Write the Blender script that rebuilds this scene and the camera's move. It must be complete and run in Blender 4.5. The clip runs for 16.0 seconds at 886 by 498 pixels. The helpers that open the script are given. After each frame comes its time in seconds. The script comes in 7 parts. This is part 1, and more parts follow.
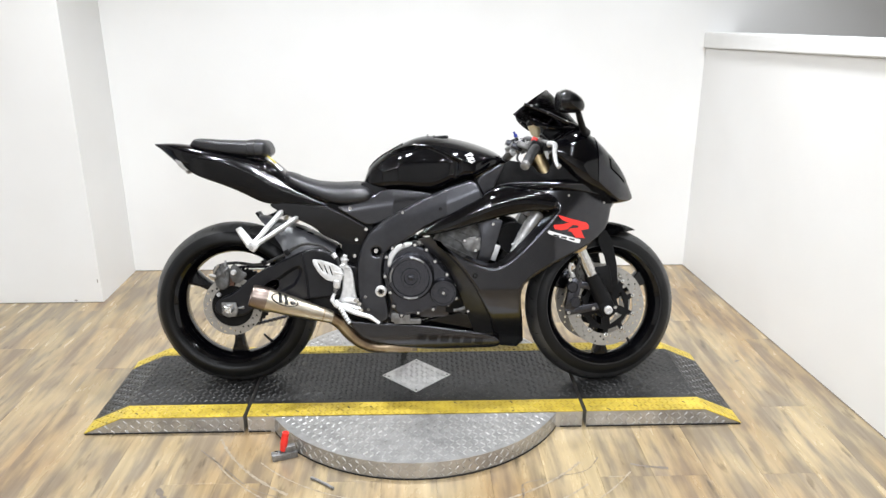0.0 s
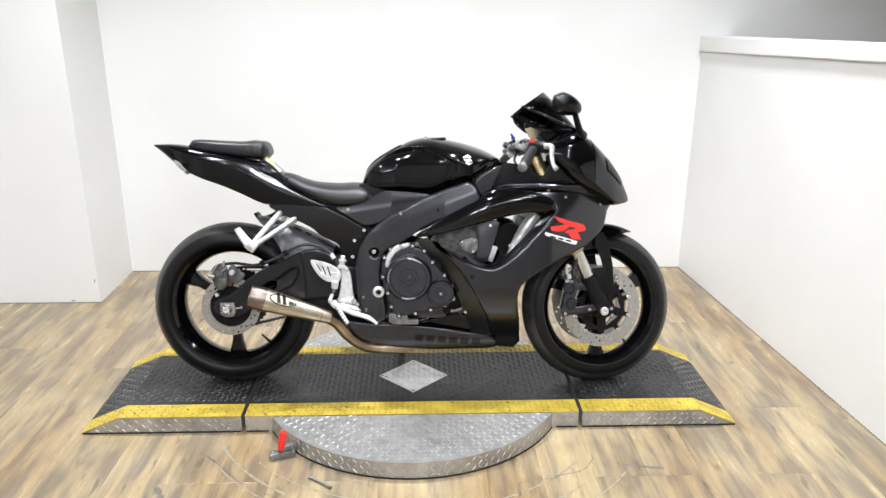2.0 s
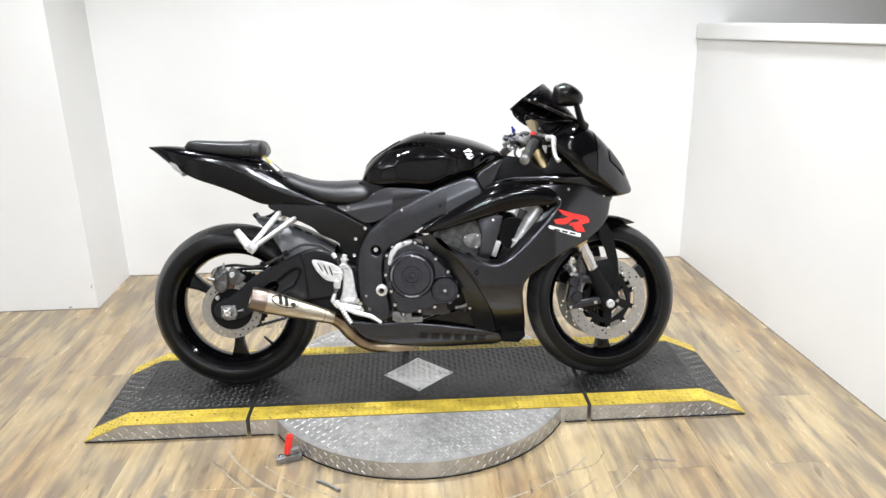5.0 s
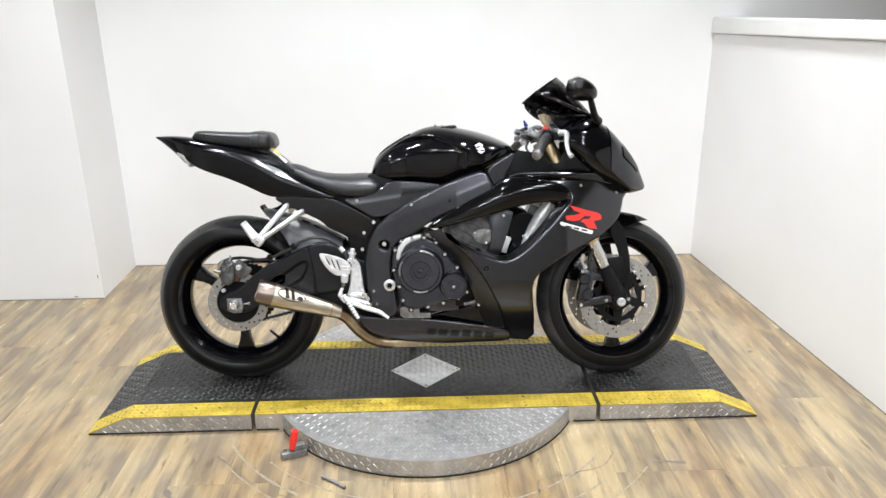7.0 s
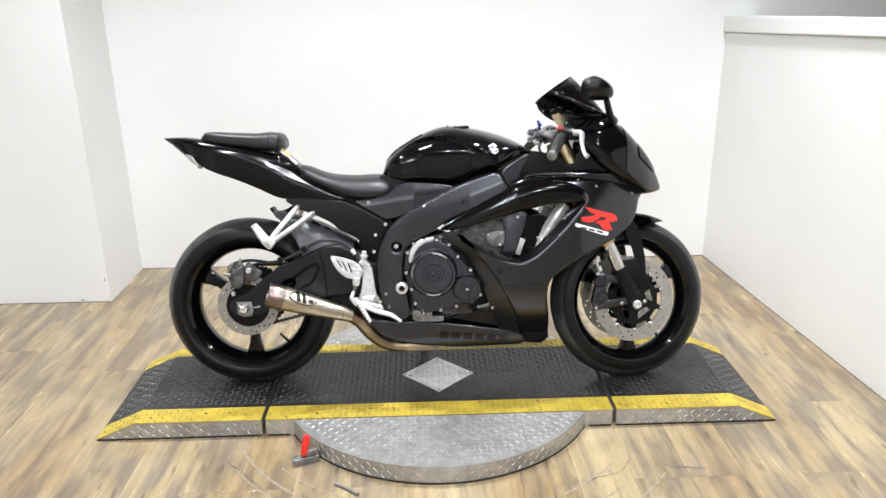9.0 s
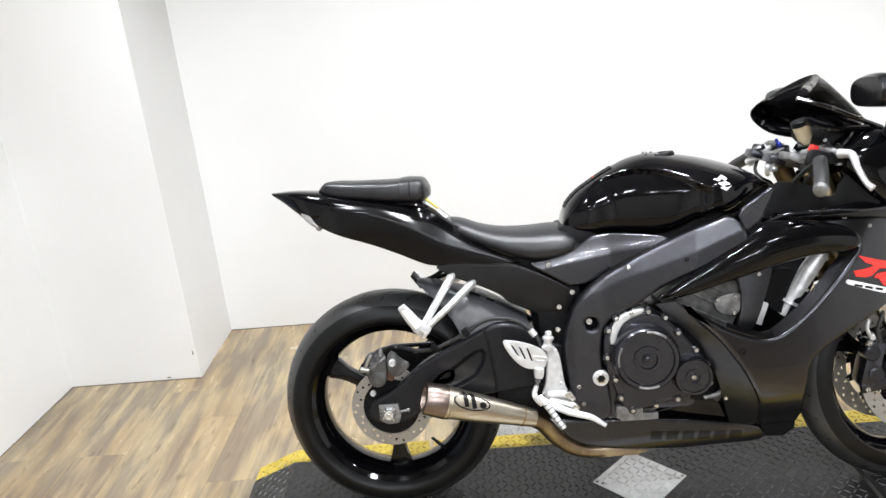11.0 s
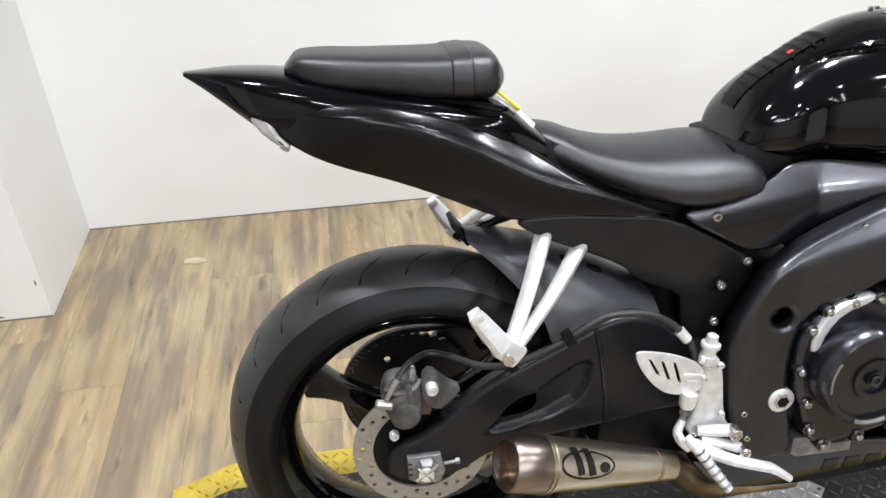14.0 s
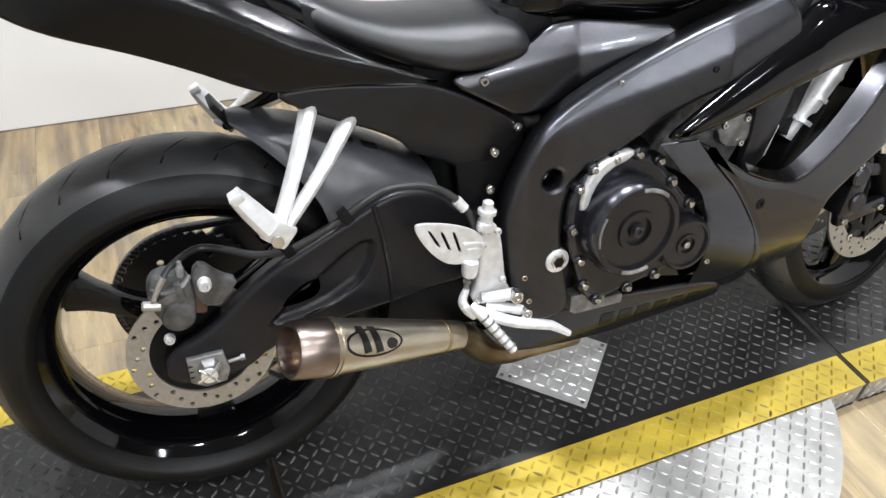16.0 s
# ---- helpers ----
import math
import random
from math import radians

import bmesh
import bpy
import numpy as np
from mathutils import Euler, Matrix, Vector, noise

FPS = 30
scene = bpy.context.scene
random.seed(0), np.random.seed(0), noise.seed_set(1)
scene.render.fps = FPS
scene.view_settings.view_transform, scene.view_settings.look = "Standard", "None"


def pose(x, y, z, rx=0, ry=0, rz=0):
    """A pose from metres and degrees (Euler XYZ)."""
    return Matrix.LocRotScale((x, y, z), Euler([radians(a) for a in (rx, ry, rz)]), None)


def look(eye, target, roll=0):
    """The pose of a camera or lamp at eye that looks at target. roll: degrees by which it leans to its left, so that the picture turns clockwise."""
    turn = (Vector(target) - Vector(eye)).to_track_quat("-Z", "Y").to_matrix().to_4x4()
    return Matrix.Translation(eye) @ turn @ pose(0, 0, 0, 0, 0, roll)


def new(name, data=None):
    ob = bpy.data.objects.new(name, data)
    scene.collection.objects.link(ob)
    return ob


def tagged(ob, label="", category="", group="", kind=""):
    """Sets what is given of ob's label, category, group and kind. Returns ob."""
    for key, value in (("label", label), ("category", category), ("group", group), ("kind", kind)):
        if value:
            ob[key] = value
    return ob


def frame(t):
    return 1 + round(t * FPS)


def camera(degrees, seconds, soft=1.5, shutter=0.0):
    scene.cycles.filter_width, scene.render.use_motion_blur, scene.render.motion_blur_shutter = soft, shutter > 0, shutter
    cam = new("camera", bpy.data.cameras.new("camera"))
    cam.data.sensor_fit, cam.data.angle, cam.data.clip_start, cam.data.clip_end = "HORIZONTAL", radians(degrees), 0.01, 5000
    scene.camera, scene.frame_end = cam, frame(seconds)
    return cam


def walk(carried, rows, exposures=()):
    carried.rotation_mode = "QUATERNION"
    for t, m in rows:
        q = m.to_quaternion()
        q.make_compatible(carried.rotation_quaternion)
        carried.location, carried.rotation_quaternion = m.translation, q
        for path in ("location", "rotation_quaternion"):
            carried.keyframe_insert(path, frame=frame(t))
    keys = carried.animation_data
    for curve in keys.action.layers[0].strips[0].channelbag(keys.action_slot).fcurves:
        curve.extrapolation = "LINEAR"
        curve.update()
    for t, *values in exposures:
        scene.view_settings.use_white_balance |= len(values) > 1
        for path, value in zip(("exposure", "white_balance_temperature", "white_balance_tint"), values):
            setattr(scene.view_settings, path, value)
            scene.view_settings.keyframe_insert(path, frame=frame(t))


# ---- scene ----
cam = camera(60.7, 16.0)
PATH = [
    (0, (0.154, 0.026, 1.499), (0.206, 1.919, 0.856), -0.1),
    (0.5, (0.151, 0.028, 1.499), (0.204, 1.921, 0.856), 0.1),
    (1, (0.15, 0.024, 1.496), (0.206, 1.917, 0.853), 0.0),
    (1.5, (0.151, 0.018, 1.499), (0.209, 1.911, 0.858), 0.2),
    (2, (0.146, 0.009, 1.5), (0.21, 1.903, 0.863), 0.2),
    (2.5, (0.148, 0.004, 1.495), (0.214, 1.901, 0.863), 0.0),
    (3, (0.149, 0.008, 1.493), (0.222, 1.903, 0.857), -0.0),
    (3.5, (0.151, 0.019, 1.493), (0.24, 1.912, 0.854), -0.7),
    (4, (0.134, 0.03, 1.493), (0.218, 1.922, 0.848), -1.1),
    (6.5, (0.112, 0.074, 1.49), (0.178, 1.962, 0.834), -0.9),
    (7, (0.11, 0.087, 1.49), (0.17, 1.971, 0.821), -0.6),
    (7.5, (0.103, 0.093, 1.486), (0.169, 1.977, 0.818), -0.6),
    (8, (0.102, 0.1, 1.488), (0.172, 1.982, 0.815), -0.6),
    (10.3, (-0.114, 0.386, 1.467), (-0.254, 2.272, 0.817), -3.2),
    (10.5, (-0.166, 0.509, 1.472), (-0.387, 2.374, 0.785), -4.0),
    (11, (-0.301, 0.851, 1.469), (-0.383, 2.736, 0.805), -5.5),
    (11.5, (-0.442, 1.148, 1.466), (-0.45, 3.021, 0.763), -6.0),
    (12, (-0.486, 1.496, 1.448), (-0.535, 3.371, 0.753), -5.8),
    (12.5, (-0.568, 1.703, 1.419), (-0.483, 3.521, 0.591), -4.0),
    (13, (-0.647, 1.808, 1.41), (-0.406, 3.582, 0.517), -2.4),
    (13.5, (-0.647, 1.838, 1.369), (-0.399, 3.551, 0.366), -1.1),
    (14, (-0.648, 1.833, 1.335), (-0.398, 3.471, 0.215), -0.9),
    (14.5, (-0.656, 1.814, 1.297), (-0.383, 3.367, 0.067), 0.4),
    (15, (-0.668, 1.809, 1.268), (-0.354, 3.301, -0.027), 2.0),
    (15.5, (-0.642, 1.816, 1.263), (-0.161, 3.257, -0.037), 3.5),
    (16, (-0.577, 1.819, 1.262), (0.086, 3.203, -0.02), 4.5),
]
walk(cam, [(t, look(eye, target, roll)) for t, eye, target, roll in PATH],
     [(0, -0.02), (2.5, 0.01), (3.5, 0.12), (4.3, 0.08), (6.3, -0.07), (8.2, -0.08), (10.5, 0.03), (13.0, 0.0), (14.5, -0.18), (15.2, -0.16), (16, -0.08)])


# ---- light ----
world = bpy.data.worlds.new("showroom_air")
scene.world = world
world.use_nodes = True
world.node_tree.nodes["Background"].inputs[0].default_value = (0.9, 0.95, 1.0, 1)
world.node_tree.nodes["Background"].inputs[1].default_value = 0.08


def ceiling_lamp(x, y, z, sx, sy, watts, spread=180, colour=(0.915, 0.950, 1.0)):
    data = bpy.data.lights.new("ceiling_panel_lamp", "AREA")
    data.shape, data.size, data.size_y, data.energy, data.color = "RECTANGLE", sx, sy, watts, colour
    ob = new("ceiling_panel_lamp", data)
    data.spread = radians(spread)
    ob.matrix_world = look((x, y, z), (x, y + 0.001, 0))
    return ob


for lx, share in ((-1.15, 0.80), (0.1, 1.08), (1.35, 0.95)):
    for ly, watts, spread in ((3.02, 24.5, 110), (1.50, 16, 140), (0.20, 13, 160), (-1.0, 36, 180), (-2.6, 40, 180)):
        ceiling_lamp(lx, ly, 2.79, 0.22, 0.07, watts * share, spread)


# ---- materials ----
def material(name, colour, rough=0.5, metal=0.0, coat=0.0, colour2=None, scale=20.0, stretch=(1, 1, 1), detail=4.0,
             bump=0.0, bump_scale=200.0, rough_var=0.0, spread=(0.35, 0.65), per_object=0.0, grime=0.0, grime_scale=6.0, spec=0.5):
    m = bpy.data.materials.new(name)
    m.use_nodes = True
    nt = m.node_tree
    b = nt.nodes["Principled BSDF"]
    b.inputs["Roughness"].default_value = rough
    b.inputs["Metallic"].default_value = metal
    b.inputs["Coat Weight"].default_value = coat
    b.inputs["Coat Roughness"].default_value = 0.04
    b.inputs["Specular IOR Level"].default_value = spec
    b.inputs["Base Color"].default_value = (*colour, 1)
    co = nt.nodes.new("ShaderNodeTexCoord")
    mp = nt.nodes.new("ShaderNodeMapping")
    mp.inputs["Scale"].default_value = stretch
    nt.links.new(co.outputs["Object"], mp.inputs["Vector"])
    colour2 = colour2 or tuple(c * 0.7 for c in colour)
    n = nt.nodes.new("ShaderNodeTexNoise")
    n.inputs["Scale"].default_value, n.inputs["Detail"].default_value = scale, detail
    nt.links.new(mp.outputs[0], n.inputs["Vector"])
    ramp = nt.nodes.new("ShaderNodeValToRGB")
    ramp.color_ramp.elements[0].position, ramp.color_ramp.elements[1].position = spread
    ramp.color_ramp.elements[0].color = (*colour2, 1)
    ramp.color_ramp.elements[1].color = (*colour, 1)
    nt.links.new(n.outputs[0], ramp.inputs[0])
    out = ramp.outputs[0]
    if grime:
        g = nt.nodes.new("ShaderNodeTexNoise")
        g.inputs["Scale"].default_value, g.inputs["Detail"].default_value = grime_scale, 6
        nt.links.new(co.outputs["Object"], g.inputs["Vector"])
        gr = nt.nodes.new("ShaderNodeMapRange")
        gr.inputs[1].default_value, gr.inputs[2].default_value = 0.42, 0.7
        gr.inputs[3].default_value, gr.inputs[4].default_value = 1.0, 1.0 - grime
        nt.links.new(g.outputs[0], gr.inputs[0])
        mul = nt.nodes.new("ShaderNodeMixRGB")
        mul.blend_type = "MULTIPLY"
        mul.inputs[0].default_value = 1
        nt.links.new(out, mul.inputs[1])
        nt.links.new(gr.outputs[0], mul.inputs[2])
        out = mul.outputs[0]
    if per_object:
        info = nt.nodes.new("ShaderNodeObjectInfo")
        mr = nt.nodes.new("ShaderNodeMapRange")
        mr.inputs[3].default_value, mr.inputs[4].default_value = 1 - per_object, 1 + per_object
        nt.links.new(info.outputs["Random"], mr.inputs[0])
        hsv = nt.nodes.new("ShaderNodeHueSaturation")
        nt.links.new(mr.outputs[0], hsv.inputs["Value"])
        nt.links.new(out, hsv.inputs["Color"])
        out = hsv.outputs[0]
    nt.links.new(out, b.inputs["Base Color"])
    if rough_var:
        rr = nt.nodes.new("ShaderNodeMapRange")
        rr.inputs[3].default_value, rr.inputs[4].default_value = rough - rough_var, rough + rough_var
        nt.links.new(n.outputs[0], rr.inputs[0])
        nt.links.new(rr.outputs[0], b.inputs["Roughness"])
    if bump:
        bn = nt.nodes.new("ShaderNodeTexNoise")
        bn.inputs["Scale"].default_value, bn.inputs["Detail"].default_value = bump_scale, 3
        nt.links.new(mp.outputs[0], bn.inputs["Vector"])
        bp = nt.nodes.new("ShaderNodeBump")
        bp.inputs["Strength"].default_value, bp.inputs["Distance"].default_value = bump, 0.002
        nt.links.new(bn.outputs[0], bp.inputs["Height"])
        nt.links.new(bp.outputs[0], b.inputs["Normal"])
    return m


def glass(name, tint, rough=0.02):
    m = bpy.data.materials.new(name)
    m.use_nodes = True
    b = m.node_tree.nodes["Principled BSDF"]
    b.inputs["Base Color"].default_value = (*tint, 1)
    b.inputs["Transmission Weight"].default_value = 1
    b.inputs["Roughness"].default_value = rough
    b.inputs["IOR"].default_value = 1.3
    return m


def wood_planks():
    m = material("vinyl_wood_plank", (0.354, 0.275, 0.158), 0.26, colour2=(0.210, 0.168, 0.115), scale=5.2, stretch=(3.3, 0.60, 1), detail=6,
                 spread=(0.40, 0.57), per_object=0.08, bump=0.06, bump_scale=60, rough_var=0.06, spec=0.8)
    nt = m.node_tree
    b = nt.nodes["Principled BSDF"]
    src = b.inputs["Base Color"].links[0].from_socket
    co = next(n for n in nt.nodes if n.type == "TEX_COORD")
    info = nt.nodes.new("ShaderNodeObjectInfo")
    geo = nt.nodes.new("ShaderNodeNewGeometry")
    add = nt.nodes.new("ShaderNodeVectorMath")
    add.operation = "MULTIPLY_ADD"
    nt.links.new(info.outputs["Random"], add.inputs[0])
    add.inputs[1].default_value = (37, 53, 11)
    nt.links.new(geo.outputs["Position"], add.inputs[2])
    for mp in [n for n in nt.nodes if n.type == "MAPPING"]:
        nt.links.new(add.outputs[0], mp.inputs["Vector"])
    mp2 = nt.nodes.new("ShaderNodeMapping")
    mp2.inputs["Scale"].default_value = (55, 2.2, 1)
    nt.links.new(add.outputs[0], mp2.inputs["Vector"])
    grain = nt.nodes.new("ShaderNodeTexNoise")
    grain.inputs["Scale"].default_value, grain.inputs["Detail"].default_value = 1.0, 6
    nt.links.new(mp2.outputs[0], grain.inputs["Vector"])
    mr = nt.nodes.new("ShaderNodeMapRange")
    mr.inputs[1].default_value, mr.inputs[2].default_value = 0.3, 0.62
    mr.inputs[3].default_value, mr.inputs[4].default_value = 0.82, 1.08
    nt.links.new(grain.outputs[0], mr.inputs[0])
    mul = nt.nodes.new("ShaderNodeMixRGB")
    mul.blend_type = "MULTIPLY"
    mul.inputs[0].default_value = 1
    nt.links.new(src, mul.inputs[1])
    nt.links.new(mr.outputs[0], mul.inputs[2])
    mp3 = nt.nodes.new("ShaderNodeMapping")
    mp3.inputs["Scale"].default_value = (34, 7, 1)
    nt.links.new(add.outputs[0], mp3.inputs["Vector"])
    fleck = nt.nodes.new("ShaderNodeTexNoise")
    fleck.inputs["Scale"].default_value, fleck.inputs["Detail"].default_value = 1.0, 5
    nt.links.new(mp3.outputs[0], fleck.inputs["Vector"])
    mr2 = nt.nodes.new("ShaderNodeMapRange")
    mr2.inputs[1].default_value, mr2.inputs[2].default_value = 0.61, 0.72
    mr2.inputs[3].default_value, mr2.inputs[4].default_value = 1.0, 0.55
    nt.links.new(fleck.outputs[0], mr2.inputs[0])
    mul2 = nt.nodes.new("ShaderNodeMixRGB")
    mul2.blend_type = "MULTIPLY"
    mul2.inputs[0].default_value = 1
    nt.links.new(mul.outputs[0], mul2.inputs[1])
    nt.links.new(mr2.outputs[0], mul2.inputs[2])
    patch = nt.nodes.new("ShaderNodeTexNoise")
    patch.inputs["Scale"].default_value, patch.inputs["Detail"].default_value = 2.2, 4
    mp4 = nt.nodes.new("ShaderNodeMapping")
    mp4.inputs["Scale"].default_value = (1.6, 0.7, 1)
    nt.links.new(geo.outputs["Position"], mp4.inputs["Vector"])
    nt.links.new(mp4.outputs[0], patch.inputs["Vector"])
    mr3 = nt.nodes.new("ShaderNodeMapRange")
    mr3.inputs[1].default_value, mr3.inputs[2].default_value = 0.42, 0.66
    nt.links.new(patch.outputs[0], mr3.inputs[0])
    tint = nt.nodes.new("ShaderNodeMixRGB")
    tint.blend_type = "MULTIPLY"
    tint.inputs[2].default_value = (0.86, 0.76, 0.68, 1)
    nt.links.new(mr3.outputs[0], tint.inputs[0])
    nt.links.new(mul2.outputs[0], tint.inputs[1])
    nt.links.new(tint.outputs[0], b.inputs["Base Color"])
    return m


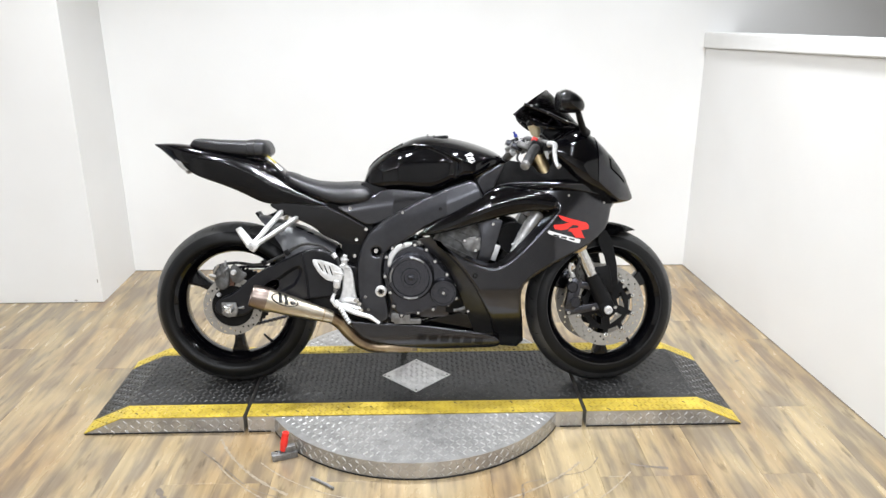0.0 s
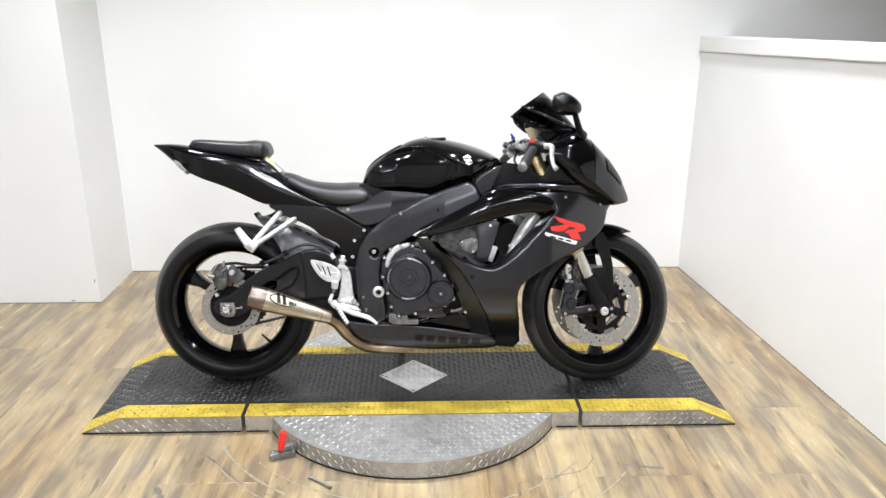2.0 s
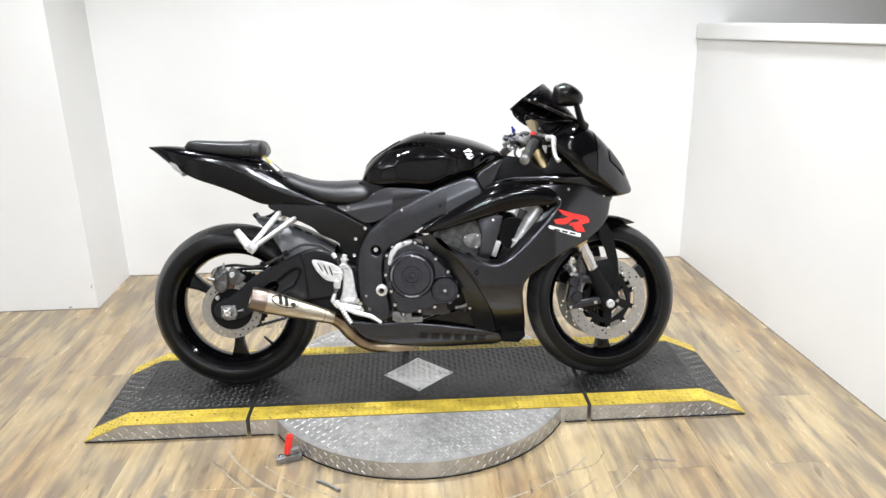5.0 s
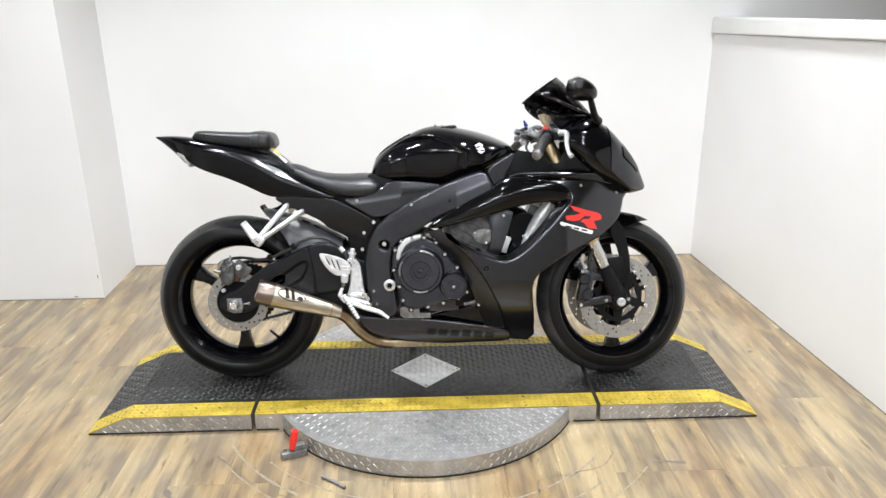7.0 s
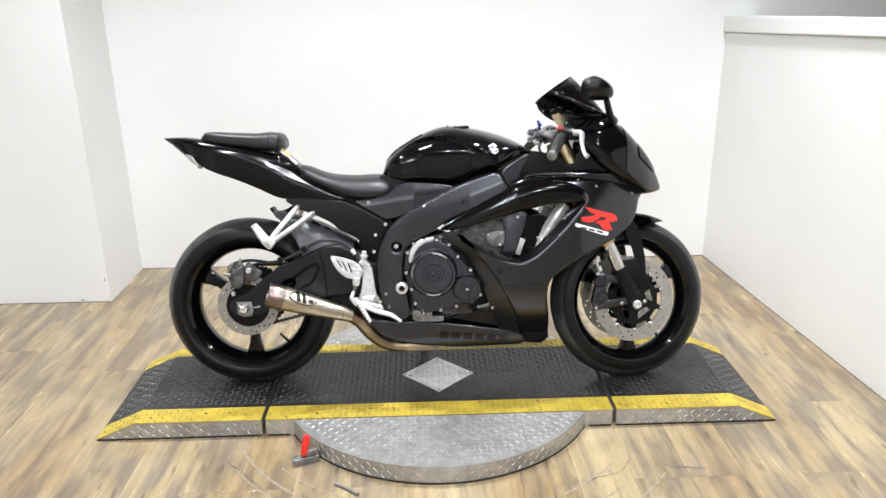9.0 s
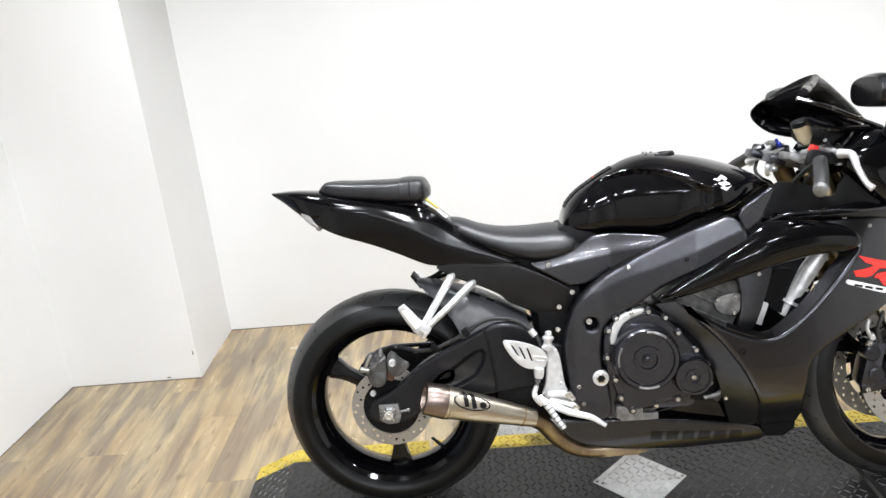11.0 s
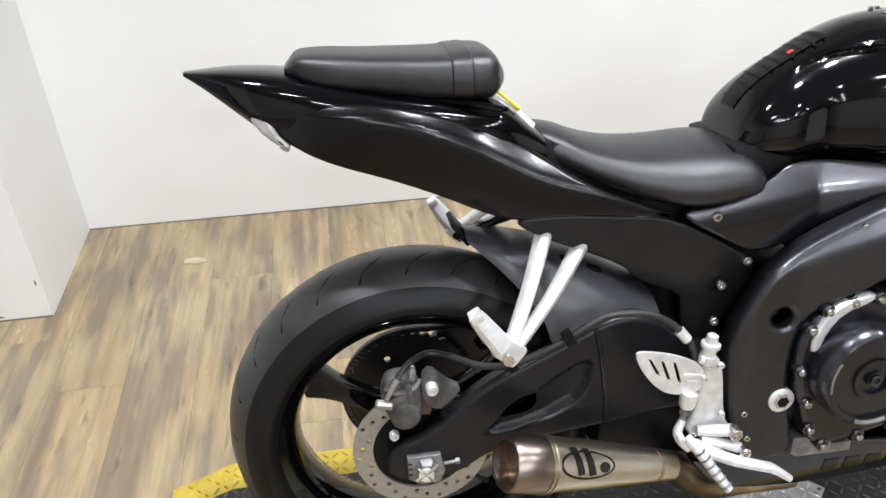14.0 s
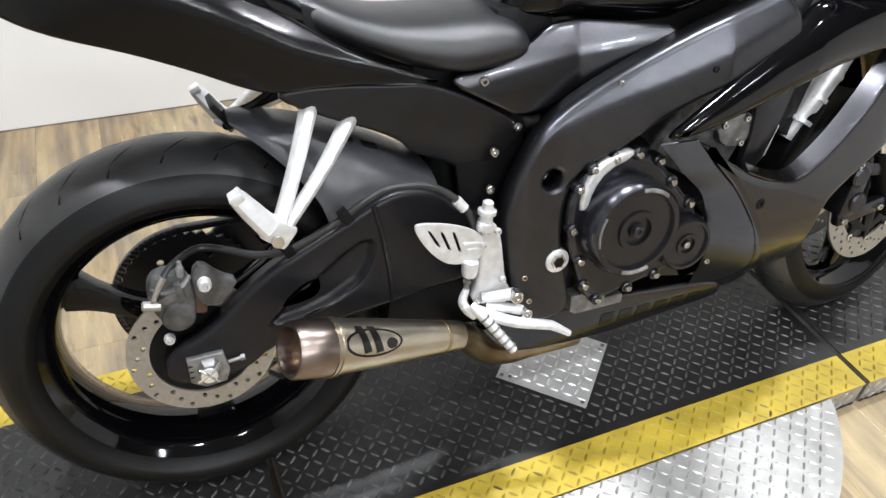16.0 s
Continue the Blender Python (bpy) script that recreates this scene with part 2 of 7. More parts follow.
M = {
    "wall": material("white_wall_paint", (0.82, 0.82, 0.81), 0.5, colour2=(0.78, 0.775, 0.76), scale=1.3, bump=0.12, bump_scale=90, rough_var=0.06),
    "cap": material("white_gloss_trim", (0.80, 0.80, 0.79), 0.35, colour2=(0.74, 0.74, 0.72), scale=3),
    # For the unseen right-hand closing wall; dark to dim reflections
    "dark_wall": material("unseen_dark_wall", (0.30, 0.29, 0.27), 0.7, colour2=(0.24, 0.23, 0.21), scale=0.8),
    # Tone of the unseen left closing wall, set by what the bike reflects
    "dim_wall": material("unseen_grey_wall", (0.52, 0.515, 0.51), 0.7, colour2=(0.44, 0.435, 0.43), scale=0.8),
    "ceiling": material("ceiling_paint", (0.34, 0.34, 0.34), 0.8, colour2=(0.29, 0.29, 0.29), scale=2),
    "wood": wood_planks(),
    "joint": material("plank_joint", (0.22, 0.17, 0.105), 0.8),
    "alu": material("tread_plate_aluminium", (0.60, 0.59, 0.575), 0.34, 0.80, colour2=(0.42, 0.415, 0.40), scale=30, bump=0.08, bump_scale=120, rough_var=0.08, grime=0.25, grime_scale=9),
    "plate": material("dull_tread_plate_sheet", (0.48, 0.471, 0.457), 0.40, 0.80, colour2=(0.41, 0.403, 0.39), scale=30, bump=0.08, bump_scale=120, rough_var=0.08, grime=0.16, grime_scale=12),
    "skirt": material("tread_plate_skirt", (0.50, 0.49, 0.475), 0.34, 0.70, colour2=(0.40, 0.39, 0.375), scale=30, bump=0.08, bump_scale=120, rough_var=0.08, grime=0.25, grime_scale=9),
    "inlay": material("bright_inlay_plate", (0.72, 0.71, 0.70), 0.36, 0.5, colour2=(0.58, 0.575, 0.565), scale=24, bump=0.08, bump_scale=120, grime=0.2, grime_scale=18),
    "scrape": material("pale_floor_scrape", (0.30, 0.25, 0.18), 0.7, colour2=(0.20, 0.16, 0.11), scale=60),
    "scrap": material("tan_scrap", (0.52, 0.44, 0.32), 0.7),
    "deck": material("black_grip_paint", (0.024, 0.0236, 0.0231), 0.36, colour2=(0.010, 0.010, 0.010), scale=9, bump=0.25, bump_scale=500, rough_var=0.10, grime=0.45, grime_scale=4),
    "yellow": material("yellow_edge_paint", (0.53, 0.395, 0.045), 0.45, colour2=(0.44, 0.32, 0.035), scale=8, bump=0.1, grime=0.26, grime_scale=14),
    "stripe_lug": material("scuffed_yellow_lug", (0.50, 0.36, 0.035), 0.45, colour2=(0.30, 0.21, 0.025), scale=8, grime=0.35, grime_scale=14),
    "worn": material("worn_grip_lug", (0.062, 0.060, 0.058), 0.40, colour2=(0.016, 0.016, 0.016), scale=5, spread=(0.38, 0.62)),
    # Near-black that stands for the shadow line under the stand
    "gap": material("base_shadow_black", (0.01, 0.01, 0.01), 0.8),
    "gloss": material("gloss_black_paint", (0.0020, 0.0020, 0.0026), 0.07, 0.0, 0.12, colour2=(0.0015, 0.0015, 0.0020), scale=4, spec=0.28),
    "satin": material("charcoal_metallic_paint", (0.057, 0.057, 0.062), 0.22, 0.95, 0.22, colour2=(0.052, 0.052, 0.057), scale=30),
    "semi": material("black_tail_paint", (0.003, 0.003, 0.0034), 0.20, 0.0, 0.06, colour2=(0.002, 0.002, 0.0024), scale=60, spec=0.26),
    "frame": material("black_anodised_frame", (0.068, 0.069, 0.076), 0.29, 0.92, colour2=(0.060, 0.061, 0.068), scale=40, bump=0.02, bump_scale=500),
    "plastic": material("black_moulded_plastic", (0.006, 0.006, 0.0065), 0.46, colour2=(0.004, 0.004, 0.0045), scale=50, bump=0.1, bump_scale=900, spec=0.14),
    "arm": material("black_coated_swingarm", (0.0085, 0.0085, 0.0105), 0.33, colour2=(0.006, 0.006, 0.0075), scale=40, bump=0.03, bump_scale=500, spec=0.30),
    "cover": material("satin_black_cover", (0.0075, 0.0075, 0.0085), 0.36, colour2=(0.0052, 0.0052, 0.006), scale=50, bump=0.08, bump_scale=900, spec=0.34),
    "engine": material("black_engine_cover", (0.068, 0.069, 0.079), 0.24, 0.88, colour2=(0.057, 0.058, 0.067), scale=60, bump=0.012, bump_scale=300, rough_var=0.03, grime=0.15, grime_scale=20),
    "rubber": material("tyre_rubber", (0.0065, 0.0065, 0.0068), 0.42, colour2=(0.004, 0.004, 0.004), scale=9, bump=0.1, bump_scale=600, spec=0.20),
    "tread": material("worn_tyre_tread", (0.030, 0.030, 0.0307), 0.35, colour2=(0.013, 0.013, 0.0135), scale=14, bump=0.2, bump_scale=500, spec=0.6, grime=0.25),
    "groove": material("tyre_groove", (0.010, 0.010, 0.010), 0.9, spec=0.1),
    "seat": material("black_vinyl_seat", (0.010, 0.010, 0.012), 0.36, colour2=(0.006, 0.006, 0.0072), scale=30, bump=0.2, bump_scale=900, spec=0.55),
    "silver": material("silver_cast_alloy", (0.72, 0.72, 0.72), 0.36, 0.50, colour2=(0.58, 0.58, 0.58), scale=60, bump=0.1, bump_scale=500),
    "chrome": material("zinc_bolt", (0.7, 0.69, 0.67), 0.22, 1.0, colour2=(0.55, 0.54, 0.52), scale=90),
    "cast": material("grey_cast_alloy", (0.30, 0.30, 0.30), 0.5, 0.7, colour2=(0.18, 0.175, 0.17), scale=50, bump=0.25, bump_scale=300, grime=0.4, grime_scale=30),
    "disc": material("brake_disc_steel", (0.38, 0.367, 0.345), 0.34, 0.75, colour2=(0.33, 0.318, 0.295), scale=120),
    "steel": material("brushed_stainless", (0.50, 0.455, 0.375), 0.30, 1.0, colour2=(0.45, 0.40, 0.315), scale=6, stretch=(1, 12, 12), rough_var=0.05),
    "tip": material("heat_tinted_titanium", (0.27, 0.225, 0.20), 0.30, 1.0, colour2=(0.19, 0.145, 0.125), scale=10),
    "pipe": material("heat_tan_pipe", (0.42, 0.335, 0.225), 0.33, 1.0, colour2=(0.22, 0.16, 0.105), scale=14),
    "gold": material("gold_anodised", (0.62, 0.50, 0.30), 0.3, 1.0, colour2=(0.5, 0.38, 0.2), scale=20),
    "red": material("red_decal", (0.80, 0.03, 0.02), 0.35, colour2=(0.70, 0.025, 0.02), scale=30),
    "white": material("white_decal", (0.8, 0.8, 0.8), 0.4, colour2=(0.72, 0.72, 0.72), scale=30),
    "dark": material("dark_metallic_decal", (0.030, 0.029, 0.028), 0.22, 0.8, colour2=(0.020, 0.020, 0.019), scale=30),
    "cream": material("brake_fluid_cup", (0.75, 0.66, 0.45), 0.35, colour2=(0.7, 0.55, 0.3), scale=20),
    "hose": material("rubber_hose", (0.012, 0.012, 0.012), 0.45, colour2=(0.02, 0.02, 0.02), scale=40),
    "hugger": material("satin_hugger_plastic", (0.066, 0.067, 0.075), 0.36, colour2=(0.048, 0.049, 0.055), scale=40, bump=0.06, bump_scale=800, spec=0.6),
    "grimy": material("grimy_caliper_casting", (0.15, 0.15, 0.15), 0.5, 0.55, colour2=(0.07, 0.068, 0.065), scale=45, bump=0.3, bump_scale=250, grime=0.5, grime_scale=35),
    "rust": material("rusty_steel", (0.10, 0.045, 0.025), 0.8, colour2=(0.05, 0.022, 0.014), scale=60, bump=0.3),
    "clear": material("pale_clear_plastic", (0.42, 0.41, 0.40), 0.18, colour2=(0.30, 0.29, 0.28), scale=40),
    "blue": material("blue_anodised", (0.03, 0.05, 0.35), 0.35, 0.8),
    "yellow_cap": material("yellow_warning_label", (0.75, 0.62, 0.05), 0.5),
    "oak": material("dark_stained_oak", (0.06, 0.04, 0.03), 0.55, colour2=(0.025, 0.018, 0.014), scale=6, stretch=(12, 12, 1.2), bump=0.2, bump_scale=60),
    "mesh": material("galvanised_mesh", (0.55, 0.58, 0.62), 0.4, 0.9),
    "blue_paint": material("pale_blue_panel", (0.50, 0.58, 0.70), 0.5, colour2=(0.42, 0.5, 0.62), scale=3),
    # Floor cracks and scuffs; also the painted shadow line at the wall feet
    "crack": material("dark_scratch_and_foot_shadow", (0.17, 0.14, 0.11), 0.8),
    "screen": glass("smoked_screen", (0.010, 0.008, 0.012), 0.02),
}


def worn_marks(m):
    """Each raised mark is scuffed by its own amount."""
    nt = m.node_tree
    b = nt.nodes["Principled BSDF"]
    src = b.inputs["Base Color"].links[0].from_socket
    geo = nt.nodes.new("ShaderNodeNewGeometry")
    mr = nt.nodes.new("ShaderNodeMapRange")
    mr.inputs[3].default_value, mr.inputs[4].default_value = 0.35, 1.5
    nt.links.new(geo.outputs["Random Per Island"], mr.inputs[0])
    mul = nt.nodes.new("ShaderNodeMixRGB")
    mul.blend_type = "MULTIPLY"
    mul.inputs[0].default_value = 1
    nt.links.new(src, mul.inputs[1])
    nt.links.new(mr.outputs[0], mul.inputs[2])
    nt.links.new(mul.outputs[0], b.inputs["Base Color"])


worn_marks(M["worn"])


def blackened_marks(m, share=0.065):
    """Some of the raised marks are rubbed black by tyres."""
    nt = m.node_tree
    b = nt.nodes["Principled BSDF"]
    src = b.inputs["Base Color"].links[0].from_socket
    geo = nt.nodes.new("ShaderNodeNewGeometry")
    mr = nt.nodes.new("ShaderNodeMapRange")
    mr.inputs[1].default_value, mr.inputs[2].default_value = 1 - share, 1 - share * 0.4
    mr.inputs[3].default_value, mr.inputs[4].default_value = 0.0, 0.9
    nt.links.new(geo.outputs["Random Per Island"], mr.inputs[0])
    mix = nt.nodes.new("ShaderNodeMixRGB")
    mix.inputs[2].default_value = (0.03, 0.028, 0.022, 1)
    nt.links.new(mr.outputs[0], mix.inputs[0])
    nt.links.new(src, mix.inputs[1])
    nt.links.new(mix.outputs[0], b.inputs["Base Color"])


blackened_marks(M["stripe_lug"])


# ---- mesh helpers ----
def part(name, bm, mat, parent=None, label="", kind="", smooth=35):
    me = bpy.data.meshes.new(name)
    bmesh.ops.recalc_face_normals(bm, faces=bm.faces)
    bm.to_mesh(me)
    bm.free()
    me.materials.append(M[mat])
    given = me.attributes.get("nrm")
    if given and len(me.vertices):
        me.polygons.foreach_set("use_smooth", [True] * len(me.polygons))
        me.normals_split_custom_set_from_vertices([tuple(d.vector) for d in given.data])
        me.attributes.remove(me.attributes["nrm"])
    elif smooth:
        me.polygons.foreach_set("use_smooth", [True] * len(me.polygons))
        me.set_sharp_from_angle(angle=radians(smooth))
    ob = new(name, me)
    while parent and parent.parent and parent.parent.parent:
        parent = parent.parent
    ob.parent = parent
    return tagged(ob, label, kind=kind)


def thing(name, label, category, at=Matrix.Identity(4), group=""):
    ob = new(name)
    ob.empty_display_size = 0.05
    ob.matrix_world = at
    return tagged(ob, label, category, group)


def add_mesh(bm, verts, faces):
    vs = [bm.verts.new(v) for v in verts]
    for f in faces:
        try:
            bm.faces.new([vs[i] for i in f])
        except ValueError:
            pass
    return vs


def box(bm, c, s, m=None, bevel=0.0):
    t = bmesh.new()
    bmesh.ops.create_cube(t, size=1)
    bmesh.ops.scale(t, vec=s, verts=t.verts)
    if bevel:
        bmesh.ops.bevel(t, geom=t.edges[:], offset=bevel, segments=2, affect="EDGES", profile=0.6)
    bmesh.ops.transform(t, matrix=Matrix.Translation(c) @ (m or Matrix.Identity(4)), verts=t.verts)
    join(bm, t)


def join(bm, t):
    base = {v: bm.verts.new(v.co) for v in t.verts}
    for f in t.faces:
        try:
            bm.faces.new([base[v] for v in f.verts])
        except ValueError:
            pass
    t.free()


def lathe(bm, profile, c=(0, 0, 0), axis=(0, 1, 0), seg=48, closed=False):
    """profile: (distance along the axis, radius)."""
    q = Vector((0, 0, 1)).rotation_difference(Vector(axis).normalized()).to_matrix()
    rings = []
    for a, r in profile:
        rings.append([bm.verts.new(Vector(c) + q @ Vector((r * math.cos(2 * math.pi * i / seg), r * math.sin(2 * math.pi * i / seg), a))) for i in range(seg)])
    pairs = list(zip(rings, rings[1:])) + ([(rings[-1], rings[0])] if closed else [])
    for r0, r1 in pairs:
        for i in range(seg):
            bm.faces.new((r0[i], r0[(i + 1) % seg], r1[(i + 1) % seg], r1[i]))
    if not closed:
        bm.faces.new(rings[0])
        bm.faces.new(rings[-1])


def smooth_path(pts, n=6):
    pts = [Vector(p) for p in pts]
    out = []
    for i in range(len(pts) - 1):
        p0, p1, p2, p3 = pts[max(i - 1, 0)], pts[i], pts[i + 1], pts[min(i + 2, len(pts) - 1)]
        for k in range(n):
            t = k / n
            out.append(0.5 * ((2 * p1) + (p2 - p0) * t + (2 * p0 - 5 * p1 + 4 * p2 - p3) * t * t + (3 * p1 - p0 - 3 * p2 + p3) * t ** 3))
    return out + [pts[-1]]


def tube(bm, pts, r, seg=12, n=6, flat=1.0):
    """A round bar along a smooth path; r is a radius or one for each given point."""
    rs = r if isinstance(r, (list, tuple)) else [r] * len(pts)
    path = smooth_path(pts, n) if len(pts) > 2 else [Vector(p) for p in pts]
    step = n if len(pts) > 2 else 1
    rings, up = [], None
    for i, p in enumerate(path):
        d = (path[min(i + 1, len(path) - 1)] - path[max(i - 1, 0)]).normalized()
        if up is None:
            up = d.orthogonal().normalized()
        up = (up - d * up.dot(d)).normalized()
        side = d.cross(up)
        k, f = min(i // step, len(rs) - 2), (i - (i // step) * step) / step
        k, f = (len(rs) - 2, 1.0) if i == len(path) - 1 else (k, f)
        rad = rs[k] * (1 - f) + rs[k + 1] * f
        rings.append([bm.verts.new(p + rad * (math.cos(2 * math.pi * j / seg) * up + flat * math.sin(2 * math.pi * j / seg) * side)) for j in range(seg)])
    for r0, r1 in zip(rings, rings[1:]):
        for j in range(seg):
            bm.faces.new((r0[j], r0[(j + 1) % seg], r1[(j + 1) % seg], r1[j]))
    bm.faces.new(rings[0])
    bm.faces.new(rings[-1])


def curve_at(pts, x):
    """A smooth value between given (x, value) pairs."""
    if x <= pts[0][0]:
        return pts[0][1]
    for i in range(len(pts) - 1):
        x0, v0 = pts[i]
        x1, v1 = pts[i + 1]
        if x <= x1:
            m0 = (v1 - pts[i - 1][1]) / (x1 - pts[i - 1][0]) if i > 0 else (v1 - v0) / (x1 - x0)
            m1 = (pts[i + 2][1] - v0) / (pts[i + 2][0] - x0) if i + 2 < len(pts) else (v1 - v0) / (x1 - x0)
            t, h = (x - x0) / (x1 - x0), x1 - x0
            return v0 * (2 * t ** 3 - 3 * t * t + 1) + m0 * h * (t ** 3 - 2 * t * t + t) + v1 * (3 * t * t - 2 * t ** 3) + m1 * h * (t ** 3 - t * t)
    return pts[-1][1]


def body_point(top, bottom, width, x, a, low=1.0, ex=0.8, ex_low=None):
    """The skin of a rounded body at station x and angle a; low < 1 draws its widest line down."""
    zt, zb, w = curve_at(top, x), curve_at(bottom, x), curve_at(width, x)
    mid = zb + (zt - zb) * 0.5 * low
    s, c = math.sin(a), math.cos(a)
    if s < 0 and ex_low:
        ex = ex_low
    y = w * math.copysign(abs(c) ** ex, c)
    z = mid + (zt - mid if s > 0 else mid - zb) * math.copysign(abs(s) ** ex, s)
    return Vector((x, y, z))


def body(bm, top, bottom, width, n=40, seg=40, low=1.0, ex=0.8, ex_low=None):
    x0, x1 = top[0][0], top[-1][0]
    rings = []
    for i in range(n + 1):
        x = x0 + (x1 - x0) * (0.5 - 0.5 * math.cos(math.pi * i / n))
        rings.append([bm.verts.new(body_point(top, bottom, width, x, 2 * math.pi * j / seg, low, ex, ex_low)) for j in range(seg)])
    for r0, r1 in zip(rings, rings[1:]):
        for j in range(seg):
            bm.faces.new((r0[j], r0[(j + 1) % seg], r1[(j + 1) % seg], r1[j]))
    bm.faces.new(rings[0])
    bm.faces.new(rings[-1])


def rounded(outline, r=0.25, steps=2):
    """Cuts the corners of a closed outline."""
    pts = [Vector(p) for p in outline]
    for _ in range(steps):
        pts = [q for i, p in enumerate(pts) for q in (p.lerp(pts[(i + 1) % len(pts)], r), p.lerp(pts[(i + 1) % len(pts)], 1 - r))]
    return [(p.x, p.y) for p in pts]


def inset(loop, d, sign):
    """A loop moved inwards by d; where it would fold over itself, neighbours fall together."""
    n = len(loop)
    out, ways = [], []
    for i in range(n):
        p, a, c = Vector(loop[i]), Vector(loop[i - 1]), Vector(loop[(i + 1) % n])
        e0, e1 = (p - a).normalized(), (c - p).normalized()
        n0, n1 = Vector((-e0.y, e0.x)) * sign, Vector((-e1.y, e1.x)) * sign
        m = (n0 + n1).normalized() if (n0 + n1).length > 1e-4 else n0
        ways.append(m)
        out.append(p + m * d / max(0.55, m.dot(n0)))
    for _ in range(6):
        bad = False
        for i in range(n):
            j = (i + 1) % n
            if (out[j] - out[i]).dot(Vector(loop[j]) - Vector(loop[i])) < 0:
                out[i] = out[j] = (out[i] + out[j]) / 2
                bad = True
        if not bad:
            break
    return [tuple(p) for p in out], [tuple(w) for w in ways]


def shell(outline, depth, thick=0.008, edge=0.012, step=0.014, side=-1, holes=(), soft=2):
    """A curved panel over an outline in x and z. depth(x, z): how far it stands from the middle plane. Its rim is rolled in by edge."""
    bm = bmesh.new()
    lay = bm.verts.layers.float_vector.new("nrm")

    def slope_at(x, z):
        return ((depth(x + 0.003, z) - depth(x - 0.003, z)) / 0.006, (depth(x, z + 0.003) - depth(x, z - 0.003)) / 0.006)

    def vert(x, z, d, way):
        u = min(0.95, max(0.0, 1 - d / edge))
        v = bm.verts.new((x, side * (depth(x, z) - edge * 0.8 * (1 - math.sqrt(1 - u * u))), z))
        gx, gz = slope_at(x, z)
        k = 0.8 * u / math.sqrt(1 - u * u)
        v[lay] = Vector((-gx - k * way[0], side, -gz - k * way[1])).normalized()
        return v

    fine = edge > 0.002
    fill = bmesh.new()
    fill_edges, rims = [], []
    for which, loop in enumerate((outline, *holes)):
        loop = rounded(loop, 0.25, soft) if soft else list(loop)
        area = sum(loop[i - 1][0] * loop[i][1] - loop[i][0] * loop[i - 1][1] for i in range(len(loop)))
        sign = (1 if area > 0 else -1) * (1 if which == 0 else -1)
        dense = []
        for i, p in enumerate(loop):
            q = loop[(i + 1) % len(loop)]
            k = max(1, int(math.hypot(q[0] - p[0], q[1] - p[1]) / step))
            dense += [(p[0] + (q[0] - p[0]) * j / k, p[1] + (q[1] - p[1]) * j / k) for j in range(k)]
        rings = []
        for d in ((0.0, 0.12 * edge, 0.3 * edge, 0.6 * edge, edge) if fine else (0.0,)):
            pts, ways = inset(dense, d, sign)
            rings.append([vert(x, z, d if fine else edge, w) for (x, z), w in zip(pts, ways)])
        for r0, r1 in zip(rings, rings[1:]):
            for i in range(len(r0)):
                bm.faces.new((r0[i], r0[(i + 1) % len(r0)], r1[(i + 1) % len(r0)], r1[i]))
        rims.append(rings[0])
        inner = []
        for v in rings[-1]:
            if not inner or math.hypot(v.co.x - inner[-1][0], v.co.z - inner[-1][1]) > 1e-5:
                inner.append((v.co.x, v.co.z))
        if math.hypot(inner[0][0] - inner[-1][0], inner[0][1] - inner[-1][1]) < 1e-5:
            inner.pop()
        vs = [fill.verts.new((x, 0, z)) for x, z in inner]
        fill_edges += [fill.edges.new((vs[i], vs[(i + 1) % len(vs)])) for i in range(len(vs))]
    bmesh.ops.triangle_fill(fill, edges=fill_edges, use_beauty=True, use_dissolve=False)
    xs, zs = [p[0] for p in outline], [p[1] for p in outline]
    for lo, hi, no in ((min(xs), max(xs), (1, 0, 0)), (min(zs), max(zs), (0, 0, 1))):
        k = 1
        while lo + k * step < hi - 0.3 * step:
            co = [0, 0, 0]
            co[0 if no[0] else 2] = lo + k * step
            bmesh.ops.bisect_plane(fill, geom=fill.verts[:] + fill.edges[:] + fill.faces[:], plane_co=co, plane_no=no, dist=1e-5)
            k += 1
    twin = {v: vert(v.co.x, v.co.z, edge, (0, 0)) for v in fill.verts}
    for f in fill.faces:
        bm.faces.new([twin[v] for v in f.verts])
    fill.free()
    bmesh.ops.remove_doubles(bm, verts=bm.verts, dist=0.00004)
    # back and sides
    faces = bm.faces[:]
    rim = [e for e in bm.edges if len(e.link_faces) == 1 and all(any((v.co - w.co).length < 1e-4 for r in rims for w in r if w.is_valid) for v in e.verts)]
    back = {}
    for v in bm.verts[:]:
        b = bm.verts.new((v.co.x, side * (depth(v.co.x, v.co.z) - edge * 0.8 - thick), v.co.z))
        b[lay] = Vector((0, -side, 0))
        back[v] = b
    for f in faces:
        bm.faces.new([back[v] for v in reversed(f.verts)])
    for e in rim:
        a, b = e.verts
        bm.faces.new((a, b, back[b], back[a]))
    return bm


def soft_above(d, w=0.008):
    """max(0, d) with a rounded corner."""
    return 0.5 * (d + math.sqrt(d * d + w * w)) - 0.5 * w * 0.2


def flat(h):
    return lambda x, z: h


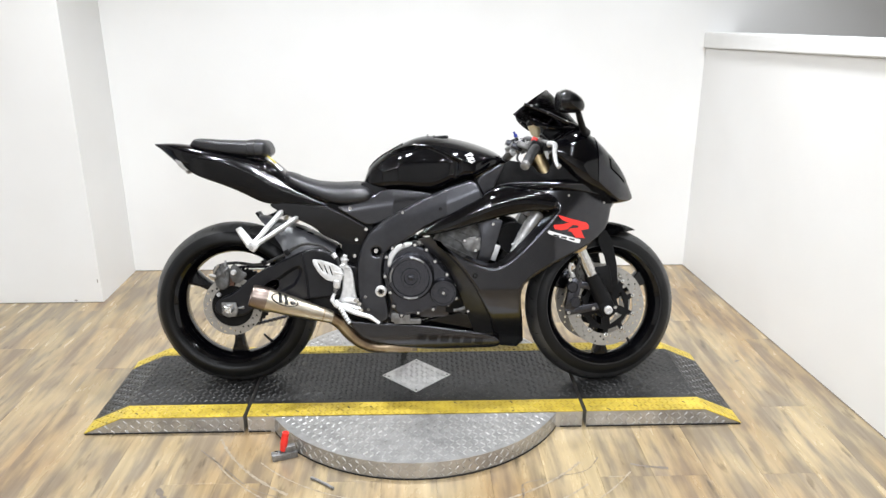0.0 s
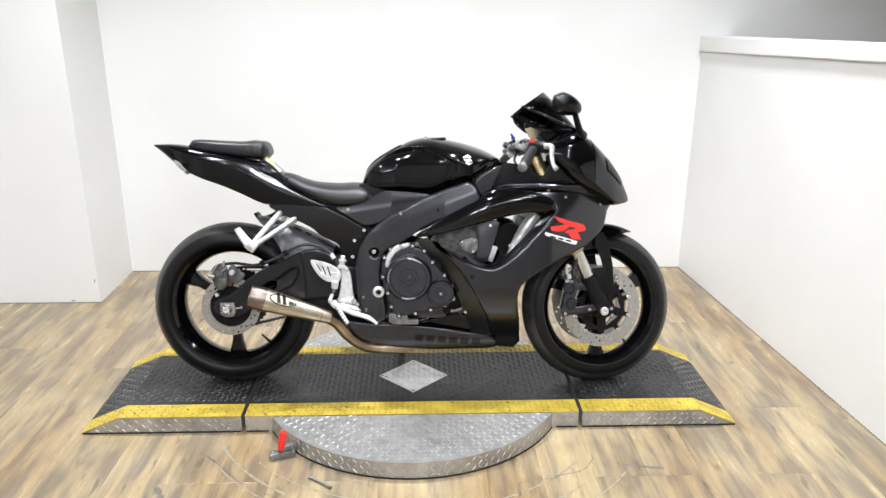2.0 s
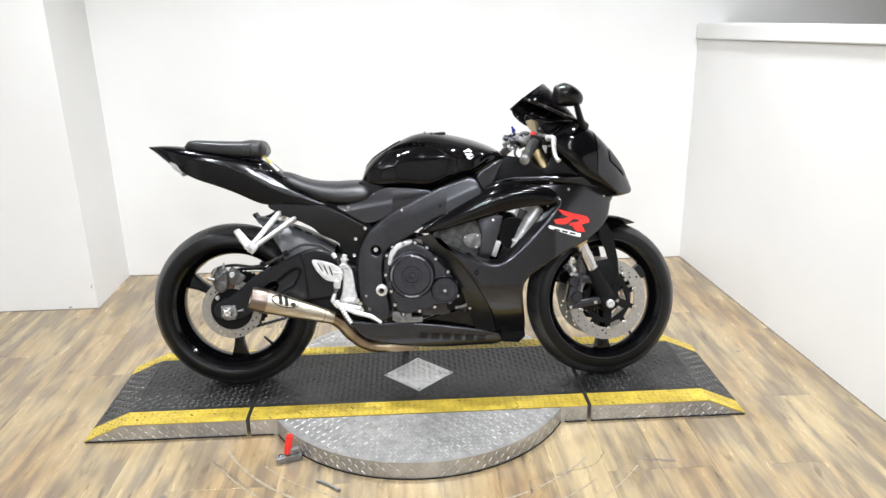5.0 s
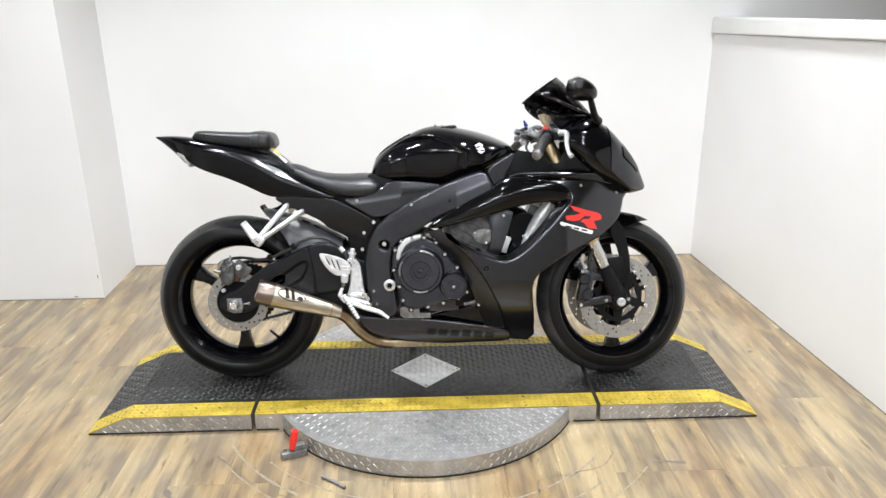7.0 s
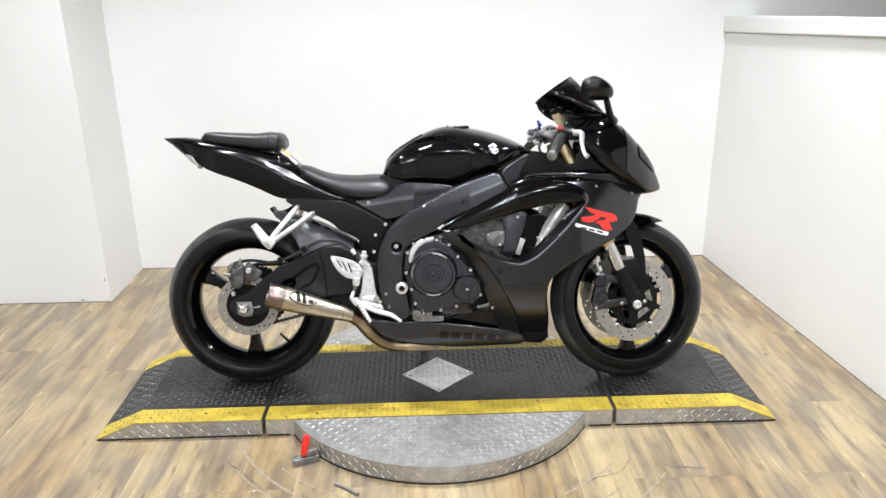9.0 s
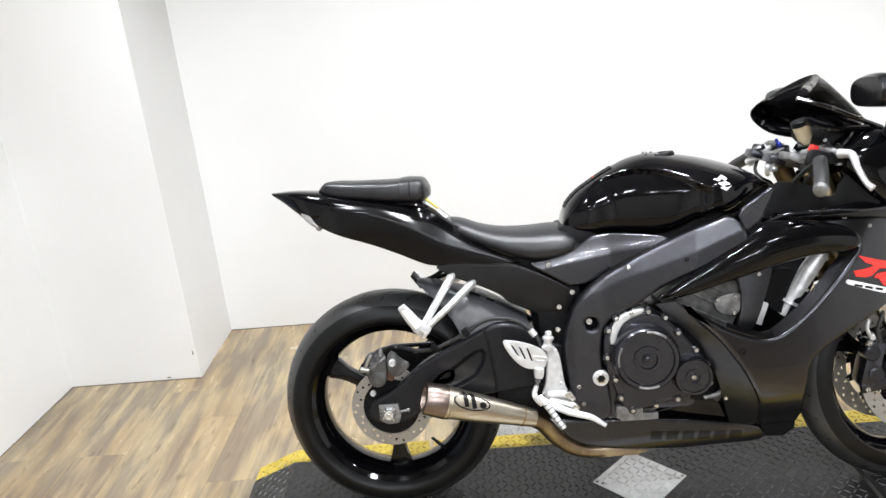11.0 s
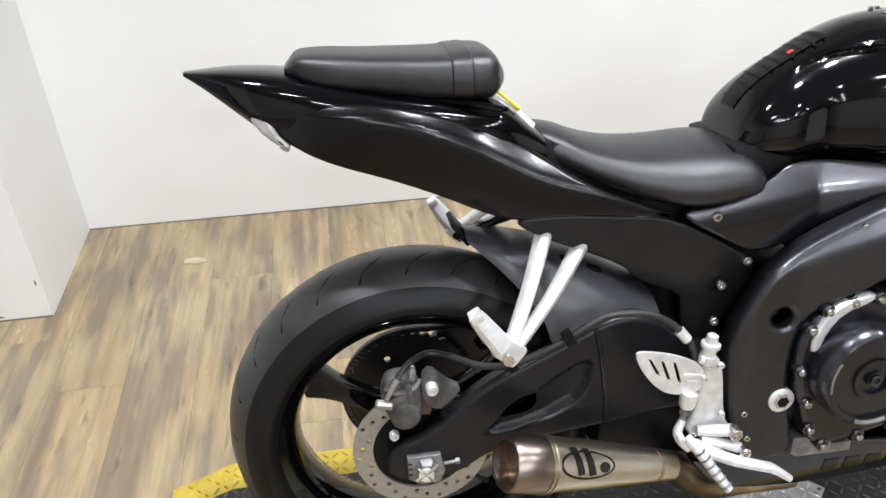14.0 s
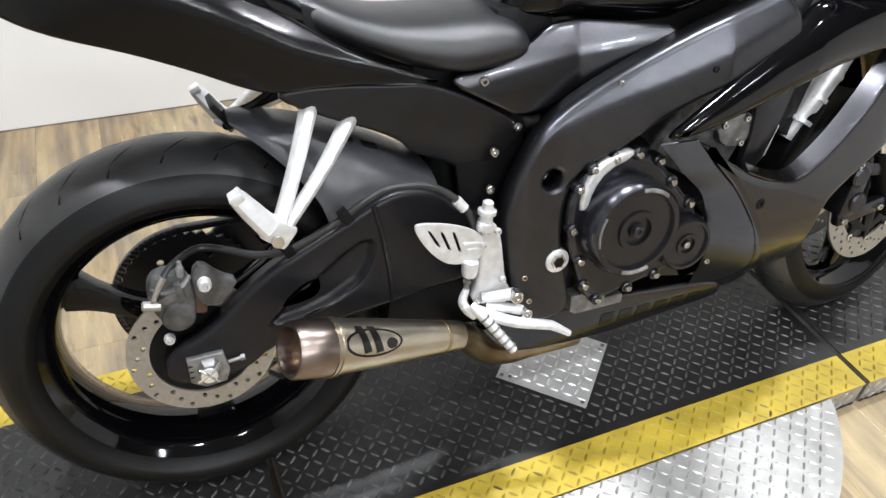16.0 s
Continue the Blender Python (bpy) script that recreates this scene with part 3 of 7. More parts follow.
def plate(outline, y0, y1, holes=(), bevel=0.0, soft=0, axis="y"):
    """A flat plate cut to an outline in x and z, with holes, between two depths."""
    bm = bmesh.new()
    loops = [rounded(l, 0.25, soft) if soft else list(l) for l in (outline, *holes)]
    edges = []
    for loop in loops:
        vs = [bm.verts.new((x, y0, z)) for x, z in loop]
        edges += [bm.edges.new((vs[i], vs[(i + 1) % len(vs)])) for i in range(len(vs))]
    bmesh.ops.triangle_fill(bm, edges=edges, use_beauty=True, use_dissolve=True)
    got = bmesh.ops.extrude_face_region(bm, geom=bm.faces[:])
    for v in [g for g in got["geom"] if isinstance(g, bmesh.types.BMVert)]:
        v.co.y = y1
    if bevel:
        rim = [e for e in bm.edges if len(e.link_faces) == 2 and e.calc_face_angle(0) > 1.0 and abs(e.verts[0].co.y - e.verts[1].co.y) < 1e-6]
        bmesh.ops.bevel(bm, geom=rim, offset=bevel, segments=2, affect="EDGES", profile=0.6, clamp_overlap=True)
    return bm


def circle(cx, cz, r, n=16, a0=0.0):
    return [(cx + r * math.cos(a0 + 2 * math.pi * i / n), cz + r * math.sin(a0 + 2 * math.pi * i / n)) for i in range(n)]


def bolt(parent, x, y, z, r=0.007, h=0.006, mat="chrome", name="bolt", label=""):
    bm = bmesh.new()
    lathe(bm, [(0, r), (-h * 0.7, r), (-h, r * 0.8), (-h, r * 0.45), (-h * 0.5, r * 0.4)], (x, y, z), (0, 1, 0), 12)
    return part(name, bm, mat, parent, label)


# ---- the room ----
def prism(plan, z0, z1):
    """An upright block over a plan; z1 may be one height or one for each corner."""
    bm = bmesh.new()
    tops = z1 if isinstance(z1, (list, tuple)) else [z1] * len(plan)
    lo = [bm.verts.new((x, y, z0)) for x, y in plan]
    hi = [bm.verts.new((p[0], p[1], z)) for p, z in zip(plan, tops)]
    bm.faces.new(lo[::-1])
    bm.faces.new(hi)
    for i in range(len(plan)):
        j = (i + 1) % len(plan)
        bm.faces.new((lo[i], lo[j], hi[j], hi[i]))
    return bm


CEIL = 2.8
BACK_Y, PILLAR_Y, PILLAR_X = 4.108, 3.65, -1.483
floor = tagged(part("floor", prism([(-2.7, -4.6), (5.2, -4.6), (5.2, 4.4), (-2.7, 4.4)], -0.12, -0.004), "joint", smooth=0), "light brown vinyl wood plank floor", "floor", kind="structure")
tagged(part("wall_back", prism([(PILLAR_X, BACK_Y), (5.1, BACK_Y), (5.1, BACK_Y + 0.12), (PILLAR_X, BACK_Y + 0.12)], -0.004, CEIL), "wall", smooth=0), "smooth white painted back wall", "wall", kind="structure")
tagged(part("wall_pillar", prism([(-2.037, PILLAR_Y), (PILLAR_X, PILLAR_Y), (PILLAR_X, BACK_Y + 0.12), (-2.037, BACK_Y + 0.12)], -0.004, CEIL), "wall", smooth=0), "white painted boxed-out wall corner", "wall", kind="structure")
tagged(part("wall_left", prism([(-2.037, BACK_Y + 0.12), (-2.16, BACK_Y + 0.12), (-2.29, 1.3), (-2.178, 1.3), (-2.037, PILLAR_Y)], -0.004, CEIL), "wall", smooth=0), "white painted side wall", "wall", kind="structure")
# added out of view; its grey sets how bright the bike's reflections are
tagged(part("wall_left_shop", prism([(-2.29, 1.3), (-2.65, -4.6), (-2.53, -4.6), (-2.178, 1.3)], -0.004, CEIL), "dim_wall", smooth=0), "unseen grey side wall closing the room, toned for reflections", "wall", kind="structure")
half = tagged(part("wall_right", prism([(1.655, BACK_Y), (1.93, 0.2), (2.05, 0.2), (1.775, BACK_Y)], -0.004, [1.215, 1.385, 1.385, 1.215]), "wall", smooth=0), "white painted half-height partition wall", "wall", kind="structure")
cap_bm = prism([(1.640, BACK_Y - 0.001), (1.913, 0.19), (2.075, 0.19), (1.80, BACK_Y - 0.001)], 0, 0.001)
for i, v in enumerate(cap_bm.verts):
    f = (BACK_Y - v.co.y) / 3.9
    v.co.z = 1.217 + 0.17 * f if i < 4 else 1.295 + 0.12 * f + 0.004
bmesh.ops.bevel(cap_bm, geom=cap_bm.edges[:], offset=0.006, segments=2, affect="EDGES")
tagged(part("partition_cap", cap_bm, "cap"), "white glossy capping board on the half wall", "ledge", kind="structure")
tagged(part("ceiling", prism([(-2.7, -4.6), (5.2, -4.6), (5.2, 4.4), (-2.7, 4.4)], CEIL, CEIL + 0.1), "ceiling", smooth=0), "pale grey painted ceiling", "ceiling", kind="structure")
# added behind the camera, white so that the bike's side reflects brighter
tagged(part("wall_front", prism([(-2.7, -4.72), (5.2, -4.72), (5.2, -4.6), (-2.7, -4.6)], -0.12, CEIL), "wall", smooth=0), "unseen white closing wall that brightens the bike's reflections", "wall", kind="structure")
# added out of view to close the room and darken reflections from the right
tagged(part("wall_far", prism([(5.1, -4.6), (5.22, -4.6), (5.22, 4.4), (5.1, 4.4)], -0.12, CEIL), "dark_wall", smooth=0), "unseen grey closing wall, kept dark for the bike's reflections", "wall", kind="structure")


def wall_foot(name, a, b, side, label):
    """A thin dark strip painting the shadowed gap where a wall stands on the floor."""
    d = (Vector((*b, 0)) - Vector((*a, 0))).normalized()
    n = Vector((-d.y, d.x, 0)) * 0.0025 * side
    plan = [a, b, (b[0] + n.x, b[1] + n.y), (a[0] + n.x, a[1] + n.y)]
    tagged(part(name, prism(plan, 0.0, 0.0030), "crack", smooth=0), label, "trim", kind="structure")


wall_foot("trim_right", (1.655, BACK_Y), (1.93, 0.2), -1, "thin dark strip painting the shadowed gap under the half wall")
wall_foot("trim_back", (PILLAR_X, BACK_Y), (1.655, BACK_Y), -1, "thin dark strip painting the shadowed gap under the back wall")
wall_foot("trim_pillar", (-2.037, PILLAR_Y), (PILLAR_X, PILLAR_Y), -1, "thin dark strip painting the shadowed gap under the wall corner")
wall_foot("trim_left", (-2.178, 1.3), (-2.037, PILLAR_Y), -1, "thin dark strip painting the shadowed gap under the side wall")


def floor_planks():
    """Each plank is a piece of its own; all share one mesh."""
    w, l, gap = 0.178, 1.22, 0.0004
    bm = bmesh.new()
    box(bm, (0, 0, -0.0045), (w - gap, l - gap, 0.009), bevel=0.0006)
    first = part("plank", bm, "wood", floor, smooth=0)
    whole = first.data
    rng = random.Random(4)
    start, made = -1.235 - 6 * w, False
    cut, behind = BACK_Y + 0.06, []
    for c in range(25):
        x = start + (c + 0.5) * w
        y = 2.92 - l / 2 + (0 if c == 6 else rng.choice((0.2, 0.41, 0.62, 0.83, 1.05)))
        y += l * 2
        while y > -2.2:
            if y - l / 2 < BACK_Y:
                ob = first if not made else new("plank", whole)
                made = True
                ob.parent = floor
                ob.matrix_basis = pose(x, y, 0, 0, 0, 180 * rng.randint(0, 1))
                if y + l / 2 > cut:  # sawn off under the back wall
                    low = y - l / 2
                    short = bmesh.new()
                    box(short, (0, (low + cut) / 2 - y, -0.0045), (w - gap, cut - low - gap, 0.009), bevel=0.0006)
                    ob.matrix_basis = pose(x, y, 0)
                    sawn = bpy.data.meshes.new("plank_sawn")
                    short.to_mesh(sawn)
                    short.free()
                    sawn.materials.append(M["wood"])
                    ob.data = sawn
            y -= l
        behind.append((x, y))
    for x, y in behind:
        while y > -4.6 + l / 2:
            ob = new("plank", whole)
            ob.parent = floor
            ob.matrix_basis = pose(x, y, 0)
            y -= l


# ---- the turntable stand ----
DECK = 0.065
Y_FRONT, Y_BACK, STRIPE = 2.412, 2.965, 0.083
STAND_X = 0.121


def lugs(spots):
    """Raised tread marks: spots of (place, along, across, up)."""
    verts, faces = [], []
    for p, u, v, n in spots:
        b = len(verts)
        for a, c, h in ((-0.0110, 0, -0.0002), (-0.0045, -0.0030, -0.0002), (0.0045, -0.0030, -0.0002), (0.0110, 0, -0.0002), (0.0045, 0.0030, -0.0002), (-0.0045, 0.0030, -0.0002), (-0.0055, 0, 0.0023), (0.0055, 0, 0.0023)):
            verts.append(p + u * a + v * c + n * h)
        faces += [(b, b + 1, b + 6), (b + 1, b + 2, b + 7, b + 6), (b + 2, b + 3, b + 7), (b + 3, b + 4, b + 7), (b + 4, b + 5, b + 6, b + 7), (b + 5, b, b + 6)]
    bm = bmesh.new()
    add_mesh(bm, verts, faces)
    return bm


def lug_grid(x0, x1, y0, y1, height, inside=lambda x, y: True, a=0.0205):
    spots = []
    r2 = math.sqrt(0.5)
    for i in range(math.floor(x0 / a), math.ceil(x1 / a) + 1):
        for j in range(math.floor(y0 / a), math.ceil(y1 / a) + 1):
            x, y = i * a, j * a
            if x0 + 0.008 < x < x1 - 0.008 and y0 + 0.006 < y < y1 - 0.006 and inside(x, y):
                z = height(x)
                slope = (height(x + 0.002) - height(x - 0.002)) / 0.004
                ex = Vector((1, 0, slope)).normalized()
                ey, n = Vector((0, 1, 0)), Vector((-slope, 0, 1)).normalized()
                s = 1 if (i + j) % 2 else -1
                spots.append((Vector((x, y, z)), (ex + s * ey) * r2, (ey - s * ex) * r2, n))
    return spots


def wall_lugs(path, z0, z1, a=0.0235):
    """Tread marks on an upright face that follows a plan path; z1(p): its top."""
    spots, run, k = [], 0.0, 0
    for p, q in zip(path, path[1:]):
        p, q = Vector((*p, 0)), Vector((*q, 0))
        d = (q - p).length
        u = (q - p) / d
        n = u.cross(Vector((0, 0, 1)))
        while run < d:
            for j in range(4):
                z = z0 + 0.010 + j * a * 0.78
                at = p + u * run
                if z < z1(at) - 0.008:
                    s = 1 if (k + j) % 2 else -1
                    spots.append((Vector((at.x, at.y, z)), (u + s * Vector((0, 0, 1))) * 0.7071, (Vector((0, 0, 1)) - s * u) * 0.7071, n))
            run += a
            k += 1
        run -= d
    return spots


def sheet(x_list, y0, y1, height, thick=0.002, lift=0.0):
    """A thin sheet that follows the deck's height."""
    bm = bmesh.new()
    top = [[bm.verts.new((x, y, height(x) + thick + lift)) for y in (y0, y1)] for x in x_list]
    low = [[bm.verts.new((x, y, height(x) - 0.001 + lift)) for y in (y0, y1)] for x in x_list]
    for i in range(len(x_list) - 1):
        bm.faces.new((top[i][0], top[i + 1][0], top[i + 1][1], top[i][1]))
        bm.faces.new((low[i][0], low[i][1], low[i + 1][1], low[i + 1][0]))
        for k in (0, 1):
            bm.faces.new((top[i][k], top[i + 1][k], low[i + 1][k], low[i][k]))
    for i in (0, -1):
        bm.faces.new((top[i][0], top[i][1], low[i][1], low[i][0]))
    return bm


def deck_section(name, label, x0, x1, foot=None):
    """One section of the stand; foot: the x where its end slopes to the floor."""
    t = thing(name, label, "display ramp", pose((x0 + x1) / 2, (Y_FRONT + Y_BACK) / 2, 0), "sections of the turntable stand")
    inv = t.matrix_world.inverted()

    def height(x):
        if foot is None:
            return DECK
        run = abs(x - foot) / 0.138
        return 0.006 + (DECK - 0.006) * min(1.0, run)

    knee = None if foot is None else foot + math.copysign(0.138, (x0 + x1) / 2 - foot)
    xs = sorted({x0, x1} | ({knee} if knee else set()))
    bm = bmesh.new()
    prof = [(x, height(x)) for x in xs]
    loop = [(xs[0], 0.0)] + prof + [(xs[-1], 0.0)]
    f = [bm.verts.new((x, Y_FRONT, z)) for x, z in loop]
    b = [bm.verts.new((x, Y_BACK, z)) for x, z in loop]
    bm.faces.new(f)
    bm.faces.new(b[::-1])
    for i in range(len(loop)):
        j = (i + 1) % len(loop)
        bm.faces.new((f[i], f[j], b[j], b[i]))
    bmesh.ops.transform(bm, matrix=inv, verts=bm.verts)
    part("skirt", bm, "skirt", t, "bare aluminium tread plate", smooth=0)

    def add(name, bm, mat, label="", kind=""):
        bmesh.ops.transform(bm, matrix=inv, verts=bm.verts)
        return part(name, bm, mat, t, label, kind, smooth=0)

    ya, yb = Y_FRONT + STRIPE, Y_BACK - STRIPE * 0.8
    add("deck_sheet", sheet(xs, ya, yb, height), "deck", "worn black grip paint")
    add("edge_stripe", sheet(xs, Y_FRONT - 0.002, ya, height), "yellow", "scuffed yellow safety stripe")
    add("edge_stripe", sheet(xs, yb, Y_BACK + 0.002, height), "yellow", "scuffed yellow safety stripe")
    top = lambda x: height(x) + 0.002
    in_diamond = lambda x, y: foot is not None or abs(x - STAND_X) + abs(y - 2.695) > 0.137
    add("deck_tread", lugs(lug_grid(x0, x1, ya, yb, top, in_diamond)), "worn", kind="stuff")
    add("stripe_tread", lugs(lug_grid(x0, x1, Y_FRONT, ya, top)), "stripe_lug", kind="stuff")
    add("stripe_tread", lugs(lug_grid(x0, x1, yb, Y_BACK, top)), "stripe_lug", kind="stuff")
    pieces = [(x0, x1)] if foot is not None else [(x0, STAND_X - 0.52), (STAND_X + 0.52, x1)]
    for a, c in pieces:
        # black strip in place of the shadow line beneath the skirt
        bm = bmesh.new()
        box(bm, ((a + c) / 2, Y_FRONT + 0.010, 0.0028), (c - a - 0.004, 0.023, 0.0056))
        add("rubber_base", bm, "gap", "black strip painting the shadow line under the edge")
        add("skirt_tread", lugs(wall_lugs([(a + 0.01, Y_FRONT), (c - 0.01, Y_FRONT)], 0, lambda p: height(p.x))), "skirt", kind="stuff")
    return t


SEAM_L, SEAM_R = -0.489, 0.731
deck_section("turntable_centre", "black tread-plate turntable section with yellow edge stripes", SEAM_L + 0.007, SEAM_R - 0.007)
deck_section("ramp_section", "black tread-plate end ramp with yellow edge stripes", -1.066, SEAM_L - 0.007, foot=-1.066)
deck_section("ramp_section", "black tread-plate end ramp with yellow edge stripes", SEAM_R + 0.007, 1.308, foot=1.308)


def turntable_disc():
    cx, cy, r = STAND_X, (Y_FRONT + Y_BACK) / 2, 0.578
    t = thing("turntable_disc", "round bare aluminium tread-plate turntable base", "turntable", pose(cx, cy, 0))
    for name, sgn in (("front_plate", -1), ("back_plate", 1)):
        edge = (Y_BACK - Y_FRONT) / 2 + 0.003
        a0 = math.asin(edge / r)
        n = 48
        arc = [(r * math.cos(a0 + (math.pi - 2 * a0) * i / n), sgn * r * math.sin(a0 + (math.pi - 2 * a0) * i / n)) for i in range(n + 1)]
        bm = prism(arc[::sgn * -1] if sgn < 0 else arc, 0.004, DECK - 0.001)
        rim = [e for e in bm.edges if e.verts[0].co.z > 0.05 and e.verts[1].co.z > 0.05]
        bmesh.ops.bevel(bm, geom=rim, offset=0.003, segments=2, affect="EDGES")
        part(name, bm, "plate", t, "scuffed bare tread plate", smooth=25)
        inside = lambda x, y: math.hypot(x, y) < r - 0.014
        y0, y1 = (-r, -edge) if sgn < 0 else (edge, r)
        part("plate_tread", lugs(lug_grid(-r, r, y0, y1, lambda x: DECK - 0.001, inside)), "alu", t, kind="stuff", smooth=0)
        if sgn < 0:
            part("rim_tread", lugs(wall_lugs(arc[::-1], 0.004, lambda p: DECK)), "skirt", t, kind="stuff", smooth=0)
    # black ring in place of the shadow line beneath the disc
    bm = bmesh.new()
    lathe(bm, [(0, r + 0.0012), (0.0062, r + 0.0012), (0.0062, r - 0.02)], (0, 0, 0), (0, 0, 1), 96)
    part("rubber_ring", bm, "gap", t, "black ring painting the shadow line under the edge")


turntable_disc()


def diamond_inlay():
    t = tagged(part("diamond_plate", plate([(-0.135, 0), (0, -0.135), (0.135, 0), (0, 0.135)], -0.001, 0.001), "inlay", smooth=0), "bare aluminium diamond inlay on the black deck", "inlay plate")
    t.matrix_world = Matrix.Translation((STAND_X, 2.695, DECK + 0.0035)) @ Matrix.Rotation(radians(90), 4, "X")
    lg = lugs([(Vector((p.x - STAND_X, p.z - DECK - 0.002 + 0.0012, -(p.y - 2.695))).xzy.xzy, Vector((u.x, 0, -u.y)), Vector((v.x, 0, -v.y)), Vector((0, 1, 0)))
               for p, u, v, n in lug_grid(STAND_X - 0.14, STAND_X + 0.14, 2.55, 2.84, lambda x: DECK + 0.002, lambda x, y: abs(x - STAND_X) + abs(y - 2.695) < 0.122)])
    for cx, cz in ((-0.122, 0.0), (-0.108, 0.010), (0.122, 0.0), (0.108, 0.010), (0.0, -0.120), (0.0, 0.120)):
        bm = bmesh.new()
        lathe(bm, [(0.0, 0.0045), (0.0022, 0.0040), (0.0026, 0.0018), (0.0014, 0.0016)], (cx, 0, cz), (0, 1, 0), 10)
        part("screw", bm, "cast", t)
    part("inlay_tread", lg, "inlay", t, kind="stuff", smooth=0)


diamond_inlay()

# ---- the motorcycle ----
BIKE = Matrix.Translation((0.145, 2.679, DECK + 0.002)) @ Matrix.Rotation(radians(-1.0), 4, "Z") @ Matrix.Rotation(radians(-11.0), 4, "X")
bike = thing("motorcycle", "black sports motorcycle with red lettering parked on the turntable", "motorcycle", BIKE)
REAR, FRONT = (-0.706, 0.308), (0.690, 0.292)


def wheel(name, cx, cz, half, r, rim_half, disc_r, label):
    top = bmesh.new()
    lathe(top, [(-0.05, 0.024), (-0.05, 0.044), (-0.02, 0.05), (0.02, 0.05), (0.05, 0.044), (0.05, 0.024)], (cx, 0, cz), (0, 1, 0), 32, True)
    hub = part(name, top, "gloss", bike, label)
    bm = bmesh.new()
    k = half / 0.091
    side = [(0.062 * k, 0.221), (0.076 * k, 0.229), (0.086 * k, 0.238), (0.0905 * k, r - 0.066), (0.0895 * k, r - 0.056), (0.083 * k, r - 0.043), (0.072 * k, r - 0.0305), (0.058 * k, r - 0.0195), (0.042 * k, r - 0.0098), (0.022 * k, r - 0.0026)]
    prof = [(-a, b) for a, b in side] + [(0, r)] + side[::-1]
    lathe(bm, prof, (cx, 0, cz), (0, 1, 0), 96, True)
    tyre = part("tyre", bm, "rubber", hub, "worn black road tyre", smooth=50)
    bm = bmesh.new()
    crown = [q for q in prof if q[1] > r - 0.067]
    lathe(bm, [(a * 0.985, b + 0.0012) for a, b in crown] + [(a * 0.9, b - 0.004) for a, b in crown[::-1]], (cx, 0, cz), (0, 1, 0), 96, True)
    part("tread_band", bm, "tread", tyre, "dusty worn tread", smooth=50)
    # slanted tread grooves on the crown and shoulders
    bm = bmesh.new()

    def skin(a, y):
        prof2 = sorted(prof)
        for (y0, r0), (y1, r1) in zip(prof2, prof2[1:]):
            if y0 <= y <= y1:
                rr = r0 + (r1 - r0) * (y - y0) / (y1 - y0 + 1e-9)
                break
        return Vector((cx + (rr + 0.0019) * math.cos(a), y, cz + (rr + 0.0019) * math.sin(a)))
    for i in range(26):
        for sgn in (-1, 1):
            for y0, y1, da, off in ((0.010, 0.040, 0.12, 0.0), (0.044, 0.068, 0.05, 0.12)):
                a0 = 2 * math.pi * i / 26 + off + (0.06 if sgn > 0 else 0)
                prev = None
                for s in range(6):
                    f = s / 5
                    wd = 0.008 * math.sin(math.pi * (0.12 + 0.8 * f))
                    y, a = sgn * (y0 + (y1 - y0) * f) * k, a0 + da * f
                    pair = (bm.verts.new(skin(a - wd, y)), bm.verts.new(skin(a + wd * 0.4, y)))
                    if prev:
                        bm.faces.new((prev[0], prev[1], pair[1], pair[0]))
                    prev = pair
    part("tread_pattern", bm, "groove", tyre, kind="stuff")
    bm = bmesh.new()
    h = rim_half
    lathe(bm, [(-h, 0.233), (-h - 0.004, 0.226), (-h + 0.004, 0.217), (-h + 0.014, 0.206), (-0.012, 0.196), (0.012, 0.196), (h - 0.014, 0.206), (h - 0.004, 0.217), (h + 0.004, 0.226), (h, 0.233), (h - 0.008, 0.226), (-h + 0.008, 0.226)], (cx, 0, cz), (0, 1, 0), 96, True)
    part("rim", bm, "gloss", hub, "gloss black alloy rim")
    bm = bmesh.new()
    a = radians(-52)
    tube(bm, [(cx + 0.200 * math.cos(a), -0.004, cz + 0.200 * math.sin(a)), (cx + 0.172 * math.cos(a), -0.018, cz + 0.172 * math.sin(a)), (cx + 0.158 * math.cos(a), -0.022, cz + 0.158 * math.sin(a))], [0.006, 0.0045, 0.004], 8)
    part("valve_stem", bm, "hose", hub)
    for i in range(3):
        a = radians(30 + 120 * i)
        outline = [(0.035, -0.026), (0.09, -0.017), (0.15, -0.018), (0.200, -0.034), (0.200, 0.034), (0.15, 0.018), (0.09, 0.017), (0.035, 0.026)]
        bm = plate(rounded(outline, 0.2, 1), -0.017, 0.017, bevel=0.007)
        bmesh.ops.transform(bm, matrix=Matrix.Translation((cx, 0, cz)) @ Matrix.Rotation(-a, 4, "Y"), verts=bm.verts)
        part("spoke", bm, "gloss", hub)
    return hub


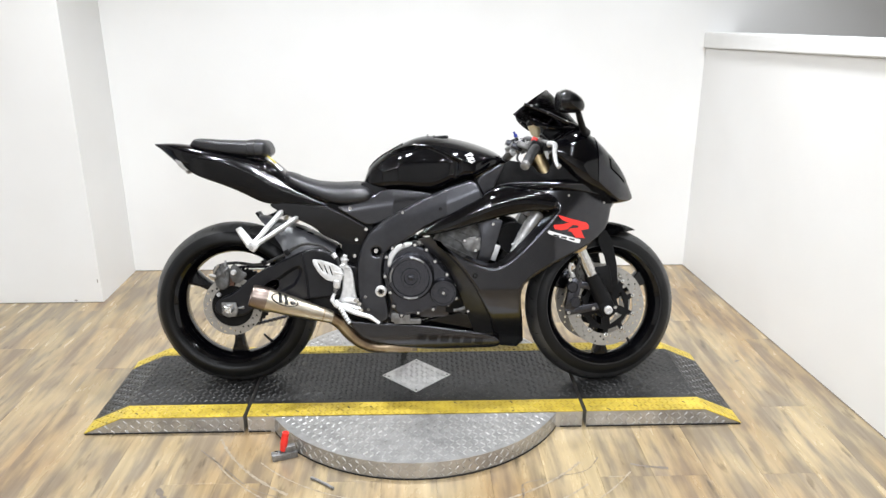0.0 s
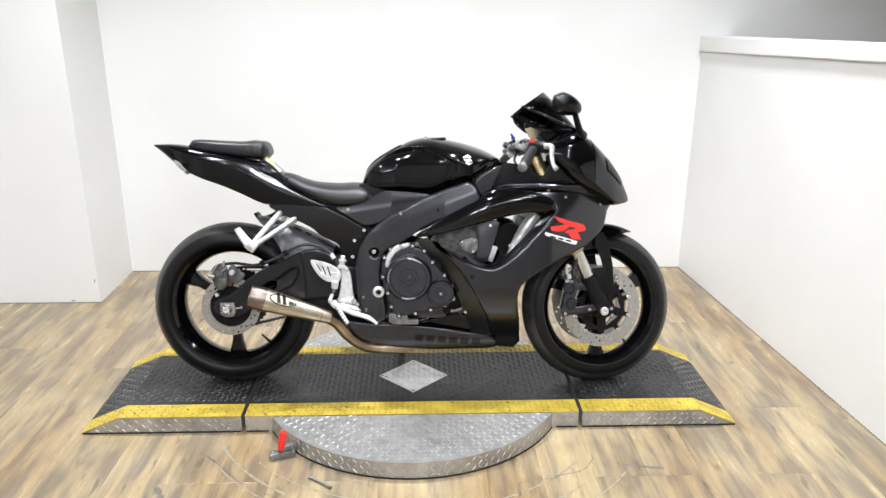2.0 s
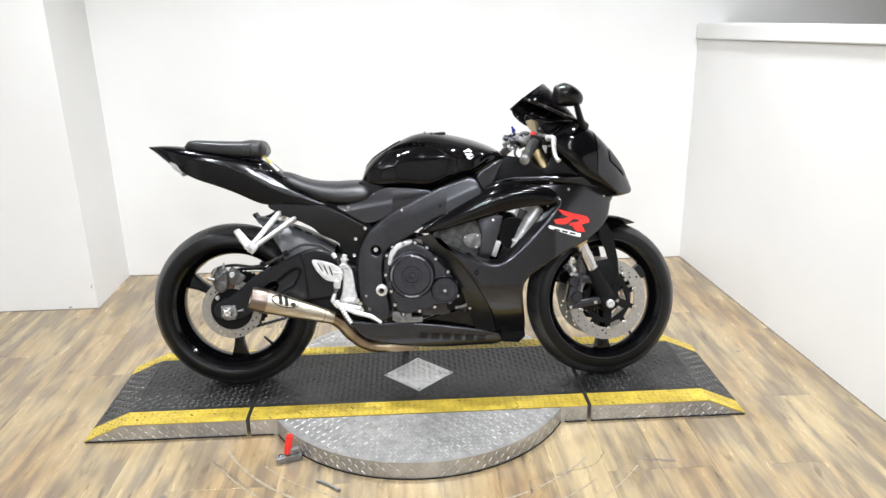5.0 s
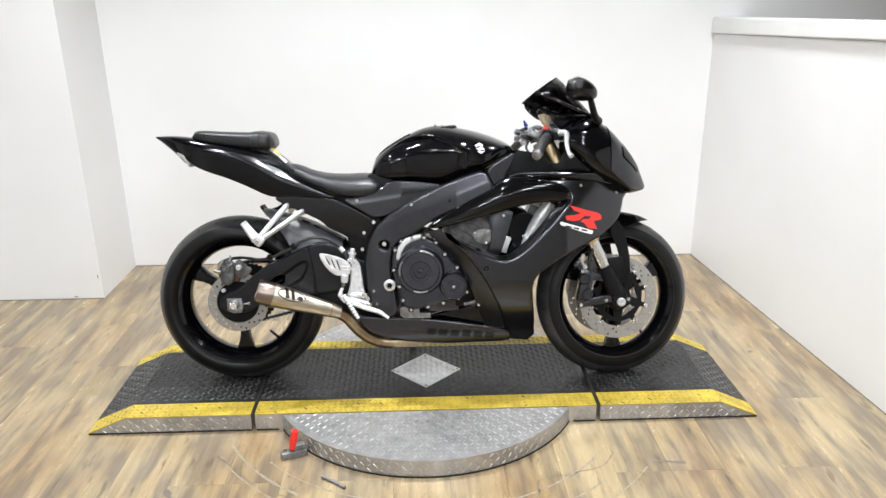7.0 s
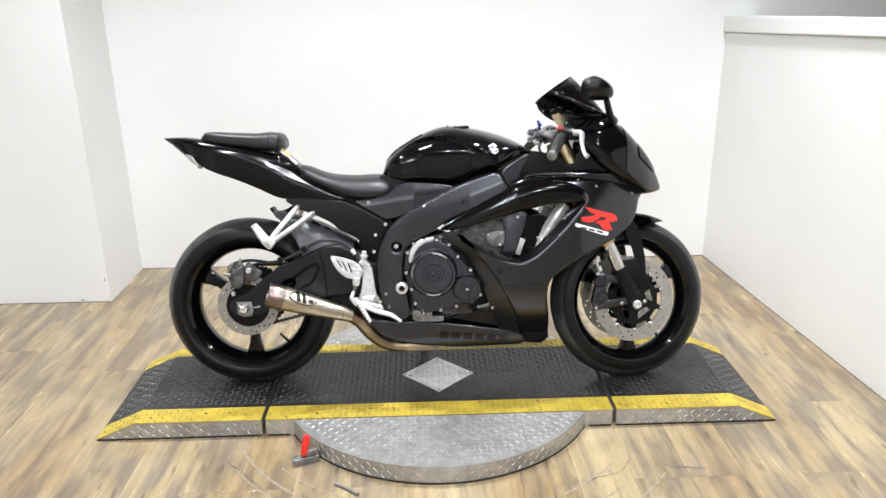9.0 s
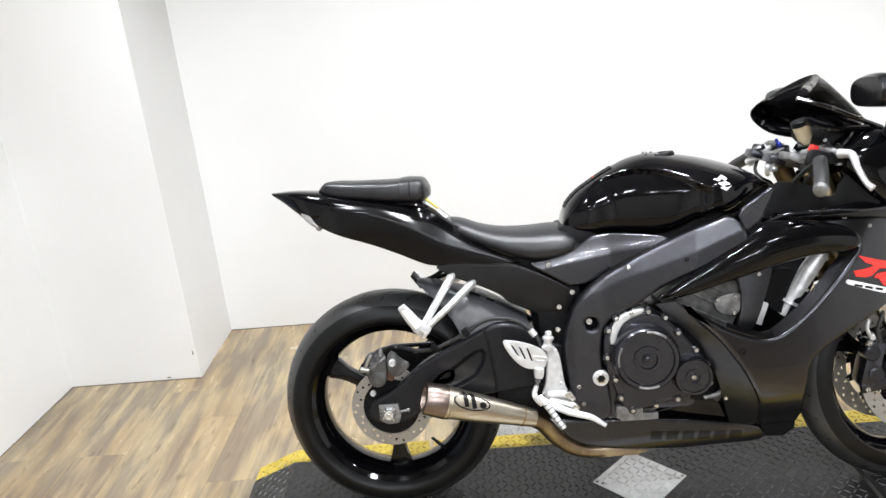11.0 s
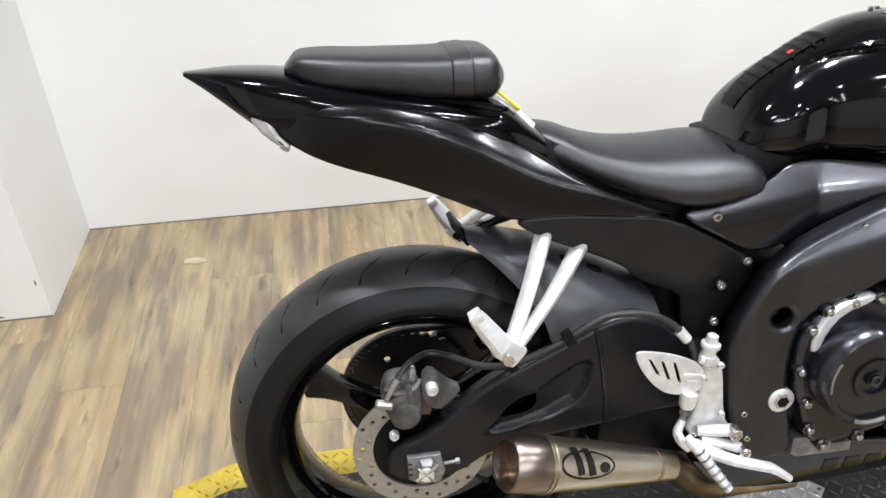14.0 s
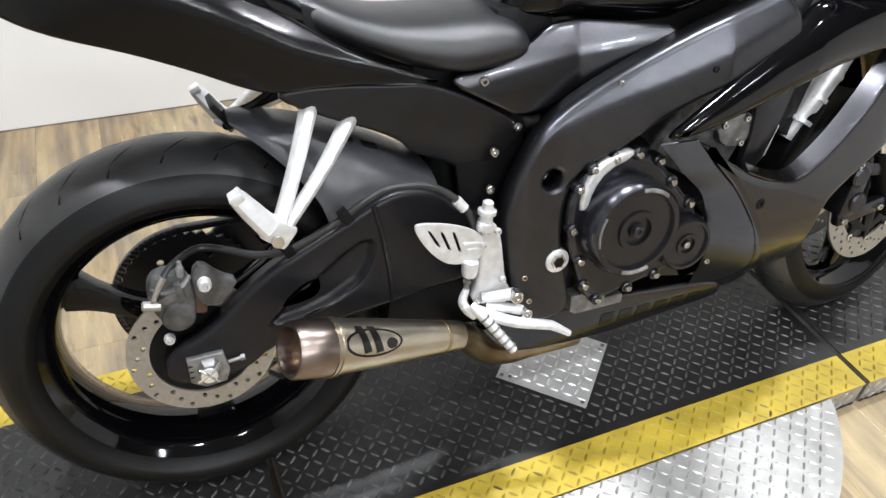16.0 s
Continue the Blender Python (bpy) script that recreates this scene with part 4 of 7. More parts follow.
def brake_disc(cx, cz, y, r0, r1, holes, parent=None, carrier=True):
    def hole_ring():
        out = []
        for i in range(holes):
            a = 2 * math.pi * i / holes
            rr = r0 + (r1 - r0) * (0.26, 0.52, 0.76)[i % 3]
            out.append(circle(cx + rr * math.cos(a), cz + rr * math.sin(a), 0.0042, 7))
        return out
    bm = plate(circle(cx, cz, r1, 72), y - 0.0025, y + 0.0025, [circle(cx, cz, r0, 48)] + hole_ring())
    d = part("brake_disc", bm, "disc", parent or bike, "drilled steel brake disc", smooth=20)
    if carrier:
        star = []
        for i in range(10):
            for da, rr in ((-0.22, 0.84), (-0.10, 0.86), (-0.07, 1.05), (0.07, 1.05), (0.10, 0.86)):
                a = 2 * math.pi * (i + 0.5) / 10 + da
                star.append((cx + r0 * rr * math.cos(a), cz + r0 * rr * math.sin(a)))
        windows = []
        for i in range(5):
            a = 2 * math.pi * i / 5 + 0.3
            windows.append([(cx + r0 * rr * math.cos(a + da), cz + r0 * rr * math.sin(a + da)) for da, rr in ((-0.42, 0.72), (0.42, 0.72), (0.28, 0.46), (-0.28, 0.46))])
        part("disc_carrier", plate(star, y - 0.004, y + 0.004, [circle(cx, cz, 0.03, 16)] + windows, bevel=0.001), "plastic", d)
        for i in range(10):
            a = 2 * math.pi * (i + 0.5) / 10 + 0.0
            bm = bmesh.new()
            lathe(bm, [(0.004, 0.008), (-0.006, 0.008), (-0.007, 0.006), (-0.007, 0.003), (-0.003, 0.003)], (cx + (r0 + 0.004) * math.cos(a), y, cz + (r0 + 0.004) * math.sin(a)), (0, 1, 0), 12)
            part("disc_button", bm, "chrome", d)
    return d


wheel("rear_wheel", *REAR, 0.091, 0.309, 0.068, 0.11, "rear wheel with gloss black three-spoke alloy")
front_wheel = wheel("front_wheel", *FRONT, 0.060, 0.296, 0.045, 0.15, "front wheel with gloss black three-spoke alloy")
brake_disc(*REAR, -0.088, 0.078, 0.110, 33, carrier=False)
part("disc_carrier", plate(circle(*REAR, 0.082, 40), -0.086, -0.078, [circle(*REAR, 0.024, 16)]), "plastic", bike)
front_discs = [brake_disc(*FRONT, s * 0.064, 0.108, 0.153, 54) for s in (-1, 1)]

# tail, seats and side panels
bm = bmesh.new()
body(bm, [(-0.992, 0.911), (-0.93, 0.913), (-0.86, 0.907), (-0.74, 0.885), (-0.62, 0.866), (-0.56, 0.85), (-0.50, 0.80)],
     [(-0.992, 0.905), (-0.965, 0.886), (-0.93, 0.857), (-0.90, 0.832), (-0.87, 0.816), (-0.74, 0.790), (-0.62, 0.770), (-0.56, 0.755), (-0.50, 0.75)],
     [(-0.992, 0.012), (-0.93, 0.052), (-0.87, 0.072), (-0.74, 0.088), (-0.62, 0.092), (-0.56, 0.09), (-0.50, 0.07)], 40, 36, low=1.1, ex=0.7)
part("tail_cowl", bm, "gloss", bike, "gloss black pointed tail cowl")
TAIL = [(-0.893, 0.860), (-0.80, 0.872), (-0.71, 0.862), (-0.612, 0.834), (-0.532, 0.794), (-0.453, 0.737), (-0.346, 0.692), (-0.318, 0.684), (-0.38, 0.688), (-0.48, 0.696), (-0.556, 0.690), (-0.600, 0.706), (-0.645, 0.729), (-0.724, 0.762), (-0.80, 0.786), (-0.845, 0.806), (-0.898, 0.846)]
SUBCOVER = [(-0.568, 0.692), (-0.490, 0.697), (-0.400, 0.687), (-0.325, 0.680), (-0.186, 0.600), (-0.190, 0.581), (-0.222, 0.520), (-0.235, 0.486), (-0.262, 0.500), (-0.295, 0.541), (-0.335, 0.563), (-0.368, 0.578), (-0.386, 0.602), (-0.440, 0.630), (-0.495, 0.652)]
SIDEPANEL = [(-0.322, 0.684), (-0.24, 0.690), (-0.172, 0.718), (-0.138, 0.744), (-0.04, 0.741), (0.075, 0.728), (-0.06, 0.664), (-0.183, 0.603), (-0.242, 0.638)]
tail_w = [(-0.91, 0.050), (-0.80, 0.092), (-0.70, 0.108), (-0.55, 0.118), (-0.32, 0.125)]


def tail_depth(x, z):
    ridge = curve_at([(-0.9, 0.853), (-0.855, 0.858), (-0.716, 0.845), (-0.618, 0.810), (-0.521, 0.757), (-0.422, 0.722), (-0.32, 0.684)], x)
    d = z - ridge
    return curve_at(tail_w, x) - 1.1 * soft_above(d, 0.006) - 1.2 * max(0.0, -d) ** 2 - 0.04 * max(0.0, -d)


for s in (-1, 1):
    part("tail_panel", shell(TAIL, tail_depth, 0.006, 0.005, 0.0075, s), "semi", bike, "black tail side panel", smooth=70)
    part("subframe_cover", shell(SUBCOVER, lambda x, z: 0.114 + 0.03 * (x + 0.32) - 1.5 * max(0.0, 0.66 - z) ** 2, 0.006, 0.006, 0.0085, s), "cover", bike, "satin black subframe cover", smooth=70)
    part("side_panel", shell(SIDEPANEL, lambda x, z: 0.120 - 0.40 * soft_above(z - 0.695 - 0.15 * (x + 0.1), 0.012) + 0.26 * max(0.0, x + 0.1), 0.006, 0.006, 0.0085, s), "satin", bike, smooth=70)
    bolt(bike, -0.257, s * 0.113, 0.675, 0.008, 0.008 * -s)
    for bx, bz in ((-0.200, 0.598), (-0.243, 0.500), (-0.236, 0.560)):
        bolt(bike, bx, s * (0.112 if bz != 0.560 else 0.109), bz, 0.008, 0.008 * -s)

SEAT_T = [(-0.527, 0.797), (-0.508, 0.807), (-0.472, 0.801), (-0.436, 0.786), (-0.382, 0.772), (-0.309, 0.767), (-0.236, 0.769), (-0.205, 0.764), (-0.181, 0.747), (-0.171, 0.725)]
SEAT_B = [(-0.527, 0.785), (-0.50, 0.760), (-0.456, 0.738), (-0.402, 0.716), (-0.348, 0.694), (-0.293, 0.681), (-0.236, 0.684), (-0.19, 0.695), (-0.171, 0.715)]
SEAT_W = [(-0.527, 0.033), (-0.5, 0.058), (-0.43, 0.086), (-0.35, 0.108), (-0.28, 0.122), (-0.22, 0.124), (-0.188, 0.116), (-0.171, 0.088)]
bm = bmesh.new()
body(bm, SEAT_T, SEAT_B, SEAT_W, 44, 44, low=0.75, ex=0.95, ex_low=0.6)
part("rider_seat", bm, "seat", bike, "black vinyl rider seat", smooth=60)
PIL_T = [(-0.856, 0.912), (-0.838, 0.929), (-0.741, 0.926), (-0.65, 0.923), (-0.60, 0.925), (-0.572, 0.920), (-0.557, 0.898)]
PIL_B = [(-0.856, 0.904), (-0.81, 0.884), (-0.717, 0.869), (-0.626, 0.858), (-0.58, 0.856), (-0.557, 0.872)]
PIL_W = [(-0.856, 0.029), (-0.83, 0.056), (-0.74, 0.073), (-0.65, 0.084), (-0.59, 0.086), (-0.57, 0.079), (-0.557, 0.048)]
bm = bmesh.new()
body(bm, PIL_T, PIL_B, PIL_W, 36, 48, low=0.95, ex=0.58)
pillion = part("pillion_seat", bm, "seat", bike, "narrow black vinyl passenger seat pad", smooth=60)
bm = bmesh.new()
rings = []
for x in (-0.634, -0.632, -0.606, -0.604):
    lift = 0.0026 if -0.633 < x < -0.605 else 0.0
    ring = []
    for j in range(40):
        p = body_point(PIL_T, PIL_B, PIL_W, x, 2 * math.pi * j / 40, 0.95, 0.58)
        mid = Vector((x, 0, 0.89))
        ring.append(bm.verts.new(mid + (p - mid) * (1 + lift / max((p - mid).length, 0.02))))
    rings.append(ring)
for r0, r1 in zip(rings, rings[1:]):
    for j in range(40):
        bm.faces.new((r0[j], r0[(j + 1) % 40], r1[(j + 1) % 40], r1[j]))
part("grab_strap", bm, "seat", pillion, "stitched vinyl grab strap")

# tank
TANK_T = [(-0.212, 0.762), (-0.200, 0.806), (-0.171, 0.846), (-0.111, 0.886), (-0.058, 0.914), (-0.017, 0.930), (0.035, 0.938), (0.097, 0.931), (0.169, 0.916), (0.242, 0.892), (0.294, 0.866), (0.316, 0.845)]
TANK_B = [(-0.212, 0.757), (-0.18, 0.745), (-0.06, 0.735), (0.05, 0.726), (0.15, 0.772), (0.20, 0.780), (0.262, 0.815), (0.316, 0.835)]
TANK_W = [(-0.212, 0.056), (-0.19, 0.080), (-0.15, 0.096), (-0.08, 0.118), (0.02, 0.152), (0.12, 0.182), (0.21, 0.172), (0.28, 0.132), (0.316, 0.085)]


def ease(u):
    u = max(0.0, min(1.0, u))
    return u * u * (3 - 2 * u)


def knee(x, z):
    """How far the knee hollow lies in: its rim runs along the shoulder and down behind the emblem."""
    rim = curve_at([(-0.2, 0.80), (-0.114, 0.876), (-0.03, 0.903), (0.025, 0.900), (0.08, 0.880), (0.123, 0.858), (0.16, 0.835)], x)
    return 0.022 * ease((rim - z) / 0.009) * ease((0.138 - x + 0.2 * (z - 0.80)) / 0.010) * ease((x + 0.15) / 0.08)


def tank_skin(x, a):
    q = body_point(TANK_T, TANK_B, TANK_W, x, a, 1.0, 1.12, 0.4)
    q.y -= math.copysign(min(knee(x, q.z), 0.5 * abs(q.y)), q.y)
    return q


bm = bmesh.new()
rings = [[bm.verts.new(tank_skin(-0.212 + 0.528 * (0.5 - 0.5 * math.cos(math.pi * i / 96)), 2 * math.pi * j / 112)) for j in range(112)] for i in range(97)]
for r0, r1 in zip(rings, rings[1:]):
    for j in range(112):
        bm.faces.new((r0[j], r0[(j + 1) % 112], r1[(j + 1) % 112], r1[j]))
bm.faces.new(rings[0])
bm.faces.new(rings[-1])
tank = part("fuel_tank", bm, "gloss", bike, "gloss black fuel tank", smooth=70)


def on_tank(x, a, lift):
    q = tank_skin(x, a)
    n = (tank_skin(x + 0.002, a) - q).cross(tank_skin(x, a + 0.01) - q).normalized()
    if n.dot(Vector((0, q.y, q.z - 0.80))) < 0:
        n = -n
    return q + n * lift


def tank_side(x, z):
    """The tank's half width at a height on its upper half."""
    zt, zb = curve_at(TANK_T, x), curve_at(TANK_B, x)
    mid = zb + (zt - zb) * 0.5
    u = max(0.0, min(0.999, (z - mid) / (zt - mid))) ** (1 / 1.12)
    return curve_at(TANK_W, x) * math.sqrt(1 - u * u) ** 1.12 - knee(x, z)


def tank_patch(x0, x1, a0, a1, lift, n=8, taper=0.0):
    bm = bmesh.new()
    grid = [[bm.verts.new(on_tank(x0 + (x1 - x0) * i / n, radians(a0 + taper * i / n + (a1 - a0 - 2 * taper * i / n) * j / n), lift)) for j in range(n + 1)] for i in range(n + 1)]
    for i in range(n):
        for j in range(n):
            bm.faces.new((grid[i][j], grid[i + 1][j], grid[i + 1][j + 1], grid[i][j + 1]))
    return bm


tank_pad = part("tank_pad", tank_patch(-0.198, -0.066, 72, 108, 0.002, 10, 4), "plastic", tank, "black ribbed rubber tank pad", smooth=60)
for i in range(9):
    x = -0.192 + 0.0148 * i
    for a in (76, 83, 90, 97, 104):
        part("pad_rib", tank_patch(x, x + 0.0032, a - 3.2 + (i % 2) * 2, a + 2.4 + (i % 2) * 2, 0.0036, 3), "plastic", tank_pad)
part("pad_badge", tank_patch(-0.116, -0.109, 97, 101, 0.004, 3), "red", tank_pad, "small red badge")
bm = bmesh.new()
lathe(bm, [(-0.012, 0.045), (0.004, 0.045), (0.009, 0.041), (0.010, 0.03), (0.006, 0.028)], (0.060, 0, 0.926), (-0.10, 0, 1), 32)
cap = part("filler_cap", bm, "plastic", tank, "black filler cap")
for i in range(7):
    a = 2 * math.pi * i / 7
    bm = bmesh.new()
    lathe(bm, [(0.004, 0.004), (0.012, 0.004), (0.013, 0.002)], (0.060 + 0.037 * math.cos(a), 0.037 * math.sin(a), 0.926 - 0.0037 * math.cos(a)), (-0.10, 0, 1), 10)
    part("cap_bolt", bm, "chrome", cap)
for side in (-1, 1):
    for outline in ([(0.160, 0.866), (0.180, 0.876), (0.192, 0.866), (0.184, 0.862), (0.176, 0.867), (0.168, 0.862)], [(0.164, 0.858), (0.186, 0.860), (0.196, 0.852), (0.174, 0.850)], [(0.168, 0.846), (0.178, 0.850), (0.186, 0.845), (0.198, 0.849), (0.184, 0.837)]):
        part("tank_emblem", shell(outline, lambda x, z: tank_side(x, z) + 0.0012, 0.0005, 0.0004, 0.006, side, soft=0), "white", tank, "plain silver emblem shape", smooth=70)

# frame, engine and swingarm
SPAR = [(-0.203, 0.262), (-0.221, 0.33), (-0.234, 0.404), (-0.236, 0.47), (-0.216, 0.536), (-0.189, 0.589), (-0.149, 0.623), (-0.078, 0.666), (0.001, 0.707), (0.088, 0.748), (0.147, 0.766), (0.188, 0.782), (0.225, 0.730), (0.211, 0.694), (0.118, 0.66), (0.01, 0.61), (-0.049, 0.565), (-0.099, 0.542), (-0.124, 0.52), (-0.138, 0.48), (-0.14, 0.403), (-0.12, 0.32), (-0.12, 0.263)]


SPAR_FOLD = [(-0.24, 0.475), (-0.224, 0.543), (-0.19, 0.584), (-0.13, 0.614), (-0.063, 0.642), (0.013, 0.668), (0.12, 0.712), (0.24, 0.762)]


def spar_depth(x, z):
    """Flat below a fold that runs along the spar; above it the face leans in."""
    d = z - curve_at(SPAR_FOLD, x)
    return min(0.166 + 0.24 * soft_above(x + 0.14, 0.03), 0.222) - 0.36 * soft_above(d, 0.005) - 0.55 * soft_above(-0.213 - x - 0.25 * max(0.0, 0.40 - z), 0.010)


for s in (-1, 1):
    spar = part("frame_spar", shell(SPAR, spar_depth, 0.03, 0.010, 0.009, s, holes=[circle(-0.160, 0.521, 0.017, 12)], soft=2), "frame", bike, "satin black aluminium frame spar", smooth=70)
    bm = bmesh.new()
    lathe(bm, [(0, 0.024), (0, 0.0), (0.001, 0.0)], (-0.160, s * 0.130, 0.521), (0, 1, 0), 16)
    part("recess", bm, "groove", spar)
    bolt(spar, -0.163, s * 0.131, 0.521, 0.010, -s * 0.008)
    bm = bmesh.new()
    lathe(bm, [(-0.010 * s, 0.021), (0.007 * s, 0.021), (0.009 * s, 0.018), (0.009 * s, 0.010), (0.003 * s, 0.0095)], (-0.145, s * 0.163, 0.377), (0, 1, 0), 28)
    nut = part("pivot_nut", bm, "silver", spar, "bright swingarm pivot nut")
    bm = bmesh.new()
    lathe(bm, [(0.0075 * s, 0.0145), (0.0115 * s, 0.0140), (0.0120 * s, 0.0125), (0.0120 * s, 0.0100), (0.0100 * s, 0.0090)], (-0.145, s * 0.163, 0.377), (0, 1, 0), 6)
    part("nut_ring", bm, "chrome", nut)
    bm = bmesh.new()
    lathe(bm, [(0.0094 * s, 0.0098), (0.0126 * s, 0.0090), (0.0128 * s, 0.0)], (-0.145, s * 0.163, 0.377), (0, 1, 0), 6)
    part("nut_bore", bm, "groove", nut)
    for bx, bz in ((-0.202, 0.356), (-0.192, 0.309), (-0.062, 0.664), (0.072, 0.680)):
        bolt(spar, bx, s * (spar_depth(bx, bz) - 0.003), bz, 0.0055, -s * 0.005, "groove" if bx > 0 else "chrome")

bm = bmesh.new()
box(bm, (-0.02, 0, 0.40), (0.26, 0.27, 0.27), bevel=0.03)
engine = part("engine", bm, "engine", bike, "black engine with bolted side covers")
CASE = [(-0.130, 0.506), (-0.085, 0.546), (-0.032, 0.552), (0.022, 0.535), (0.060, 0.486), (0.115, 0.424), (0.140, 0.360), (0.108, 0.326), (0.0, 0.300), (-0.085, 0.282), (-0.110, 0.339), (-0.138, 0.438)]
part("side_case", shell(CASE, flat(0.180), 0.05, 0.010, 0.010, -1), "engine", engine, smooth=60)
part("side_case", shell(CASE, flat(0.160), 0.05, 0.010, 0.014, 1), "engine", engine, smooth=60)


def round_cover(name, x, z, r, y0, h, ring):
    bm = bmesh.new()
    lathe(bm, [(0.01, r), (-h * 0.55, r), (-h * 0.85, r * 0.965), (-h, r * 0.90), (-h, r * 0.80), (-h * 0.86, r * 0.77), (-h * 0.86, r * 0.42), (-h * 0.95, r * 0.40),
               (-h * 0.95, r * 0.30), (-h * 0.80, r * 0.28), (-h * 0.80, r * 0.16), (-h * 0.92, r * 0.15), (-h * 0.92, 0.001)], (x, y0, z), (0, 1, 0), 56)
    c = part(name, bm, "engine", engine, smooth=40)
    if ring:
        for a0 in (50, 150, 250):
            bm = bmesh.new()
            pts = [(x + r * 0.86 * math.cos(radians(a0 + k * 8)), y0 - h - 0.0005, z + r * 0.86 * math.sin(radians(a0 + k * 8))) for k in range(6)]
            tube(bm, pts, 0.004, 8, 3, 0.5)
            part("cover_rib", bm, "cast", c)
    return c


round_cover("clutch_cover", -0.034, 0.434, 0.084, -0.178, 0.047, True)
round_cover("starter_cover", 0.082, 0.376, 0.050, -0.178, 0.032, False)
for bx, bz in ((-0.122, 0.505), (-0.10, 0.535), (-0.062, 0.546), (-0.02, 0.548), (0.022, 0.530), (0.052, 0.488), (0.095, 0.440), (0.122, 0.400), (0.128, 0.352), (0.098, 0.330), (0.045, 0.313), (-0.01, 0.300), (-0.07, 0.290), (-0.098, 0.325), (-0.110, 0.375), (-0.128, 0.435)):
    bm = bmesh.new()
    lathe(bm, [(0.02, 0.0105), (-0.004, 0.0105), (-0.006, 0.008)], (bx, -0.178, bz), (0, 1, 0), 12)
    boss = part("cover_boss", bm, "engine", engine)
    bolt(boss, bx, -0.183, bz, 0.0062, 0.006)
bm = shell([(-0.122, 0.470), (-0.110, 0.525), (-0.075, 0.552), (-0.030, 0.560), (-0.030, 0.545), (-0.075, 0.530), (-0.098, 0.500), (-0.106, 0.468)], flat(0.186), 0.02, 0.006, 0.010, -1, soft=1)
part("cover_bracket", bm, "silver", engine, "pale cast bracket on the cover")
bm = bmesh.new()
box(bm, (-0.075, -0.150, 0.278), (0.07, 0.03, 0.035), bevel=0.006)
box(bm, (-0.05, -0.150, 0.262), (0.10, 0.02, 0.02), bevel=0.005)
part("sump_casting", bm, "cast", engine, "grey cast sump")
bm = bmesh.new()
box(bm, (0.145, 0, 0.55), (0.16, 0.29, 0.17), Matrix.Rotation(radians(28), 4, "Y"), 0.012)
part("cylinder_block", bm, "grimy", engine, "grimy grey cylinder block")
part("head_cover", plate([(0.146, 0.562), (0.212, 0.578), (0.230, 0.548), (0.206, 0.514), (0.162, 0.522)], -0.158, -0.140, bevel=0.004, soft=1), "cast", engine, "grey cast head cover")
for bx, bz in ((0.160, 0.560), (0.205, 0.566), (0.200, 0.524)):
    bolt(engine, bx, -0.158, bz, 0.006, 0.006)
for k in range(5):
    bm = bmesh.new()
    box(bm, (0.120 + 0.016 * k, 0, 0.490 + 0.030 * k), (0.12, 0.300, 0.006), Matrix.Rotation(radians(28), 4, "Y"), 0.002)
    part("cooling_fin", bm, "grimy", engine)
bm = bmesh.new()
box(bm, (0.06, 0, 0.68), (0.34, 0.18, 0.13), Matrix.Rotation(radians(-20), 4, "Y"), 0.02)
box(bm, (-0.20, 0, 0.66), (0.30, 0.14, 0.12), bevel=0.02)
box(bm, (-0.40, 0, 0.735), (0.34, 0.13, 0.07), Matrix.Rotation(radians(14), 4, "Y"), 0.02)
box(bm, (-0.175, 0, 0.725), (0.10, 0.17, 0.09), bevel=0.02)
part("air_box", bm, "plastic", bike, "black inner air box and subframe")
bm = bmesh.new()
box(bm, (0.355, 0, 0.51), (0.03, 0.30, 0.26), Matrix.Rotation(radians(24), 4, "Y"), 0.004)
part("radiator", bm, "plastic", bike, "black radiator")
for s in (-1, 1):
    bm = bmesh.new()
    tube(bm, [(0.432, s * 0.130, 0.660), (0.400, s * 0.132, 0.615), (0.368, s * 0.130, 0.560), (0.335, s * 0.125, 0.500)], [0.019, 0.023, 0.022, 0.017], 16)
    for k in range(4):
        lathe(bm, [(-0.004, 0.0245), (0.004, 0.0245)], (0.424 - 0.024 * k, s * 0.131, 0.650 - 0.039 * k), (0.5, 0, 0.85), 14)
    part("coolant_pipe", bm, "silver", bike, "bright alloy coolant pipe")
    bm = bmesh.new()
    lathe(bm, [(0.02, 0.058), (-0.008, 0.058), (-0.012, 0.052), (-0.006, 0.044), (-0.006, 0.012), (-0.012, 0.010), (-0.012, 0.0)], (0.335, s * 0.115, 0.565), (0.25, -s * -1, 0), 28)
    part("radiator_fan", bm, "plastic", bike)
    bm = plate([(0.205, 0.640), (0.300, 0.640), (0.288, 0.600), (0.272, 0.545), (0.246, 0.470), (0.200, 0.470), (0.222, 0.550)], s * 0.165, s * 0.150, bevel=0.004, soft=1)
    part("engine_hanger", bm, "frame", bike, "black frame hanger plate")
    bm = bmesh.new()
    box(bm, (0.268, s * 0.140, 0.515), (0.030, 0.02, 0.060), Matrix.Rotation(radians(20), 4, "Y"), 0.004)
    part("radiator_bracket", bm, "silver", bike)
    bolt(bike, 0.262, s * 0.164, 0.620, 0.006, -s * 0.005)

for s in (-1, 1):
    bm = bmesh.new()
    tube(bm, [(0.150, s * 0.140, 0.420), (0.178, s * 0.146, 0.380), (0.180, s * 0.146, 0.330), (0.150, s * 0.140, 0.290)], 0.010, 10)
    part("oil_hose", bm, "hose", engine)
    bm = bmesh.new()
    tube(bm, [(0.120, s * 0.150, 0.300), (0.160, s * 0.150, 0.310), (0.200, s * 0.148, 0.345), (0.215, s * 0.146, 0.390)], 0.006, 8)
    part("breather_pipe", bm, "cast", engine)
    for bx, bz in ((0.160, 0.400), (0.185, 0.350), (0.172, 0.300), (0.150, 0.440)):
        bolt(engine, bx, s * 0.160, bz, 0.006, -s * 0.006)
